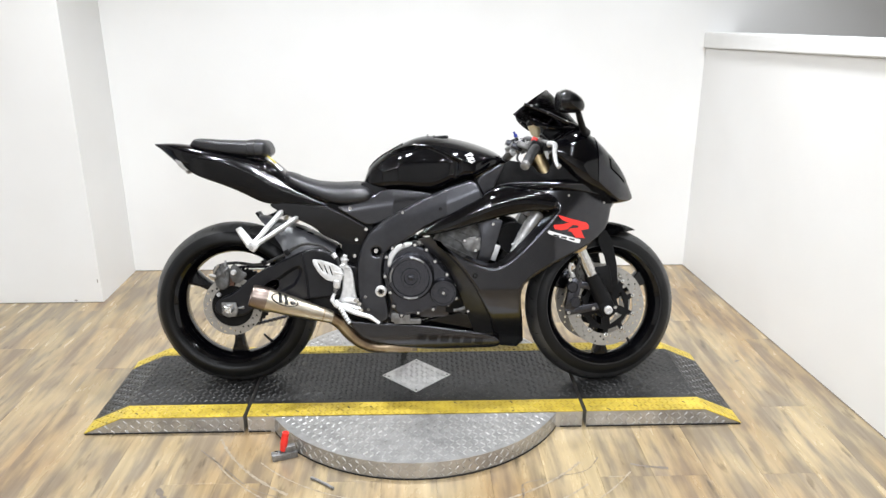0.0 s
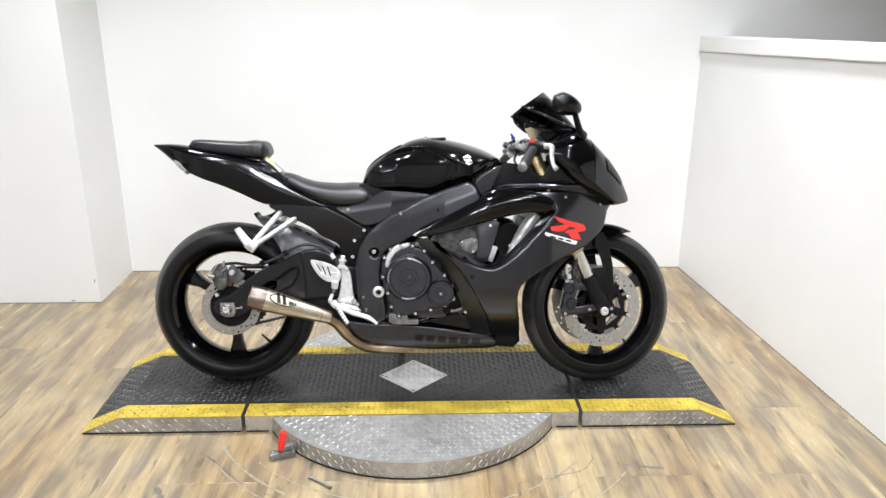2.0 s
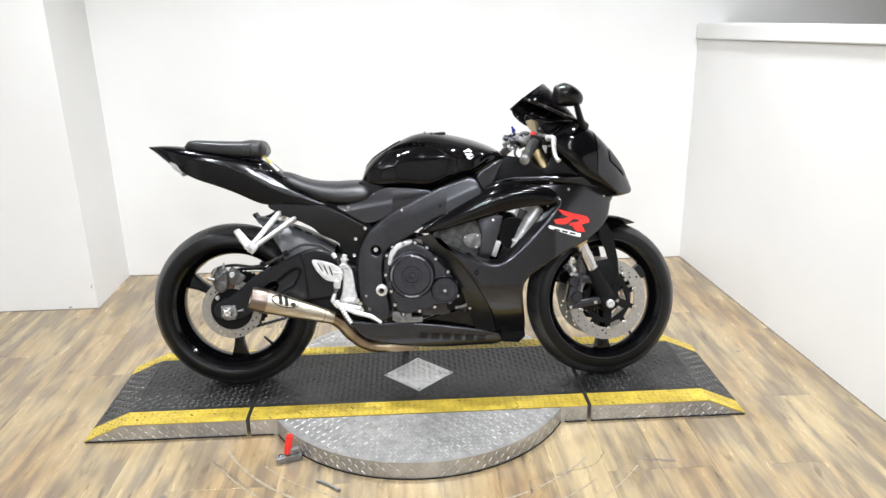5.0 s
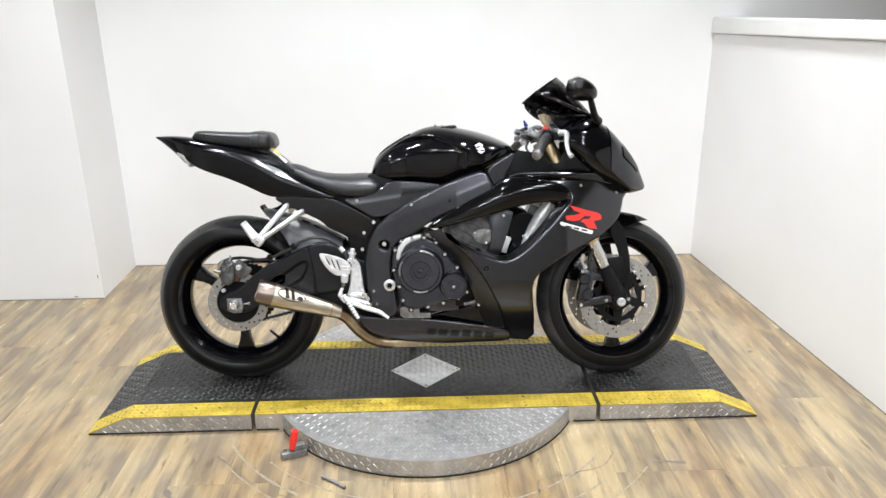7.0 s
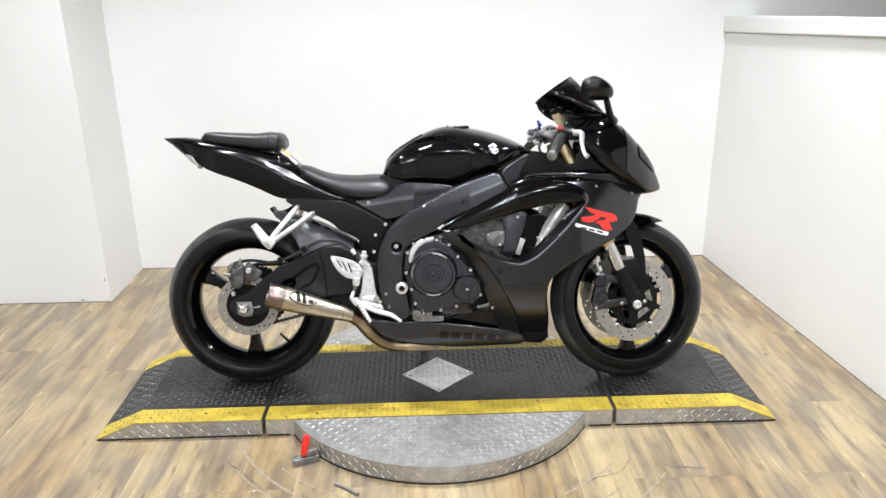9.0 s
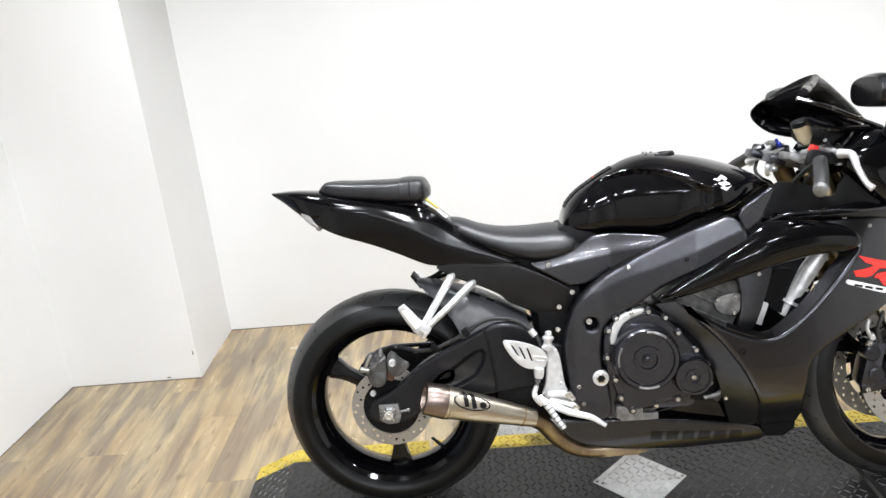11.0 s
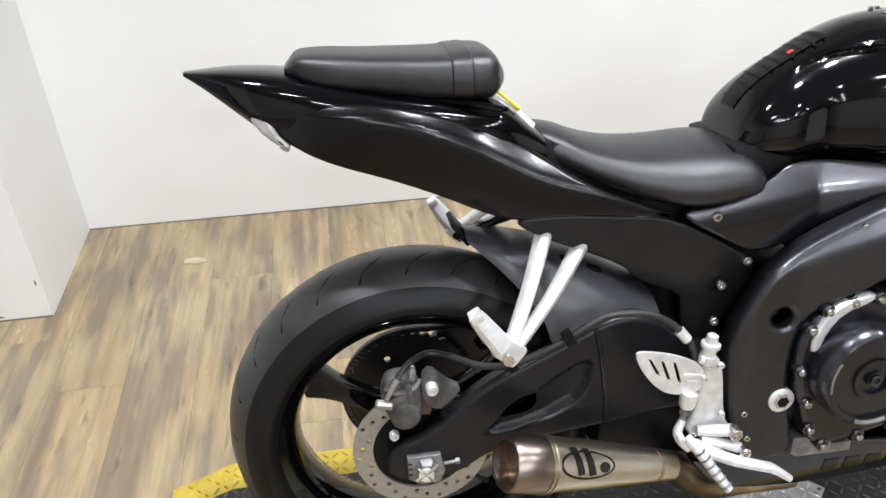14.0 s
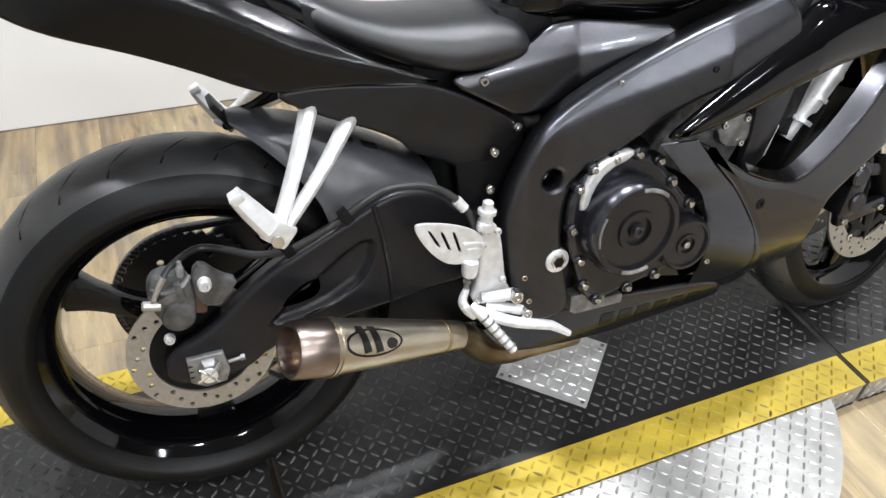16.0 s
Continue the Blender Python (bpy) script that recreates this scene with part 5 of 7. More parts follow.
for bx, bz in ((-0.034, 0.434), (0.082, 0.376)):
    bolt(engine, bx, -0.222 if bx < 0 else -0.206, bz, 0.009 if bx < 0 else 0.006, 0.004, "engine" if bx < 0 else "chrome", "cover_cap")

SWING = [(-0.762, 0.336), (-0.762, 0.280), (-0.660, 0.273), (-0.600, 0.318), (-0.45, 0.338), (-0.334, 0.345), (-0.20, 0.352), (-0.20, 0.450), (-0.290, 0.475), (-0.330, 0.515), (-0.380, 0.530), (-0.428, 0.524), (-0.511, 0.482), (-0.613, 0.436), (-0.685, 0.367)]
SW_HOLE = [(-0.580, 0.380), (-0.536, 0.411), (-0.533, 0.388), (-0.557, 0.381)]
SW_POCKET = [(-0.612, 0.352), (-0.585, 0.379), (-0.533, 0.416), (-0.493, 0.445), (-0.462, 0.463), (-0.443, 0.464), (-0.436, 0.452), (-0.442, 0.424), (-0.463, 0.391), (-0.509, 0.366), (-0.550, 0.354), (-0.590, 0.348)]


def swing_depth(x, z):
    """A pressed-in pocket lies under the brace; the arm narrows towards its pivot."""
    best, within = 1.0, False
    for (ax0, az0), (bx0, bz0) in zip(SW_POCKET, SW_POCKET[1:] + SW_POCKET[:1]):
        dx, dz = bx0 - ax0, bz0 - az0
        k = max(0.0, min(1.0, ((x - ax0) * dx + (z - az0) * dz) / (dx * dx + dz * dz)))
        best = min(best, math.hypot(x - ax0 - k * dx, z - az0 - k * dz))
        if (az0 > z) != (bz0 > z) and x < ax0 + (z - az0) * dx / dz:
            within = not within
    f = max(0.0, min(1.0, (best if within else -best) / 0.014 + 0.15))
    return 0.132 - 0.08 * max(0.0, x + 0.45) - 0.014 * f * f * (3 - 2 * f)


for s in (-1, 1):
    sw = part("swingarm", shell(SWING, swing_depth, 0.022, 0.010, 0.0045, s, holes=[SW_HOLE]), "arm", bike, "black braced swingarm", smooth=70)
    bm = plate([(-0.733, 0.331), (-0.681, 0.331), (-0.675, 0.300), (-0.682, 0.280), (-0.712, 0.277), (-0.733, 0.290)], s * 0.143, s * 0.130, bevel=0.003, soft=0)
    adj = part("chain_adjuster", bm, "cast", sw, "bright chain adjuster block")
    bm = bmesh.new()
    lathe(bm, [(0, 0.019), (-0.012 * -s, 0.017), (-0.016 * -s, 0.013), (-0.016 * -s, 0.008), (-0.008 * -s, 0.007)], (-0.704, s * 0.140, 0.311), (0, 1, 0), 6)
    part("axle_nut", bm, "cast", adj)
    bm = bmesh.new()
    tube(bm, [(-0.722, s * 0.158, 0.300), (-0.704, s * 0.160, 0.312), (-0.688, s * 0.157, 0.326)], 0.0025, 6)
    tube(bm, [(-0.718, s * 0.158, 0.322), (-0.704, s * 0.161, 0.308), (-0.694, s * 0.156, 0.292)], 0.002, 6)
    part("split_pin", bm, "chrome", adj)
    for k in range(3):
        bm = bmesh.new()
        box(bm, (-0.729, s * 0.1435, 0.300 + 0.010 * k), (0.006, 0.001, 0.0018))
        part("index_mark", bm, "groove", adj)
    bm = bmesh.new()
    tube(bm, [(-0.676, s * 0.138, 0.310), (-0.656, s * 0.138, 0.312)], 0.0030, 10)
    lathe(bm, [(-0.003, 0.0055), (0.003, 0.0055), (0.004, 0.004)], (-0.655, s * 0.138, 0.3122), (1, 0, 0.05), 6)
    part("adjuster_screw", bm, "cast", adj)
    bm = bmesh.new()
    tube(bm, [(-0.437, s * 0.131, 0.517), (-0.426, s * 0.131, 0.466), (-0.418, s * 0.130, 0.403), (-0.415, s * 0.129, 0.345)], 0.0042, 8)
    part("weld_seam", bm, "arm", sw)
    bm = bmesh.new()
    tube(bm, [(-0.560, s * 0.131, 0.352), (-0.509, s * 0.130, 0.366), (-0.463, s * 0.129, 0.391), (-0.442, s * 0.129, 0.424), (-0.432, s * 0.129, 0.452)], [0.002, 0.0034, 0.0034, 0.003, 0.002], 8)
    part("arm_rib", bm, "arm", sw)
bm = bmesh.new()
box(bm, (-0.36, 0, 0.42), (0.16, 0.24, 0.12), bevel=0.03)
part("swingarm_bridge", bm, "arm", bike)
bm = bmesh.new()
box(bm, (-0.30, 0, 0.30), (0.24, 0.22, 0.10), Matrix.Rotation(radians(8), 4, "Y"), 0.02)
part("suspension_linkage", bm, "plastic", bike)
bm = bmesh.new()
tube(bm, [(-0.29, 0, 0.60), (-0.26, 0, 0.40)], 0.028, 16)
part("shock_absorber", bm, "hose", bike, "black rear shock absorber")
bm = bmesh.new()
lathe(bm, [(-0.16, 0.012), (0.16, 0.012)], (*REAR[:1], 0, REAR[1]), (0, 1, 0), 16)
part("rear_axle", bm, "silver", bike)

# rear mudguard hugging the tyre
HUG_TOP = [(-0.612, 0.640), (-0.575, 0.634), (-0.533, 0.618), (-0.452, 0.592), (-0.392, 0.563), (-0.318, 0.522)]
HUG_LOW = [(-0.612, 0.633), (-0.59, 0.618), (-0.56, 0.592), (-0.53, 0.556), (-0.508, 0.520), (-0.498, 0.488), (-0.47, 0.482), (-0.318, 0.470)]
HUG_W = [(-0.612, 0.030), (-0.59, 0.058), (-0.56, 0.084), (-0.52, 0.104), (-0.48, 0.112), (-0.40, 0.112), (-0.318, 0.100)]
bm = bmesh.new()
vs = []
for i in range(43):
    x = -0.612 + 0.294 * i / 42
    zt, zl, w = curve_at(HUG_TOP, x), curve_at(HUG_LOW, x), curve_at(HUG_W, x)
    drop = zt - zl
    half = [(0.0, zt + 0.004), (0.28 * w, zt + 0.003), (0.56 * w, zt), (0.62 * w, zt - 0.05 * drop), (0.72 * w, zt - 0.14 * drop), (0.88 * w, zt - 0.36 * drop), (0.96 * w, zt - 0.60 * drop), (w, zl)]
    vs.append([bm.verts.new((x, -y, z)) for y, z in half[:0:-1]] + [bm.verts.new((x, y, z)) for y, z in half])
for r0, r1 in zip(vs, vs[1:]):
    for j in range(len(r0) - 1):
        bm.faces.new((r0[j], r1[j], r1[j + 1], r0[j + 1]))
bmesh.ops.recalc_face_normals(bm, faces=bm.faces)
bmesh.ops.solidify(bm, geom=bm.faces[:], thickness=0.004)
hugger = part("rear_hugger", bm, "hugger", bike, "satin black plastic rear mudguard", smooth=32)
for x, w in ((-0.455, 0.030), (-0.415, 0.024)):
    bm = bmesh.new()
    box(bm, (x, -0.048, curve_at(HUG_TOP, x) + 0.003), (w, 0.020, 0.004), Matrix.Rotation(radians(22), 4, "Y"), 0.0015)
    part("hugger_slot", bm, "groove", hugger)
# number plate stay, with no plate on it
bm = bmesh.new()
tube(bm, [(-0.602, 0.020, 0.630), (-0.560, 0.020, 0.645), (-0.505, 0.01, 0.685)], 0.006, 8)
tube(bm, [(-0.602, 0.045, 0.626), (-0.560, 0.045, 0.632), (-0.490, 0.04, 0.655)], 0.006, 8)
box(bm, (-0.616, 0.035, 0.632), (0.010, 0.06, 0.046), Matrix.Rotation(radians(-35), 4, "Y"), 0.003)
part("plate_stay", bm, "plastic", bike, "bare black licence plate stay")

# rear brake caliper and hose
bm = plate([(-0.762, 0.462), (-0.742, 0.472), (-0.710, 0.468), (-0.702, 0.430), (-0.706, 0.392), (-0.728, 0.376), (-0.750, 0.390), (-0.766, 0.424)], -0.134, -0.098, bevel=0.009, soft=2)
caliper = part("rear_caliper", bm, "grimy", bike, "grimy grey cast brake caliper")
bm = bmesh.new()
lathe(bm, [(0.01, 0.0235), (-0.001, 0.0232), (-0.004, 0.0205), (-0.0055, 0.014), (-0.006, 0.006), (-0.006, 0.0)], (-0.730, -0.133, 0.402), (0, 1, 0), 28)
part("piston_housing", bm, "grimy", caliper)
bm = bmesh.new()
box(bm, (-0.738, -0.137, 0.438), (0.030, 0.010, 0.012), Matrix.Rotation(radians(-20), 4, "Y"), 0.003)
box(bm, (-0.722, -0.137, 0.445), (0.010, 0.012, 0.030), Matrix.Rotation(radians(-10), 4, "Y"), 0.003)
part("caliper_rib", bm, "grimy", caliper)
bm = plate([(-0.704, 0.458), (-0.688, 0.474), (-0.664, 0.446), (-0.641, 0.434), (-0.652, 0.418), (-0.676, 0.397), (-0.702, 0.410)], -0.122, -0.104, bevel=0.004, soft=1)
part("caliper_bracket", bm, "grimy", caliper)
bm = bmesh.new()
box(bm, (-0.697, -0.108, 0.415), (0.022, 0.02, 0.05), Matrix.Rotation(radians(12), 4, "Y"), 0.003)
part("pad_backing", bm, "rust", caliper, "rusty brake pad backing")
bm = bmesh.new()
lathe(bm, [(-0.010, 0.0055), (0.004, 0.0055), (0.006, 0.0040), (0.013, 0.0032), (0.014, 0.0)], (-0.716, -0.130, 0.474), (0.1, 0, 1), 8)
part("bleed_nipple", bm, "cast", caliper)
bm = bmesh.new()
tube(bm, [(-0.758, -0.130, 0.452), (-0.740, -0.136, 0.446), (-0.716, -0.136, 0.452), (-0.706, -0.128, 0.462)], [0.004, 0.0055, 0.0055, 0.004], 8)
part("bridge_rib", bm, "grimy", caliper)
bolt(caliper, -0.688, -0.122, 0.442, 0.010, 0.014, "silver")
bolt(caliper, -0.749, -0.112, 0.357, 0.008, 0.010, "silver")
bm = bmesh.new()
lathe(bm, [(-0.013, 0.005), (-0.011, 0.0075), (0.011, 0.0075), (0.013, 0.005)], (-0.761, -0.139, 0.431), (0.95, 0, -0.2), 10)
tube(bm, [(-0.757, -0.140, 0.440), (-0.749, -0.140, 0.456), (-0.739, -0.138, 0.471)], [0.0040, 0.0042, 0.0055], 8)
part("hose_fitting", bm, "disc", caliper, "bright brake hose fitting")
bm = bmesh.new()
tube(bm, [(-0.741, -0.136, 0.466), (-0.728, -0.112, 0.470), (-0.703, -0.080, 0.470), (-0.680, -0.068, 0.468), (-0.651, -0.084, 0.467), (-0.615, -0.117, 0.468), (-0.584, -0.136, 0.474), (-0.555, -0.144, 0.483), (-0.495, -0.148, 0.511), (-0.455, -0.150, 0.536), (-0.42, -0.150, 0.549), (-0.365, -0.152, 0.545), (-0.325, -0.155, 0.522), (-0.300, -0.160, 0.492), (-0.292, -0.164, 0.462), (-0.290, -0.168, 0.440)], 0.0056, 10)
hose = part("brake_hose", bm, "hose", bike, "black rubber rear brake hose")
bm = bmesh.new()
lathe(bm, [(-0.010, 0.0085), (0.010, 0.0085)], (-0.312, -0.158, 0.507), (0.62, -0.1, -0.78), 12)
part("hose_ferrule", bm, "silver", hose, "bright crimped ferrule")
for p in ((-0.570, -0.143, 0.481), (-0.485, -0.149, 0.518)):
    bm = bmesh.new()
    box(bm, p, (0.016, 0.018, 0.022), Matrix.Rotation(radians(-30), 4, "Y"), 0.003)
    part("hose_clip", bm, "plastic", hose)

# chain and sprocket on the far side
teeth = []
for i in range(84):
    a = 2 * math.pi * i / 84
    r = 0.118 if i % 2 else 0.111
    teeth.append((REAR[0] + r * math.cos(a), REAR[1] + r * math.sin(a)))
part("rear_sprocket", plate(teeth, 0.080, 0.087, [circle(REAR[0] + 0.078 * math.cos(k * 1.047), REAR[1] + 0.078 * math.sin(k * 1.047), 0.006, 12) for k in range(6)] + [circle(*REAR, 0.03, 20)]), "cover", bike, "dark toothed sprocket")
bm = bmesh.new()
for z0, z1 in ((0.122, 0.05), (-0.120, -0.05)):
    for k in range(34):
        f = k / 33
        box(bm, (REAR[0] + 0.56 * f, 0.084, REAR[1] + z0 + (z1 - z0 + 0.07) * f), (0.0178, 0.014, 0.011), bevel=0.002)
for k in range(40):
    a = radians(90 + 180 * k / 39)
    box(bm, (REAR[0] + 0.120 * math.cos(a), 0.084, REAR[1] + 0.120 * math.sin(a)), (0.012, 0.012, 0.0105), Matrix.Rotation(-a, 4, "Y"), 0.002)
part("drive_chain", bm, "engine", bike, "oily drive chain", kind="stuff")

# exhaust
PIPE_R, PIPE_F = Vector((-0.600, -0.238, 0.378)), Vector((-0.325, -0.176, 0.284))
CAN = [(0.048, 0.0415), (0.06, 0.0412), (0.15, 0.0358), (0.265, 0.0262), (0.300, 0.0232)]
ax = (PIPE_F - PIPE_R).normalized()
bm = bmesh.new()
lathe(bm, CAN, PIPE_R, ax, 48)
can = part("silencer", bm, "steel", bike, "tapered brushed steel silencer", smooth=40)
bm = bmesh.new()
lathe(bm, [(0.058, 0.0420), (0.052, 0.0432), (0.004, 0.0405), (0.0, 0.038), (0.0, 0.033), (0.012, 0.031), (0.05, 0.027)], PIPE_R, ax, 48)
part("silencer_tip", bm, "tip", can, "heat-tinted silencer end cap")
bm = bmesh.new()
lathe(bm, [(0.02, 0.0305), (0.024, 0.0)], PIPE_R, ax, 32)
part("silencer_core", bm, "pipe", can, "brown inner tube")
for d, r in ((0.058, 0.0440), (0.066, 0.0432)):
    bm = bmesh.new()
    lathe(bm, [(d - 0.002, r - 0.004), (d - 0.002, r), (d + 0.001, r), (d + 0.001, r - 0.004)], PIPE_R, ax, 48, True)
    part("weld_ring", bm, "steel", can)
bm = bmesh.new()
lathe(bm, [(0.262, 0.0255), (0.262, 0.0274), (0.268, 0.0270), (0.268, 0.0250)], PIPE_R, ax, 40, True)
part("clamp_band", bm, "pipe", can)


def can_patch(outline, lift):
    """A badge shape laid on the cone: distance along it and degrees round it."""
    q = Vector((0, 0, 1)).rotation_difference(ax).to_matrix()
    bm = bmesh.new()
    vs = [bm.verts.new((d, 0, a)) for d, a in outline]
    bm.faces.new(vs)
    bmesh.ops.triangulate(bm, faces=bm.faces[:])
    bmesh.ops.subdivide_edges(bm, edges=bm.edges[:], cuts=5, use_grid_fill=True)
    side = (Vector((0, -1, 0.75)) - ax * Vector((0, -1, 0.75)).dot(ax)).normalized()
    up = ax.cross(side)
    for v in bm.verts:
        d, a = v.co.x, v.co.z / 0.037
        r = curve_at(CAN, d) + lift
        v.co = PIPE_R + ax * d + side * (r * math.cos(a)) - up * (r * math.sin(a))
    return bm


def oval(cx, cz, rx, rz, n=24):
    return [(cx + rx * math.cos(2 * math.pi * i / n), cz + rz * math.sin(2 * math.pi * i / n)) for i in range(n)]


badge = part("silencer_badge", can_patch(oval(0.116, 0, 0.050, 0.0205), 0.0006), "dark", can, "dark oval badge plate")
part("badge_face", can_patch(oval(0.116, 0, 0.0455, 0.0170), 0.0010), "steel", badge)
part("badge_mark", can_patch([(0.086, 0.024), (0.098, 0.024), (0.110, -0.012), (0.098, -0.014)], 0.0018), "dark", badge)
part("badge_mark", can_patch([(0.107, 0.023), (0.119, 0.023), (0.131, -0.013), (0.119, -0.015)], 0.0018), "dark", badge)
part("badge_mark", can_patch(oval(0.146, -0.003, 0.010, 0.008, 12), 0.0014), "dark", badge)
bm = bmesh.new()
tube(bm, [(-0.334, -0.178, 0.287), (-0.301, -0.152, 0.258), (-0.264, -0.120, 0.204), (-0.216, -0.098, 0.163), (-0.158, -0.085, 0.146), (-0.02, -0.07, 0.148)], [0.0225, 0.0225, 0.0225, 0.0225, 0.022, 0.022], 20)
part("link_pipe", bm, "pipe", bike, "heat-browned exhaust link pipe")
bm = bmesh.new()
box(bm, (-0.112, -0.078, 0.144), (0.15, 0.05, 0.030), bevel=0.011)
part("collector", bm, "pipe", bike, "tan exhaust collector")

# foot controls
HEEL = [(-0.393, 0.494), (-0.380, 0.497), (-0.331, 0.486), (-0.290, 0.466), (-0.279, 0.447), (-0.285, 0.418), (-0.300, 0.413), (-0.336, 0.417), (-0.359, 0.435), (-0.381, 0.465)]
slots = [[(x0 - 0.0026, z0), (x0 + 0.0026, z0 - 0.001), (x1 + 0.0026, z1 - 0.001), (x1 - 0.0026, z1)] for x0, z0, x1, z1 in ((-0.369, 0.483, -0.353, 0.453), (-0.349, 0.477, -0.336, 0.443), (-0.330, 0.473, -0.319, 0.437))]
HANGER = [(-0.284, 0.476), (-0.266, 0.474), (-0.250, 0.456), (-0.244, 0.424), (-0.238, 0.362), (-0.226, 0.338), (-0.232, 0.318), (-0.262, 0.320), (-0.301, 0.336), (-0.287, 0.372), (-0.282, 0.423)]
rearset = part("footrest_hanger", shell(HANGER, lambda x, z: 0.170 + 0.02 * (0.40 - z), 0.010, 0.007, 0.008, -1, soft=1), "silver", bike, "bare cast alloy footrest hanger")
bm = plate(rounded(HEEL, 0.24, 2), -0.176, -0.171, [rounded(q, 0.2, 1) for q in slots], bevel=0.0008)
part("heel_guard", bm, "silver", rearset, "slotted silver heel guard", smooth=25)
bm = bmesh.new()
box(bm, (-0.300, -0.176, 0.447), (0.030, 0.006, 0.005), Matrix.Rotation(radians(8), 4, "Y"), 0.002)
box(bm, (-0.298, -0.176, 0.436), (0.024, 0.005, 0.004), Matrix.Rotation(radians(8), 4, "Y"), 0.0015)
part("heel_rib", bm, "silver", rearset)
# upright brake cylinder with its flange, cup and rod
bm = bmesh.new()
lathe(bm, [(-0.016, 0.0), (-0.016, 0.013), (-0.004, 0.013), (-0.002, 0.0105), (0.010, 0.0105), (0.011, 0.0145), (0.017, 0.0145), (0.018, 0.009), (0.030, 0.0085), (0.032, 0.006), (0.032, 0.0)], (-0.276, -0.172, 0.480), (0.12, 0, 1), 18)
box(bm, (-0.277, -0.176, 0.470), (0.030, 0.012, 0.010), Matrix.Rotation(radians(8), 4, "Y"), 0.003)
part("master_cylinder", bm, "silver", rearset, "bright rear brake master cylinder")
bm = bmesh.new()
lathe(bm, [(-0.014, 0.006), (-0.013, 0.0105), (-0.006, 0.0128), (0.006, 0.0135), (0.013, 0.0130), (0.015, 0.009)], (-0.3035, -0.176, 0.404), (0.12, 0, 1), 20)
part("cylinder_cup", bm, "silver", rearset)
bm = bmesh.new()
tube(bm, [(-0.307, -0.178, 0.392), (-0.313, -0.180, 0.362)], 0.0042, 10)
lathe(bm, [(-0.003, 0.0075), (0.003, 0.0075)], (-0.3085, -0.178, 0.384), (0.2, 0, 1), 6)
part("push_rod", bm, "cast", rearset)
bm = bmesh.new()
tube(bm, [(-0.312, -0.182, 0.372), (-0.319, -0.184, 0.352), (-0.312, -0.187, 0.336), (-0.300, -0.190, 0.324)], [0.0055, 0.0074, 0.0080, 0.0075], 12)
lathe(bm, [(-0.008, 0.006), (0.010, 0.006), (0.012, 0.004)], (-0.320, -0.192, 0.350), (0, -1, 0), 10)
part("rod_clevis", bm, "silver", rearset)
bm = bmesh.new()
tube(bm, [(-0.296, -0.192, 0.334), (-0.270, -0.204, 0.322), (-0.233, -0.212, 0.307), (-0.189, -0.220, 0.296), (-0.176, -0.222, 0.291), (-0.147, -0.226, 0.271)], [0.0095, 0.010, 0.0092, 0.0085, 0.0080, 0.0055], 12, flat=0.8)
part("brake_pedal", bm, "silver", rearset, "silver rear brake pedal")
bm = bmesh.new()
tube(bm, [(-0.306, -0.188, 0.345), (-0.291, -0.206, 0.327), (-0.270, -0.222, 0.297), (-0.253, -0.236, 0.274)], [0.0080, 0.0085, 0.0082, 0.0070], 12)
peg = part("foot_peg", bm, "silver", rearset, "grey alloy foot peg")
for k in range(6):
    f = k / 5
    bm = bmesh.new()
    lathe(bm, [(-0.0022, 0.0080), (-0.0012, 0.0096), (0.0012, 0.0096), (0.0022, 0.0080)], (-0.291 + 0.034 * f, -0.206 - 0.026 * f, 0.327 - 0.047 * f), (0.50, -0.38, -0.68), 12, True)
    part("peg_ridge", bm, "cast", peg)
# footrest casting: two short arms with bolted ends
bm = bmesh.new()
tube(bm, [(-0.284, -0.178, 0.346), (-0.256, -0.186, 0.348), (-0.233, -0.190, 0.348)], [0.0085, 0.0095, 0.0105], 12, flat=0.8)
tube(bm, [(-0.280, -0.184, 0.332), (-0.245, -0.192, 0.326), (-0.218, -0.196, 0.316)], [0.0095, 0.0088, 0.0092], 12, flat=0.8)
part("peg_bracket", bm, "silver", rearset)
for bx, by, bz, r in ((-0.233, -0.198, 0.348, 0.0105), (-0.217, -0.203, 0.315, 0.0095), (-0.222, -0.182, 0.334, 0.008)):
    bm = bmesh.new()
    lathe(bm, [(0.010, r), (-0.006, r), (-0.008, r * 0.8), (-0.008, r * 0.5), (-0.004, r * 0.45), (-0.004, 0.0)], (bx, by, bz), (0, 1, 0), 16)
    part("cap_screw", bm, "chrome", rearset)
bm = bmesh.new()
tube(bm, [(-0.298 + 0.0045 * math.sin(k * 1.9), -0.192 + 0.0045 * math.cos(k * 1.9), 0.352 - 0.0020 * k) for k in range(16)], 0.0014, 5, 1)
part("return_spring", bm, "chrome", rearset)
for bx, bz in ((-0.281, 0.440), (-0.258, 0.460), (-0.276, 0.462), (-0.248, 0.372)):
    bolt(rearset, bx, -0.176, bz, 0.0055, 0.006, "silver")
bm = bmesh.new()
box(bm, (-0.26, 0.19, 0.38), (0.06, 0.012, 0.20), bevel=0.005)
tube(bm, [(-0.26, 0.19, 0.31), (-0.26, 0.28, 0.31)], 0.012, 12)
part("footrest_hanger", bm, "silver", bike, "bare cast alloy footrest hanger")

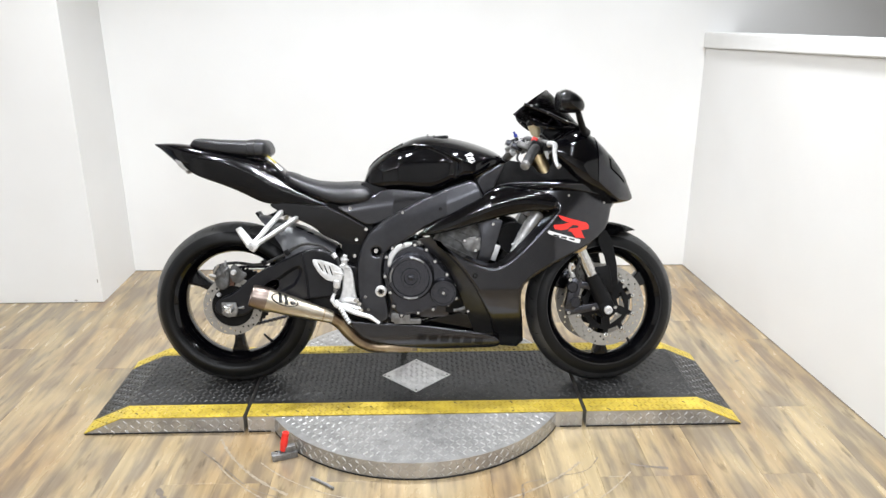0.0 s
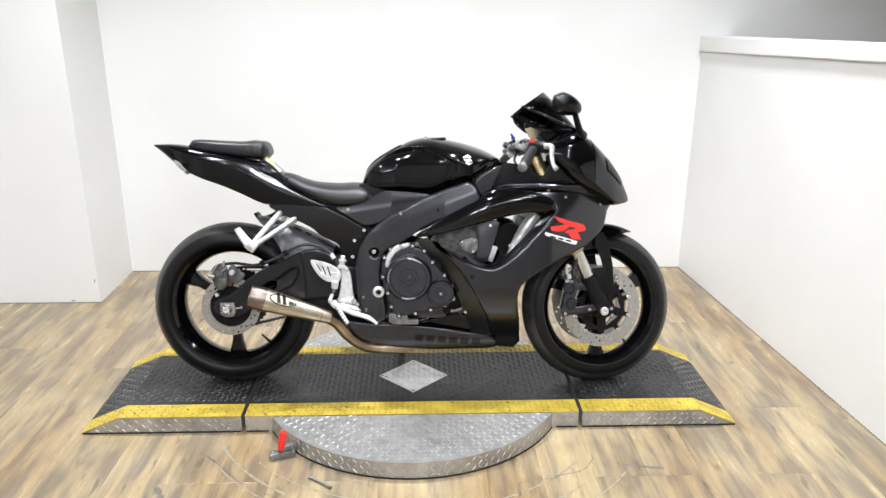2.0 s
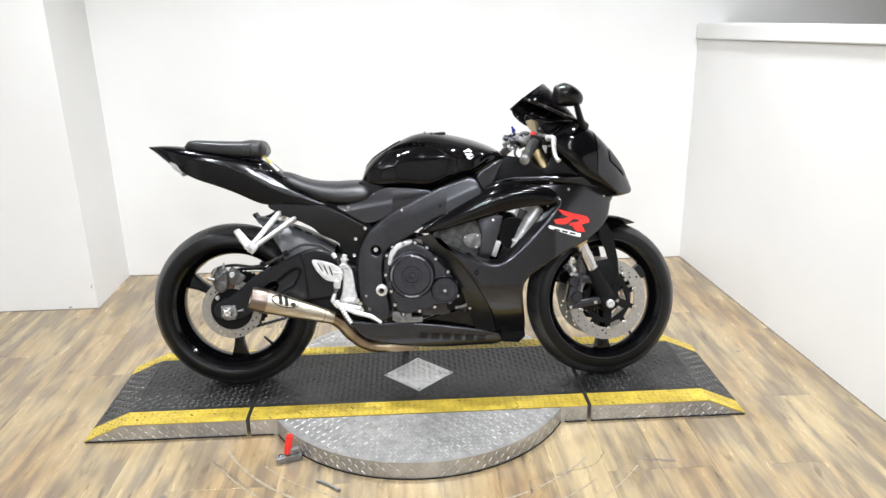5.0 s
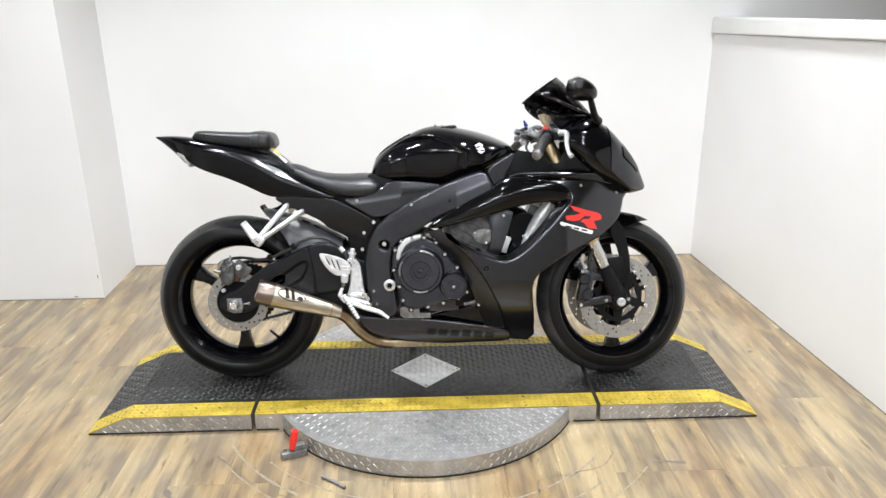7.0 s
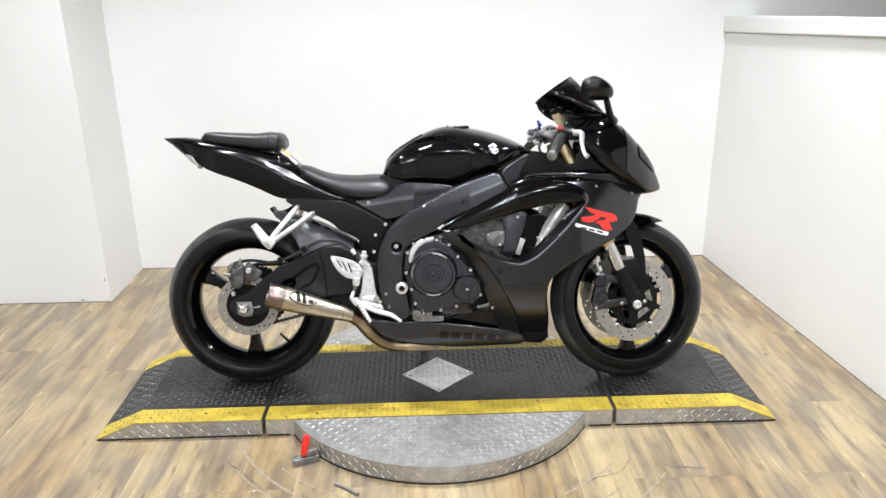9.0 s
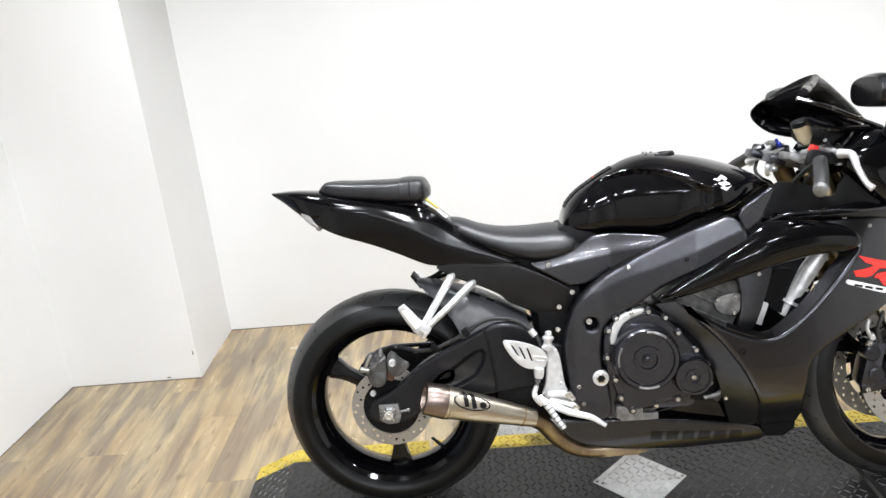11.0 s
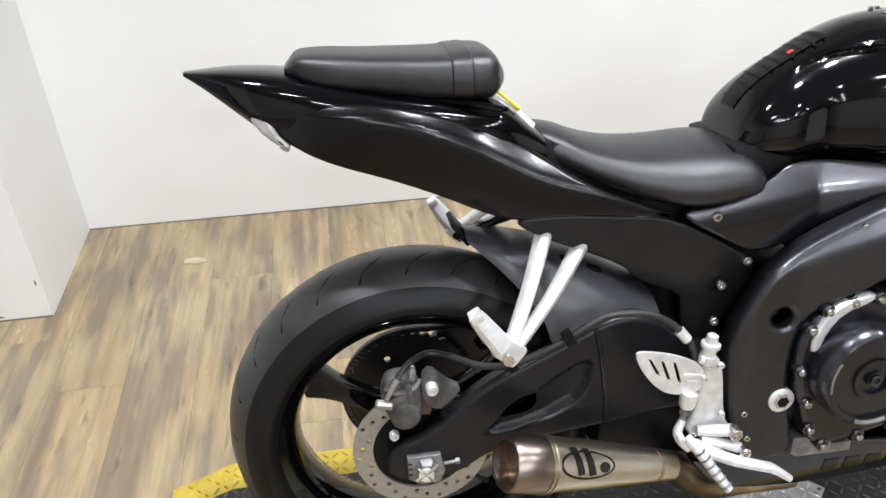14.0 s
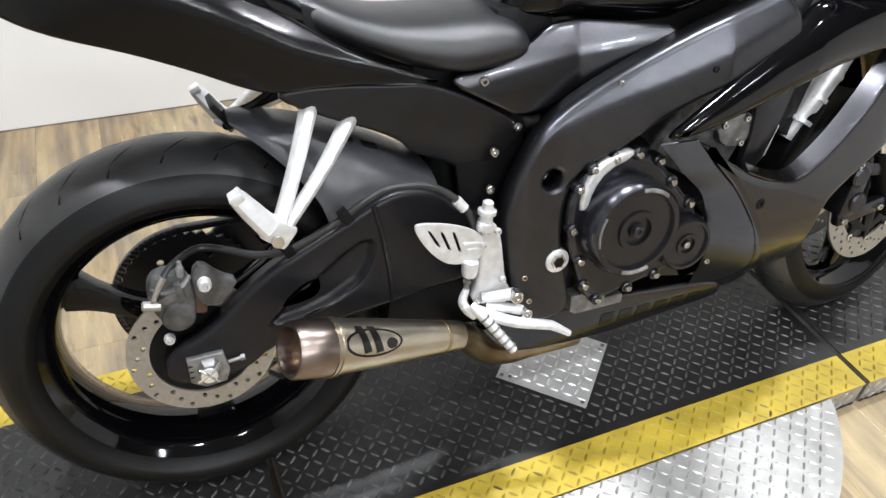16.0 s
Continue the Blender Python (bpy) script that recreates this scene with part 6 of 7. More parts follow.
for s in (-1, 1):
    bm = bmesh.new()
    tube(bm, [(-0.509, s * 0.092, 0.664), (-0.549, s * 0.165, 0.612), (-0.588, s * 0.222, 0.560)], [0.0165, 0.0135, 0.0125], 14, flat=0.7)
    tube(bm, [(-0.452, s * 0.092, 0.642), (-0.516, s * 0.165, 0.598), (-0.582, s * 0.222, 0.554)], [0.0165, 0.0130, 0.0120], 14, flat=0.7)
    box(bm, (-0.591, s * 0.224, 0.554), (0.040, 0.020, 0.034), Matrix.Rotation(radians(40), 4, "Y"), 0.006)
    hanger = part("pillion_hanger", bm, "silver", bike, "silver V-shaped passenger peg hanger")
    bm = bmesh.new()
    tube(bm, [(-0.600, s * 0.228, 0.562), (-0.620, s * 0.228, 0.590), (-0.635, s * 0.228, 0.612)], [0.017, 0.015, 0.012], 10, flat=0.8)
    box(bm, (-0.635, s * 0.228, 0.612), (0.018, 0.024, 0.012), Matrix.Rotation(radians(-30), 4, "Y"), 0.003)
    part("pillion_peg", bm, "silver", hanger, "silver passenger peg, folded up")
    for mx, mz in ((-0.506, 0.669), (-0.448, 0.648)):
        bm = bmesh.new()
        lathe(bm, [(-0.010, 0.017), (0.008, 0.017), (0.010, 0.014)], (mx, s * 0.088, mz), (0.3, -s * 0.5, 0.6), 14)
        part("hanger_mount", bm, "plastic", hanger)
    bm = bmesh.new()
    lathe(bm, [(-0.014, 0.008), (0.014, 0.008)], (-0.594, s * 0.226, 0.546), (0, 1, 0), 12)
    part("peg_pin", bm, "chrome", hanger)
for s in (-1, 1):
    part("inner_guard", plate([(-0.300, 0.62), (-0.18, 0.63), (-0.17, 0.38), (-0.235, 0.36), (-0.285, 0.47)], s * 0.085, s * 0.095, bevel=0.002), "plastic", bike)
    part("inner_fairing", plate([(0.09, 0.29), (0.25, 0.27), (0.28, 0.40), (0.26, 0.455), (0.17, 0.475), (0.08, 0.52), (0.06, 0.46)], s * 0.125, s * 0.132, bevel=0.002), "plastic", bike)
# tail light, hook and seat lever
bm = shell([(-0.912, 0.866), (-0.886, 0.866), (-0.876, 0.836), (-0.852, 0.809), (-0.874, 0.815), (-0.900, 0.838)], lambda x, z: 0.055 + 0.35 * (x + 0.916), 0.004, 0.006, 0.009, -1, soft=1)
part("side_reflector", bm, "clear", bike, "pale clear tail lens", smooth=60)
bm = shell([(-0.912, 0.866), (-0.886, 0.866), (-0.876, 0.836), (-0.852, 0.809), (-0.874, 0.815), (-0.900, 0.838)], lambda x, z: 0.055 + 0.35 * (x + 0.916), 0.004, 0.006, 0.009, 1, soft=1)
part("side_reflector", bm, "clear", bike, "pale clear tail lens", smooth=60)
bm = bmesh.new()
box(bm, (-0.866, -0.03, 0.806), (0.014, 0.04, 0.008), Matrix.Rotation(radians(35), 4, "Y"), 0.004)
part("plate_lamp", bm, "clear", bike, "small pale lamp under the tail")
bm = bmesh.new()
tube(bm, [(-0.575, -0.040, 0.862), (-0.545, -0.045, 0.838), (-0.515, -0.05, 0.812)], 0.006, 8, flat=0.6)
part("seat_bracket", bm, "silver", bike, "bright bracket between the seats")
bm = bmesh.new()
tube(bm, [(-0.570, -0.046, 0.868), (-0.535, -0.05, 0.838)], 0.003, 6)
part("warning_tag", bm, "yellow_cap", bike, "thin yellow tag between the seats")
bm = bmesh.new()
tube(bm, [(-0.66, -0.06, 0.862), (-0.60, -0.09, 0.857), (-0.575, -0.094, 0.852), (-0.562, -0.085, 0.848)], 0.0042, 8)
part("seat_base", bm, "gloss", bike, "glinting trim under the passenger seat")

# fairings
FAIR = [(0.279, 0.760), (0.329, 0.768), (0.451, 0.770), (0.551, 0.765), (0.657, 0.746), (0.758, 0.698), (0.712, 0.675), (0.703, 0.640), (0.690, 0.598), (0.636, 0.553), (0.556, 0.517), (0.472, 0.476), (0.402, 0.433), (0.364, 0.400), (0.358, 0.348), (0.375, 0.250), (0.392, 0.129), (0.275, 0.143), (0.270, 0.200), (0.245, 0.294), (0.205, 0.380), (0.170, 0.435), (0.135, 0.482), (0.085, 0.532), (0.037, 0.586), (0.100, 0.541), (0.155, 0.506), (0.210, 0.481), (0.259, 0.469), (0.302, 0.482), (0.372, 0.539), (0.441, 0.616), (0.488, 0.667), (0.494, 0.687), (0.472, 0.704), (0.393, 0.737), (0.330, 0.753)]
ARM = [(-0.019, 0.587), (0.039, 0.623), (0.088, 0.651), (0.147, 0.684), (0.206, 0.717), (0.257, 0.757), (0.305, 0.76), (0.396, 0.75), (0.465, 0.729), (0.495, 0.699), (0.467, 0.669), (0.397, 0.672), (0.296, 0.653), (0.197, 0.627), (0.098, 0.601), (0.03, 0.586)]
ARM_MID = [(-0.019, 0.585), (0.098, 0.623), (0.197, 0.663), (0.297, 0.697), (0.397, 0.706), (0.498, 0.691)]
BELLY = [(-0.284, 0.279), (-0.262, 0.263), (-0.200, 0.256), (-0.149, 0.251), (-0.028, 0.246), (0.140, 0.219), (0.268, 0.198), (0.300, 0.165), (0.290, 0.138), (0.180, 0.140), (0.055, 0.138), (-0.017, 0.144), (-0.131, 0.162), (-0.216, 0.190), (-0.252, 0.228)]
VPANEL = [(-0.058, 0.229), (0.015, 0.252), (0.099, 0.275), (0.183, 0.292), (0.225, 0.320), (0.256, 0.250), (0.270, 0.185), (0.140, 0.199)]


def fair_depth(x, z):
    """Leans in towards the tank, the belly and the nose."""
    nose = 0.15 * max(0.0, (x - 0.45) / 0.30) ** 2
    low = 3.2 * max(0.0, 0.40 - max(z, 0.188)) ** 2 + 0.6 * max(0.0, 0.188 - z)
    high = 1.30 * max(0.0, z - 0.57) ** 2 + 0.5 * max(0.0, z - 0.742)
    return 0.249 - 0.085 * (x - 0.04) - nose - low - high


def strip(outer, inner, s, thick=0.003):
    """A bent strip between two lines of (x, distance from the middle plane, z)."""
    bm = bmesh.new()
    a = [bm.verts.new((q[0], s * q[1], q[2])) for q in smooth_path(outer, 5)]
    b = [bm.verts.new((q[0], s * q[1], q[2])) for q in smooth_path(inner, 5)]
    for i in range(len(a) - 1):
        bm.faces.new((a[i], a[i + 1], b[i + 1], b[i]))
    bmesh.ops.recalc_face_normals(bm, faces=bm.faces)
    bmesh.ops.solidify(bm, geom=bm.faces[:], thickness=thick)
    return bm


OPENING = [(0.155, 0.506), (0.210, 0.481), (0.259, 0.469), (0.302, 0.482), (0.372, 0.539), (0.441, 0.616), (0.488, 0.667), (0.493, 0.685)]
OPENING_IN = [(0.165, 0.512), (0.215, 0.490), (0.256, 0.482), (0.290, 0.496), (0.356, 0.551), (0.424, 0.626), (0.468, 0.672), (0.474, 0.684)]
REAR_EDGE = [(0.037, 0.586), (0.085, 0.532), (0.135, 0.482), (0.170, 0.435), (0.205, 0.380), (0.245, 0.294), (0.268, 0.205)]
LIP_IN = [(-0.006, 0.214, 0.574), (0.050, 0.205, 0.516), (0.098, 0.200, 0.470), (0.122, 0.194, 0.420), (0.148, 0.182, 0.360), (0.170, 0.150, 0.290), (0.200, 0.095, 0.205)]


for s in (-1, 1):
    fp = part("side_fairing", shell(FAIR, fair_depth, 0.004, 0.013, 0.0085, s, soft=1), "satin", bike, "dark charcoal side fairing", smooth=70)
    part("fairing_arm", shell(ARM, lambda x, z: 0.243 - 0.075 * max(0.0, x - 0.25) - 7.0 * (z - curve_at(ARM_MID, x)) ** 2, 0.004, 0.014, 0.007, s), "gloss", bike, "gloss black upper fairing arm", smooth=70)
    part("belly_pan", shell(BELLY, lambda x, z: 0.120 - 0.09 * x - 5 * max(0.0, 0.200 - z) ** 2, 0.004, 0.010, 0.0095, s), "satin", bike, "dark charcoal belly pan", smooth=70)
    part("inner_panel", shell(VPANEL, lambda x, z: 0.084 + 0.10 * max(0.0, z - 0.21), 0.004, 0.010, 0.010, s), "gloss", bike, smooth=70)
    part("fairing_lip", strip([(x, fair_depth(x, z) - 0.006, z) for x, z in REAR_EDGE], LIP_IN, s), "frame", fp, "black inner fairing lip", smooth=60)
    part("opening_bevel", strip([(x, fair_depth(x, z) - 0.005, z) for x, z in OPENING], [(x, fair_depth(x, z) - 0.026, z) for x, z in OPENING_IN], s), "satin", fp, smooth=60)
    bolt(fp, 0.194, s * (fair_depth(0.194, 0.444) - 0.004), 0.444, 0.010, -s * 0.006, "groove")
    for bx, bz in ((0.266, 0.744), (0.47, 0.747), (0.533, 0.722), (0.676, 0.690)):
        bolt(fp, bx, s * (fair_depth(bx, bz) - 0.003), bz, 0.0055, -s * 0.005)
    # decal shapes follow the panel

    def decal(name, outline, mat, lift, label, soft=0):
        part(name, shell(outline, lambda x, z: fair_depth(x, z) + lift, 0.0005, 0.0004, 0.012, s, soft=soft), mat, fp, label, smooth=70)
    decal("red_mark", [(0.488, 0.656), (0.540, 0.640), (0.599, 0.624), (0.610, 0.612), (0.609, 0.600), (0.578, 0.597), (0.593, 0.568), (0.556, 0.573), (0.540, 0.594), (0.527, 0.597), (0.536, 0.606), (0.566, 0.607), (0.568, 0.614), (0.545, 0.618), (0.522, 0.603), (0.503, 0.601), (0.478, 0.606), (0.473, 0.620), (0.508, 0.622), (0.530, 0.627), (0.506, 0.637)], "red", 0.0012, "plain red angular decal shape")
    decal("white_mark", [(0.457, 0.601), (0.520, 0.582), (0.577, 0.563), (0.573, 0.551), (0.551, 0.556), (0.457, 0.589), (0.452, 0.595)], "white", 0.0010, "plain white decal bar")
    for x in (0.474, 0.502, 0.532):
        decal("dark_mark", [(x, 0.5905 - 0.27 * (x - 0.466)), (x + 0.022, 0.5905 - 0.27 * (x - 0.444)), (x + 0.020, 0.5855 - 0.27 * (x - 0.444)), (x - 0.001, 0.5855 - 0.27 * (x - 0.466))], "dark", 0.0016, "")

for k in range(6):
    x = -0.012 + 0.043 * k
    bm = shell([(x, 0.204 - 0.10 * x), (x + 0.030, 0.201 - 0.10 * x), (x + 0.026, 0.177 - 0.10 * x), (x - 0.004, 0.180 - 0.10 * x)], lambda a, b: 0.1209 - 0.09 * a - 5 * max(0.0, 0.200 - b) ** 2, 0.0005, 0.0004, 0.012, -1, soft=0)
    part("dark_lettering_bar", bm, "semi", bike, "plain dark decal bar")

for s in (-1, 1):
    part("head_plate", shell([(0.200, 0.784), (0.246, 0.812), (0.304, 0.844), (0.286, 0.804), (0.270, 0.774), (0.257, 0.741), (0.229, 0.723), (0.212, 0.752)], lambda x, z: 0.206 - 0.25 * max(0.0, x - 0.20), 0.006, 0.006, 0.009, s, soft=1), "frame", bike, "satin black steering head plate", smooth=60)
    part("cockpit_panel", plate([(0.235, 0.750), (0.262, 0.800), (0.315, 0.848), (0.350, 0.842), (0.405, 0.832), (0.428, 0.800), (0.462, 0.800), (0.470, 0.835), (0.52, 0.88), (0.57, 0.80), (0.57, 0.755)], s * 0.137, s * 0.143, bevel=0.002, soft=1), "plastic", bike)
    part("fairing_wing", shell([(0.262, 0.752), (0.40, 0.773), (0.50, 0.780), (0.56, 0.783), (0.612, 0.800), (0.640, 0.778), (0.70, 0.748), (0.788, 0.708), (0.790, 0.690), (0.74, 0.699), (0.62, 0.729), (0.50, 0.748), (0.38, 0.753)],
         lambda x, z: fair_depth(x, min(z, 0.735)) + 0.007 - 1.2 * max(0.0, z - 0.762) - 0.03 * max(0.0, (0.40 - x) / 0.14), 0.004, 0.009, 0.0085, s, soft=1), "gloss", bike, "gloss black fairing wing", smooth=70)
    # raised edges of the wing and of the air opening
    bm = bmesh.new()
    tube(bm, [(x, s * (fair_depth(x, 0.735) + 0.002 - 1.2 * max(0.0, z - 0.762)), z) for x, z in ((0.257, 0.743), (0.283, 0.758), (0.33, 0.767), (0.426, 0.767), (0.516, 0.762), (0.595, 0.761), (0.645, 0.760))], [0.003, 0.0045, 0.005, 0.005, 0.005, 0.0045, 0.003], 10)
    part("wing_edge", bm, "satin", bike)
    bm = bmesh.new()
    tube(bm, [(x, s * (fair_depth(x, z) + 0.001), z) for x, z in ((0.305, 0.752), (0.345, 0.744), (0.395, 0.730), (0.445, 0.710), (0.480, 0.690), (0.492, 0.676))], [0.003, 0.0045, 0.005, 0.005, 0.005, 0.003], 10)
    part("opening_edge", bm, "satin", bike)
# upper cowl and screen
COWL_T = [(0.48, 0.940), (0.53, 0.972), (0.580, 0.975), (0.620, 0.948), (0.660, 0.912), (0.702, 0.868), (0.742, 0.820), (0.774, 0.764), (0.794, 0.720), (0.800, 0.704)]
COWL_B = [(0.48, 0.850), (0.53, 0.790), (0.58, 0.745), (0.65, 0.715), (0.72, 0.682), (0.78, 0.688), (0.800, 0.697)]
COWL_W = [(0.48, 0.165), (0.55, 0.172), (0.61, 0.165), (0.67, 0.142), (0.72, 0.108), (0.76, 0.065), (0.788, 0.030), (0.800, 0.010)]
bm = bmesh.new()
body(bm, COWL_T, COWL_B, COWL_W, 44, 48, low=0.7, ex=0.75)
cowl = part("nose_cowl", bm, "gloss", bike, "gloss black nose cowl", smooth=60)
for s in (-1, 1):
    bm = bmesh.new()
    grid = []
    for i in range(13):
        x = 0.640 + 0.156 * i / 12
        row = []
        for j in range(13):
            a = radians(-34 + (100 - 20 * i / 12) * j / 12 + 24 * (1 - i / 12) ** 2)
            q = body_point(COWL_T, COWL_B, COWL_W, x, a, 0.7, 0.75)
            row.append(bm.verts.new((q.x + 0.002, s * (abs(q.y) + 0.002), q.z + 0.001)))
        grid.append(row)
    for r0, r1 in zip(grid, grid[1:]):
        for j in range(12):
            bm.faces.new((r0[j], r1[j], r1[j + 1], r0[j + 1]))
    part("nose_panel", bm, "satin", cowl, "charcoal nose panel", smooth=60)
    bm = bmesh.new()
    grid = []
    for i in range(7):
        x = 0.690 + 0.070 * i / 6
        row = []
        for j in range(5):
            a = radians(22 + (34 - 2.5 * i) * j / 4)
            p = body_point(COWL_T, COWL_B, COWL_W, x, a, 0.7, 0.75)
            row.append(bm.verts.new((p.x + 0.004, s * (abs(p.y) + 0.005), p.z + 0.003)))
        grid.append(row)
    for i in range(6):
        for j in range(4):
            bm.faces.new((grid[i][j], grid[i + 1][j], grid[i + 1][j + 1], grid[i][j + 1]))
    part("headlight", bm, "dark", cowl, "dark headlight lens", smooth=60)
bm = bmesh.new()
SC = [(0.620, 0.945, 0.030, 0.945, 0.0), (0.585, 0.982, 0.080, 0.955, 0.01), (0.550, 1.022, 0.112, 0.962, 0.02), (0.520, 1.056, 0.130, 0.966, 0.04), (0.490, 1.088, 0.140, 0.990, 0.070), (0.470, 1.106, 0.144, 1.020, 0.110)]
grid = []
for x, z, w, zs, back in SC:
    row = []
    for j in range(25):
        a = math.pi * j / 24
        lift = math.sin(a)
        row.append(bm.verts.new((x - back * (1 - lift), -w * math.cos(a), zs + (z - zs) * lift ** 0.9)))
    grid.append(row)
for i in range(len(SC) - 1):
    for j in range(24):
        bm.faces.new((grid[i][j], grid[i + 1][j], grid[i + 1][j + 1], grid[i][j + 1]))
bmesh.ops.solidify(bm, geom=bm.faces[:], thickness=0.003)
part("windscreen", bm, "screen", bike, "dark smoked bubble windscreen", smooth=70)
for s in (-1, 1):
    bm = bmesh.new()
    tube(bm, [(0.392, s * 0.143, 0.990), (0.42, s * 0.146, 0.975), (0.47, s * 0.140, 0.964), (0.57, s * 0.10, 0.958)], 0.008, 8)
    part("screen_trim", bm, "gloss", bike)
part("inner_cowl", plate([(0.380, 1.034), (0.376, 1.006), (0.402, 0.977), (0.434, 0.955), (0.488, 0.940), (0.588, 0.922), (0.628, 0.942), (0.578, 0.982), (0.498, 1.032), (0.438, 1.067)], 0.196, 0.204, bevel=0.003, soft=1), "gloss", bike, "black inner cowl behind the screen")
bm = bmesh.new()
tube(bm, [(0.372, -0.138, 1.046), (0.44, -0.146, 1.020), (0.52, -0.136, 0.985), (0.60, -0.09, 0.958)], 0.006, 8)
part("screen_edge", bm, "gloss", bike)
for x, y, z in ((0.398, -0.148, 1.040), (0.455, -0.152, 1.016), (0.525, -0.141, 0.986)):
    bolt(bike, x, y + 0.006, z, 0.005, 0.006, "chrome", "screen_screw")
bm = bmesh.new()
box(bm, (0.50, 0, 0.945), (0.10, 0.20, 0.07), Matrix.Rotation(radians(35), 4, "Y"), 0.02)
part("instrument_cluster", bm, "plastic", bike, "black instrument cluster")

for s in (-1, 1):
    bm = bmesh.new()
    body(bm, [(0.462, 1.088), (0.485, 1.095), (0.520, 1.080), (0.545, 1.058), (0.552, 1.042)], [(0.462, 1.022), (0.49, 1.018), (0.52, 1.017), (0.545, 1.024), (0.552, 1.038)],
         [(0.462, 0.072), (0.485, 0.078), (0.52, 0.066), (0.545, 0.035), (0.552, 0.01)], 16, 28, ex=0.75)
    bmesh.ops.translate(bm, vec=(0.010, s * 0.270, -0.008), verts=bm.verts)
    mir = part("mirror", bm, "semi", bike, "black mirror shell", smooth=60)
    bm = bmesh.new()
    tube(bm, [(0.600, s * 0.120, 0.945), (0.575, s * 0.180, 0.962), (0.545, s * 0.250, 1.014)], [0.016, 0.012, 0.010], 12)
    part("mirror_stalk", bm, "plastic", mir)

# forks, handlebars and front brake
FA, FB = Vector((0.690, 0, 0.305)), Vector((0.422, 0, 0.870))
fd = (FB - FA).normalized()
for s in (-1, 1):
    o = Vector((0, s * 0.103, 0))
    bm = bmesh.new()
    tube(bm, [FA + o + fd * 0.02, FA + o + fd * 0.13], [0.032, 0.029], 20)
    box(bm, FA + o + Vector((0.004, 0, -0.005)), (0.055, 0.05, 0.06), Matrix.Rotation(radians(-24), 4, "Y"), 0.010)
    box(bm, FA + o + fd * 0.11 + Vector((0.035, 0, 0.0)), (0.06, 0.018, 0.10), Matrix.Rotation(radians(-10), 4, "Y"), 0.006)
    leg = part("fork_leg", bm, "plastic", bike, "front fork leg with black foot")
    bm = bmesh.new()
    tube(bm, [FA + o + fd * 0.12, FA + o + fd * 0.27], 0.0235, 20)
    part("fork_slider", bm, "chrome", leg, "bright fork slider")
    bm = bmesh.new()
    lathe(bm, [(0.232, 0.027), (0.240, 0.031), (0.285, 0.031), (0.29, 0.028), (0.62, 0.027), (0.625, 0.022)], FA + o, fd, 24)
    part("fork_tube", bm, "gold", leg, "gold anodised fork tube")
    bolt(leg, FRONT[0] + 0.004, s * 0.128, FRONT[1] + 0.002, 0.016, -s * 0.012, "silver", "axle_bolt", "bright axle bolt")
    for dx, dz in ((0.030, 0.012), (0.034, -0.014), (0.06, 0.09), (0.045, 0.13)):
        bolt(leg, FRONT[0] + dx, s * 0.128, FRONT[1] + dz, 0.007, -s * 0.006)
    bm = bmesh.new()
    box(bm, (0.566, s * 0.092, 0.350), (0.046, 0.062, 0.125), Matrix.Rotation(radians(12), 4, "Y"), 0.014)
    box(bm, (0.600, s * 0.110, 0.295), (0.13, 0.020, 0.030), Matrix.Rotation(radians(-10), 4, "Y"), 0.006)
    box(bm, (0.608, s * 0.105, 0.385), (0.07, 0.022, 0.028), Matrix.Rotation(radians(8), 4, "Y"), 0.006)
    cal = part("front_caliper", bm, "engine", bike, "black radial brake caliper")
    for k in range(2):
        bm = bmesh.new()
        lathe(bm, [(0, 0.021), (s * 0.036, 0.021), (s * 0.040, 0.017)], (0.560 + 0.012 * k, s * 0.090, 0.380 - 0.058 * k), (0, 1, 0), 16)
        part("caliper_piston", bm, "engine", cal)
    bm = bmesh.new()
    tube(bm, [(0.588, s * 0.115, 0.400), (0.575, s * 0.120, 0.440), (0.590, s * 0.118, 0.50), (0.56, s * 0.11, 0.56)], 0.0055, 8)
    part("front_brake_hose", bm, "hose", cal)
    for bx, bz in ((0.552, 0.408), (0.548, 0.284), (0.640, 0.300)):
        bolt(cal, bx, s * 0.120, bz, 0.008, -s * 0.008)
    bm = bmesh.new()
    tube(bm, [(0.565, s * 0.118, 0.415), (0.550, s * 0.118, 0.445), (0.555, s * 0.118, 0.470)], 0.005, 8)
    lathe(bm, [(-0.008, 0.008), (0.008, 0.008)], (0.561, s * 0.118, 0.425), (-0.4, 0, 1), 8)
    part("bleed_nipple", bm, "silver", cal)
    bm = bmesh.new()
    tube(bm, [(0.440, s * 0.10, 0.870), (0.425, s * 0.18, 0.888), (0.400, s * 0.240, 0.898)], 0.012, 12)
    clip = part("handlebar", bm, "plastic", bike, "clip-on handlebar")
    bm = bmesh.new()
    tube(bm, [(0.402, s * 0.235, 0.900), (0.372, s * 0.310, 0.868), (0.356, s * 0.345, 0.848)], [0.0175, 0.0175, 0.0165], 16)
    part("grip", bm, "hose", clip, "black rubber grip")
    bm = bmesh.new()
    lathe(bm, [(0, 0.017), (0.014, 0.016), (0.018, 0.010)], (0.355, s * 0.346, 0.847), (-0.4, s * 0.8, -0.45), 14)
    part("bar_end", bm, "cast", clip)
    bm = bmesh.new()
    tube(bm, [(0.455, s * 0.205, 0.905), (0.470, s * 0.235, 0.902), (0.464, s * 0.275, 0.874), (0.464, s * 0.315, 0.842), (0.472, s * 0.330, 0.828)], [0.012, 0.010, 0.0075, 0.0065, 0.0085], 10)
    part("lever", bm, "silver", clip, "silver hand lever")
    bm = bmesh.new()
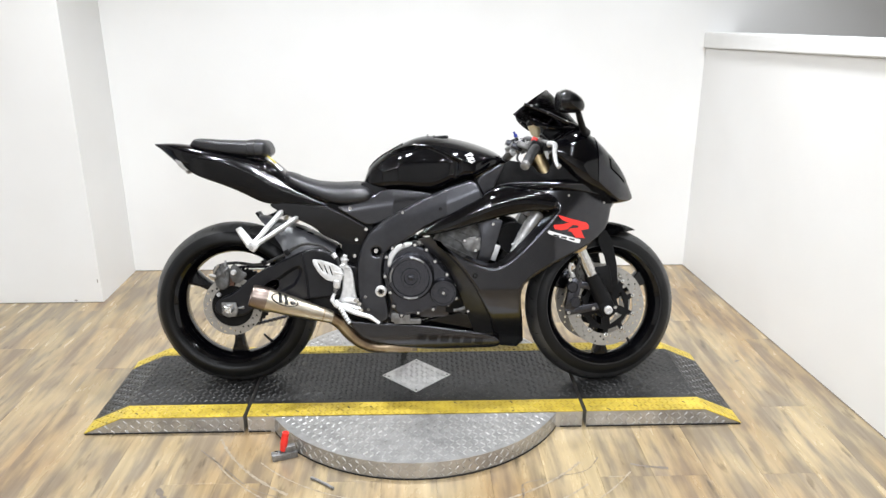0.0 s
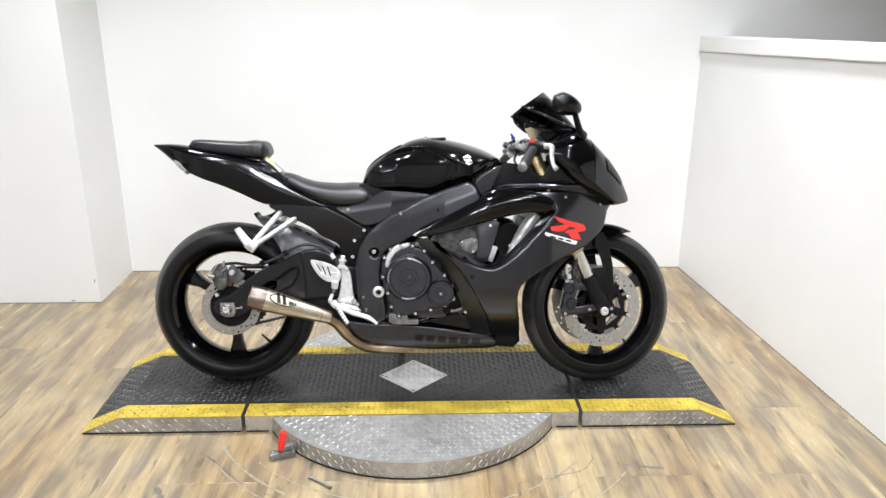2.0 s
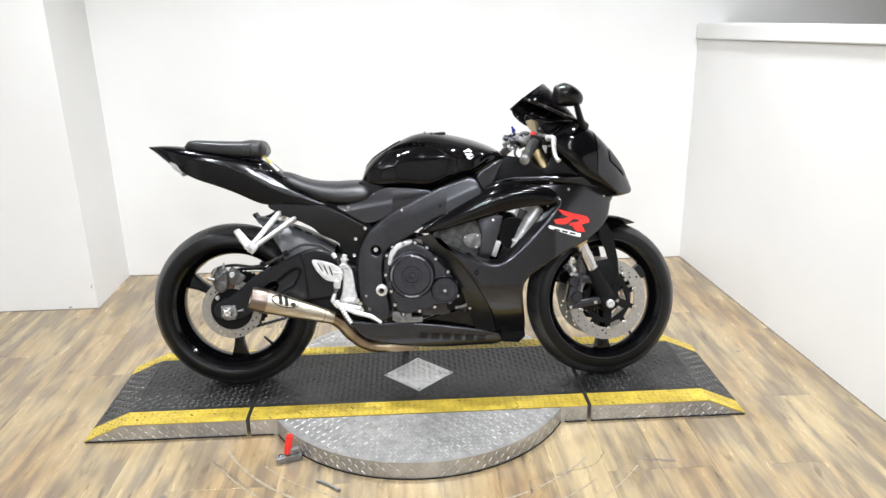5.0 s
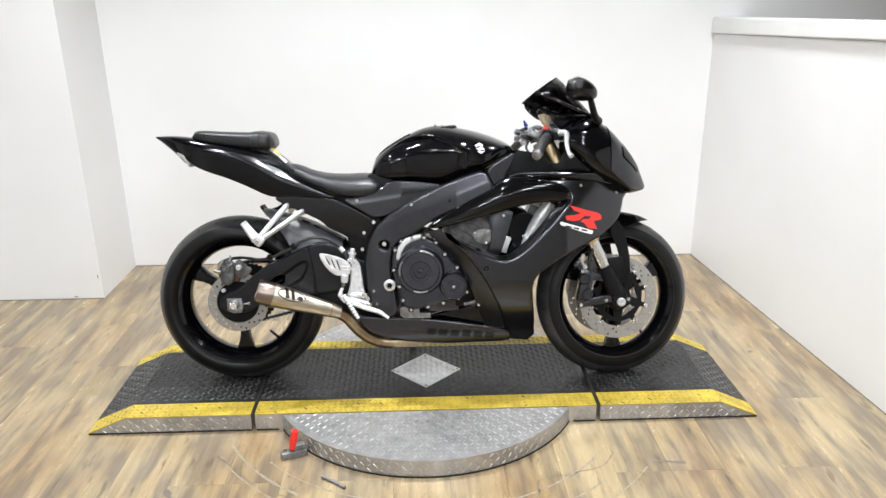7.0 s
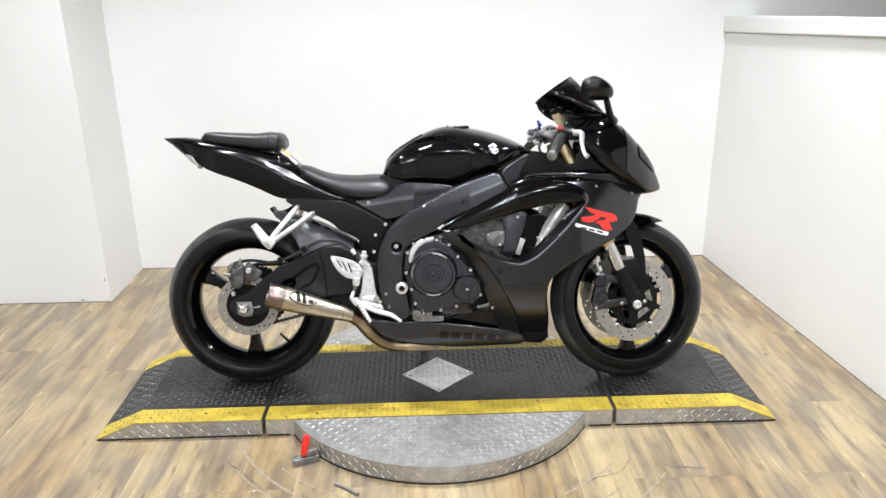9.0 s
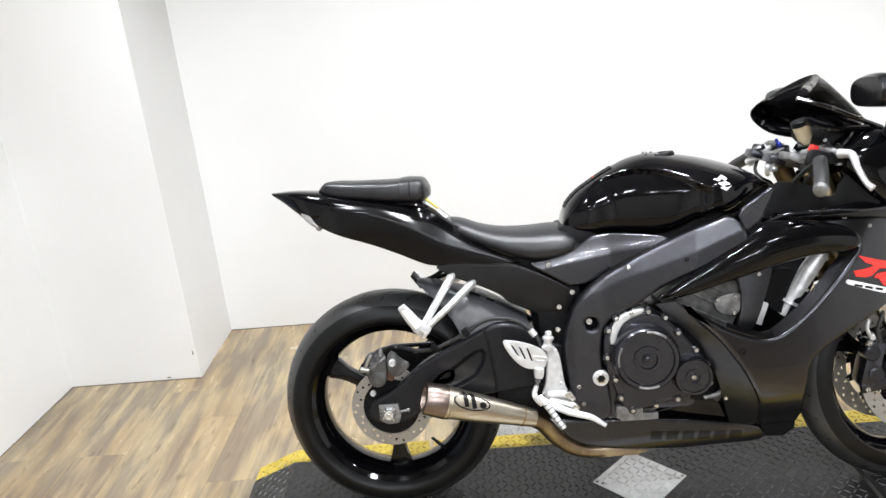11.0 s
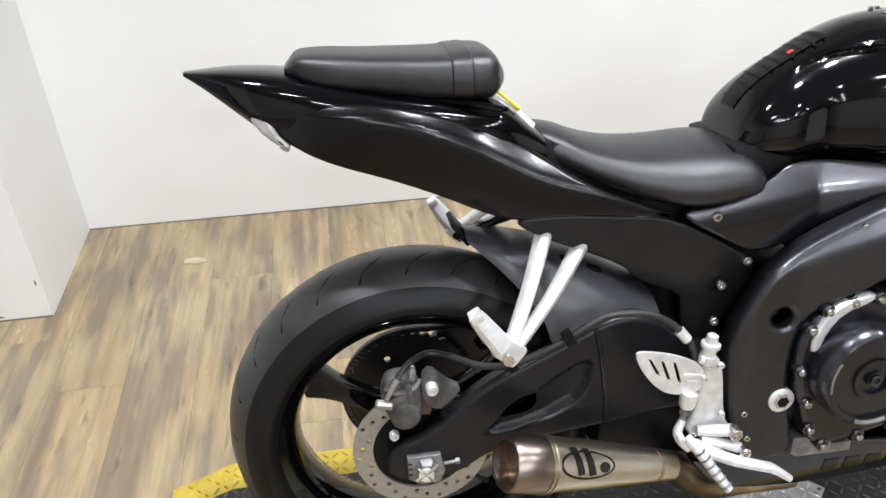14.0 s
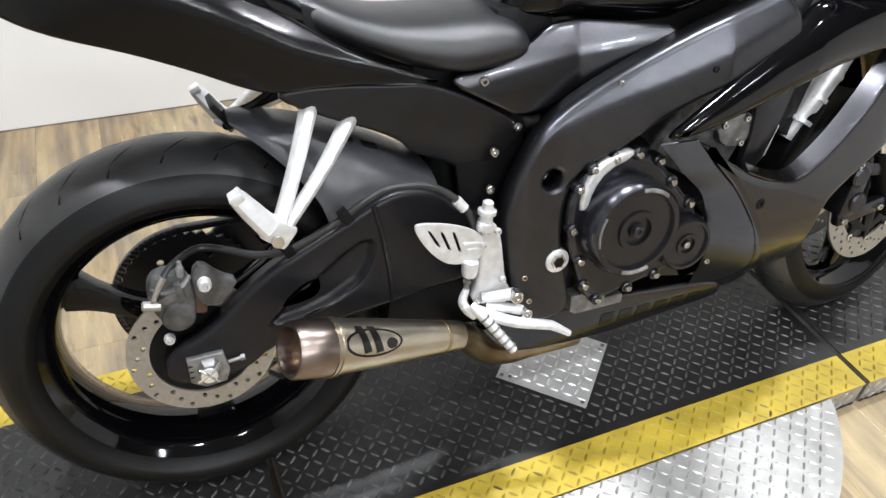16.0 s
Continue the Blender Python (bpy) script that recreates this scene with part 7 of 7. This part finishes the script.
    box(bm, (0.405, s * 0.210, 0.905), (0.040, 0.045, 0.042), Matrix.Rotation(radians(20), 4, "Y"), 0.008)
    box(bm, (0.455, s * 0.195, 0.905), (0.05, 0.035, 0.03), bevel=0.006)
    part("switch_box", bm, "plastic", clip)
    bm = bmesh.new()
    tube(bm, [(0.395, s * 0.150, 0.915), (0.430, s * 0.190, 0.925), (0.458, s * 0.205, 0.912)], [0.012, 0.013, 0.011], 12)
    lathe(bm, [(-0.02, 0.010), (0.02, 0.010)], (0.462, s * 0.200, 0.905), (0, 0, 1), 12)
    part("lever_perch", bm, "cast", clip, "silver lever perch")
    bm = bmesh.new()
    box(bm, (0.350, s * 0.085, 0.905), (0.045, 0.06, 0.022), Matrix.Rotation(radians(24), 4, "Y"), 0.005)
    lathe(bm, [(0, 0.018), (0.02, 0.018), (0.024, 0.014)], (0.372, s * 0.103, 0.905), fd, 14)
    part("bar_clamp", bm, "engine", clip, "black bar clamp")
    bm = bmesh.new()
    lathe(bm, [(-0.004, 0.021), (0.004, 0.021)], (0.378, s * 0.103, 0.915), fd, 18)
    lathe(bm, [(0.004, 0.012), (0.012, 0.012), (0.014, 0.008)], (0.378, s * 0.103, 0.915), fd, 6)
    part("fork_cap", bm, "silver", clip, "silver fork cap")
    bm = bmesh.new()
    tube(bm, [(0.352, s * 0.060, 0.898), (0.330, s * 0.085, 0.888), (0.345, s * 0.110, 0.880)], 0.006, 8)
    lathe(bm, [(-0.01, 0.010), (0.01, 0.010)], (0.336, s * 0.095, 0.885), (0, 1, 0.3), 10)
    part("steering_stop", bm, "silver", clip)
    bm = bmesh.new()
    tube(bm, [(0.405, s * 0.225, 0.885), (0.385, s * 0.19, 0.850), (0.40, s * 0.14, 0.82), (0.43, s * 0.12, 0.79)], 0.005, 8)
    part("throttle_cable", bm, "hose", clip)
for top in [o for o in bike.children if o.name.startswith("handlebar")]:
    if top.data.vertices[0].co.y < 0:
        for ob in (top, *top.children):
            near = ob.name.startswith("lever") and not ob.name.startswith("lever_perch")
            ob.data.transform(Matrix.Translation((0.004, 0.035, 0.0) if near else (0.008, 0.058, -0.010)))
bm = bmesh.new()
box(bm, (0.412, -0.135, 0.921), (0.020, 0.018, 0.018), Matrix.Rotation(radians(25), 4, "Y"), 0.004)
part("stop_switch", bm, "red", bike, "red stop switch")
bm = bmesh.new()
lathe(bm, [(-0.016, 0.008), (-0.006, 0.013), (0, 0.018), (0.030, 0.021), (0.038, 0.021)], (0.428, -0.050, 0.944), (-0.35, -0.1, 1), 20)
res = part("fluid_reservoir", bm, "cream", bike, "cream translucent brake fluid cup")
bm = bmesh.new()
lathe(bm, [(0.036, 0.0225), (0.048, 0.0225), (0.052, 0.018), (0.052, 0.0)], (0.428, -0.050, 0.944), (-0.35, -0.1, 1), 20)
part("lid", bm, "plastic", res, "black reservoir lid")
bm = bmesh.new()
box(bm, (0.400, 0, 0.890), (0.09, 0.25, 0.022), Matrix.Rotation(radians(24), 4, "Y"), 0.008)
for s in (-1, 1):
    lathe(bm, [(-0.012, 0.030), (0.018, 0.030)], Vector((0.4135, s * 0.103, 0.889)), fd, 18)
part("top_yoke", bm, "cast", bike, "grey cast top yoke")
bm = bmesh.new()
lathe(bm, [(0, 0.007), (0.010, 0.007), (0.012, 0.004), (0.022, 0.004), (0.023, 0.0)], (0.352, -0.080, 0.930), fd, 12)
part("fork_adjuster", bm, "blue", bike, "blue anodised fork adjuster")
bm = bmesh.new()
tube(bm, [(0.43, -0.16, 0.94), (0.47, -0.12, 0.90), (0.50, -0.11, 0.83), (0.50, -0.10, 0.76)], 0.005, 8)
tube(bm, [(0.40, -0.19, 0.895), (0.38, -0.12, 0.85), (0.36, -0.08, 0.80)], 0.006, 8)
tube(bm, [(0.45, -0.15, 0.91), (0.47, -0.06, 0.90), (0.45, 0.10, 0.90)], 0.006, 8)
part("control_cables", bm, "hose", bike)

# front mudguard
bm = bmesh.new()
vs = []
for i in range(21):
    a = radians(64 + 58 * i / 20)
    f = abs(i / 20 - 0.45) / 0.55
    w = 0.066 * (1 - 0.6 * f ** 3) * min(1.0, 0.35 + i / 6)
    row = []
    for j in range(15):
        y = -1 + 2 * j / 14
        rr = 0.318 - 0.050 * abs(y) ** 3 * min(1.0, 0.10 + i / 7)
        row.append(bm.verts.new((FRONT[0] + rr * math.cos(a), y * w * 1.1, FRONT[1] + rr * math.sin(a))))
    vs.append(row)
for i in range(20):
    for j in range(14):
        bm.faces.new((vs[i][j], vs[i + 1][j], vs[i + 1][j + 1], vs[i][j + 1]))
bmesh.ops.solidify(bm, geom=bm.faces[:], thickness=0.003)
fender = part("front_mudguard", bm, "gloss", bike, "gloss black front mudguard", smooth=60)
for s in (-1, 1):
    bm = plate([(0.640, 0.560), (0.700, 0.585), (0.735, 0.400), (0.715, 0.330), (0.690, 0.360), (0.690, 0.450)], s * 0.082, s * 0.086, bevel=0.001, soft=1)
    part("mudguard_stay", bm, "plastic", fender)
# the front end stands turned a little to its left
steer_at = Vector((0.39, 0, 0.87))
STEER = Matrix.Translation(steer_at) @ Matrix.Rotation(radians(10), 4, fd) @ Matrix.Translation(-steer_at)
for top in (front_wheel, fender, *front_discs):
    for ob in (top, *top.children_recursive):
        ob.data.transform(STEER)
# side stand on the far side
bm = bmesh.new()
tube(bm, [(-0.13, 0.14, 0.27), (-0.10, 0.20, 0.15), (-0.075, 0.252, 0.055)], [0.014, 0.012, 0.011], 12)
box(bm, (-0.075, 0.256, 0.054), (0.05, 0.03, 0.008), bevel=0.002)
part("side_stand", bm, "plastic", bike, "black side stand")


# ---- small things ----
def clamp_lever():
    t = thing("toggle_clamp", "steel toggle clamp with a red handle on the floor", "clamp", pose(-0.325, 2.250, 0, 0, 0, 20))
    bm = bmesh.new()
    box(bm, (0, 0, 0.012), (0.085, 0.030, 0.024), bevel=0.004)
    box(bm, (0.02, 0, 0.030), (0.035, 0.020, 0.03), bevel=0.003)
    part("base", bm, "cast", t, "greasy steel clamp base")
    bm = bmesh.new()
    tube(bm, [(-0.004, 0, 0.030), (0.002, 0, 0.060), (0.010, 0, 0.096)], [0.010, 0.013, 0.011], 14)
    part("handle", bm, "red", t, "red plastic handle")
    for x in (-0.028, 0.026):
        bm = bmesh.new()
        lathe(bm, [(0, 0.007), (0.006, 0.007), (0.007, 0.004)], (x, 0, 0.024), (0, 0, 1), 8)
        part("bolt", bm, "chrome", t)


clamp_lever()


def floor_pin():
    t = tagged(new("loose_pin", bpy.data.meshes.new("loose_pin")), "small grey steel pin lying on the floor", "pin")
    bm = bmesh.new()
    tube(bm, [(-0.038, 0.026, 0.005), (0.0, 0, 0.005), (0.040, -0.033, 0.005)], 0.005, 8)
    bm.to_mesh(t.data)
    bm.free()
    t.data.materials.append(M["cast"])
    t.matrix_world = pose(-0.18, 2.10, 0.001)


floor_pin()


def scratch(name, pts, w, label, mat="crack"):
    """A thin worn line in the floor."""
    bm = bmesh.new()
    path = smooth_path([(x, y, 0.0006) for x, y in pts], 6)
    rng = random.Random(len(pts))
    prev = None
    for i, p in enumerate(path):
        d = (path[min(i + 1, len(path) - 1)] - path[max(i - 1, 0)]).normalized()
        n = Vector((-d.y, d.x, 0)) * w * (0.4 + rng.random()) * 0.5
        pair = (bm.verts.new(p + n), bm.verts.new(p - n))
        if prev:
            bm.faces.new((prev[0], prev[1], pair[1], pair[0]))
        prev = pair
    tagged(part(name, bm, mat, None, smooth=0), label, "floor mark", kind="structure")


scratch("floor_crack", [(0.46, 2.02), (0.465, 2.075), (0.52, 2.10), (0.585, 2.105), (0.60, 2.12), (0.66, 2.135), (0.70, 2.16), (0.74, 2.22)], 0.003, "thin dark crack in the floor covering")
scratch("floor_crack", [(0.22, 1.93), (0.30, 1.945), (0.34, 1.965), (0.45, 2.00), (0.465, 2.075)], 0.003, "thin dark crack in the floor covering")
scratch("floor_crack", [(-0.62, 2.30), (-0.52, 2.20), (-0.40, 2.08), (-0.25, 2.02), (-0.05, 2.00)], 0.003, "thin dark crack in the floor covering")
scratch("floor_scuff", [(0.84, 2.18), (0.88, 2.165), (0.96, 2.15)], 0.012, "short dark scuff on the floor")
scratch("floor_scuff", [(-0.700, 2.090), (-0.675, 2.050), (-0.655, 2.010)], 0.022, "dark smudge on the floor")
for radius, a0, a1, w in ((0.760, 205, 238, 0.010), (0.815, 212, 250, 0.006), (0.700, 222, 262, 0.005), (0.742, 286, 318, 0.008), (0.830, 280, 312, 0.006), (0.900, 292, 322, 0.005)):
    arc = [(STAND_X + radius * math.cos(radians(a0 + (a1 - a0) * k / 7)), 2.69 + radius * math.sin(radians(a0 + (a1 - a0) * k / 7))) for k in range(8)]
    scratch("floor_scrape", arc, w, "pale curved scrape worn round the turntable", "scrape")


def wall_scuff(x, y, z, w, tall, label):
    """A small dirty mark on a wall that faces the front."""
    bm = plate([(-0.3 * w, 0), (0.5 * w, 0.2 * tall), (0.35 * w, 0.7 * tall), (0.1 * w, tall), (-0.4 * w, 0.6 * tall)], -0.0008, 0.0)
    t = tagged(part("wall_scuff", bm, "crack", None, smooth=0), label, "wall mark", kind="structure")
    t.matrix_world = Matrix.Translation((x, y, z))


wall_scuff(-1.497, PILLAR_Y - 0.0008, 0.108, 0.005, 0.022, "small dark scuff low on the white wall corner")
wall_scuff(-1.62, PILLAR_Y - 0.0008, 0.010, 0.022, 0.006, "faint dirt at the foot of the white wall")
scratch("floor_speck", [(1.48, 2.90), (1.492, 2.905), (1.50, 2.915)], 0.014, "dark speck trodden into the floor")


def pale_chip():
    bm = plate([(-0.035, -0.012), (0.0, -0.020), (0.030, -0.008), (0.036, 0.010), (0.005, 0.018), (-0.030, 0.010)], -0.0006, 0.0006)
    t = tagged(part("paper_scrap", bm, "scrap", None, smooth=0), "small pale scrap lying on the floor", "scrap")
    t.matrix_world = Matrix.Translation((-1.116, 3.856, 0.0016)) @ Matrix.Rotation(radians(90), 4, "X")


pale_chip()


def wall_grille():
    """A framed mesh panel that leans flat on the side wall."""
    x = -2.055
    m = Matrix.Translation((x - 0.03, 2.52, 0.115)) @ Matrix.Rotation(radians(3.6), 4, "Z")
    t = thing("mesh_panel", "dark wood framed panel with diamond wire mesh on the wall", "mesh panel", m)
    w, h, f = 0.90, 1.25, 0.085
    for c, s in (((0.02, 0, f / 2), (0.04, w, f)), ((0.02, 0, h - f / 2), (0.04, w, f)), ((0.02, w / 2 - f / 2, h / 2), (0.042, f, h)), ((0.02, -w / 2 + f / 2, h / 2), (0.042, f, h))):
        bm = bmesh.new()
        box(bm, c, s, bevel=0.004)
        part("frame_bar", bm, "oak", t)
    bm = bmesh.new()
    box(bm, (0.004, 0, h / 2), (0.006, w - f, h - f))
    part("back_board", bm, "blue_paint", t, "pale blue backing")
    bm = bmesh.new()
    n = 46
    for i in range(-n, n):
        for sg in (-1, 1):
            y0, z0 = i * 0.035, 0.0
            pts = []
            for z in (f, h - f):
                pts.append((y0 + sg * z * 0.55, z))
            lo, hi = -w / 2 + f, w / 2 - f
            (ya, za), (yb, zb) = pts
            if max(ya, yb) < lo or min(ya, yb) > hi:
                continue
            def clip(y):
                return za + (y - ya) * (zb - za) / (yb - ya)
            if ya < lo: za, ya = clip(lo), lo
            if ya > hi: za, ya = clip(hi), hi
            (y2, z2) = pts[1]
            if y2 < lo: z2, y2 = pts[0][1] + (lo - pts[0][0]) * (pts[1][1] - pts[0][1]) / (pts[1][0] - pts[0][0]), lo
            if y2 > hi: z2, y2 = pts[0][1] + (hi - pts[0][0]) * (pts[1][1] - pts[0][1]) / (pts[1][0] - pts[0][0]), hi
            if abs(z2 - za) > 0.01:
                tube(bm, [(0.016 + 0.001 * sg, ya, za), (0.016 + 0.001 * sg, y2, z2)], 0.0022, 5)
    part("wire_mesh", bm, "mesh", t, "galvanised diamond mesh", kind="stuff")


wall_grille()
floor_planks()
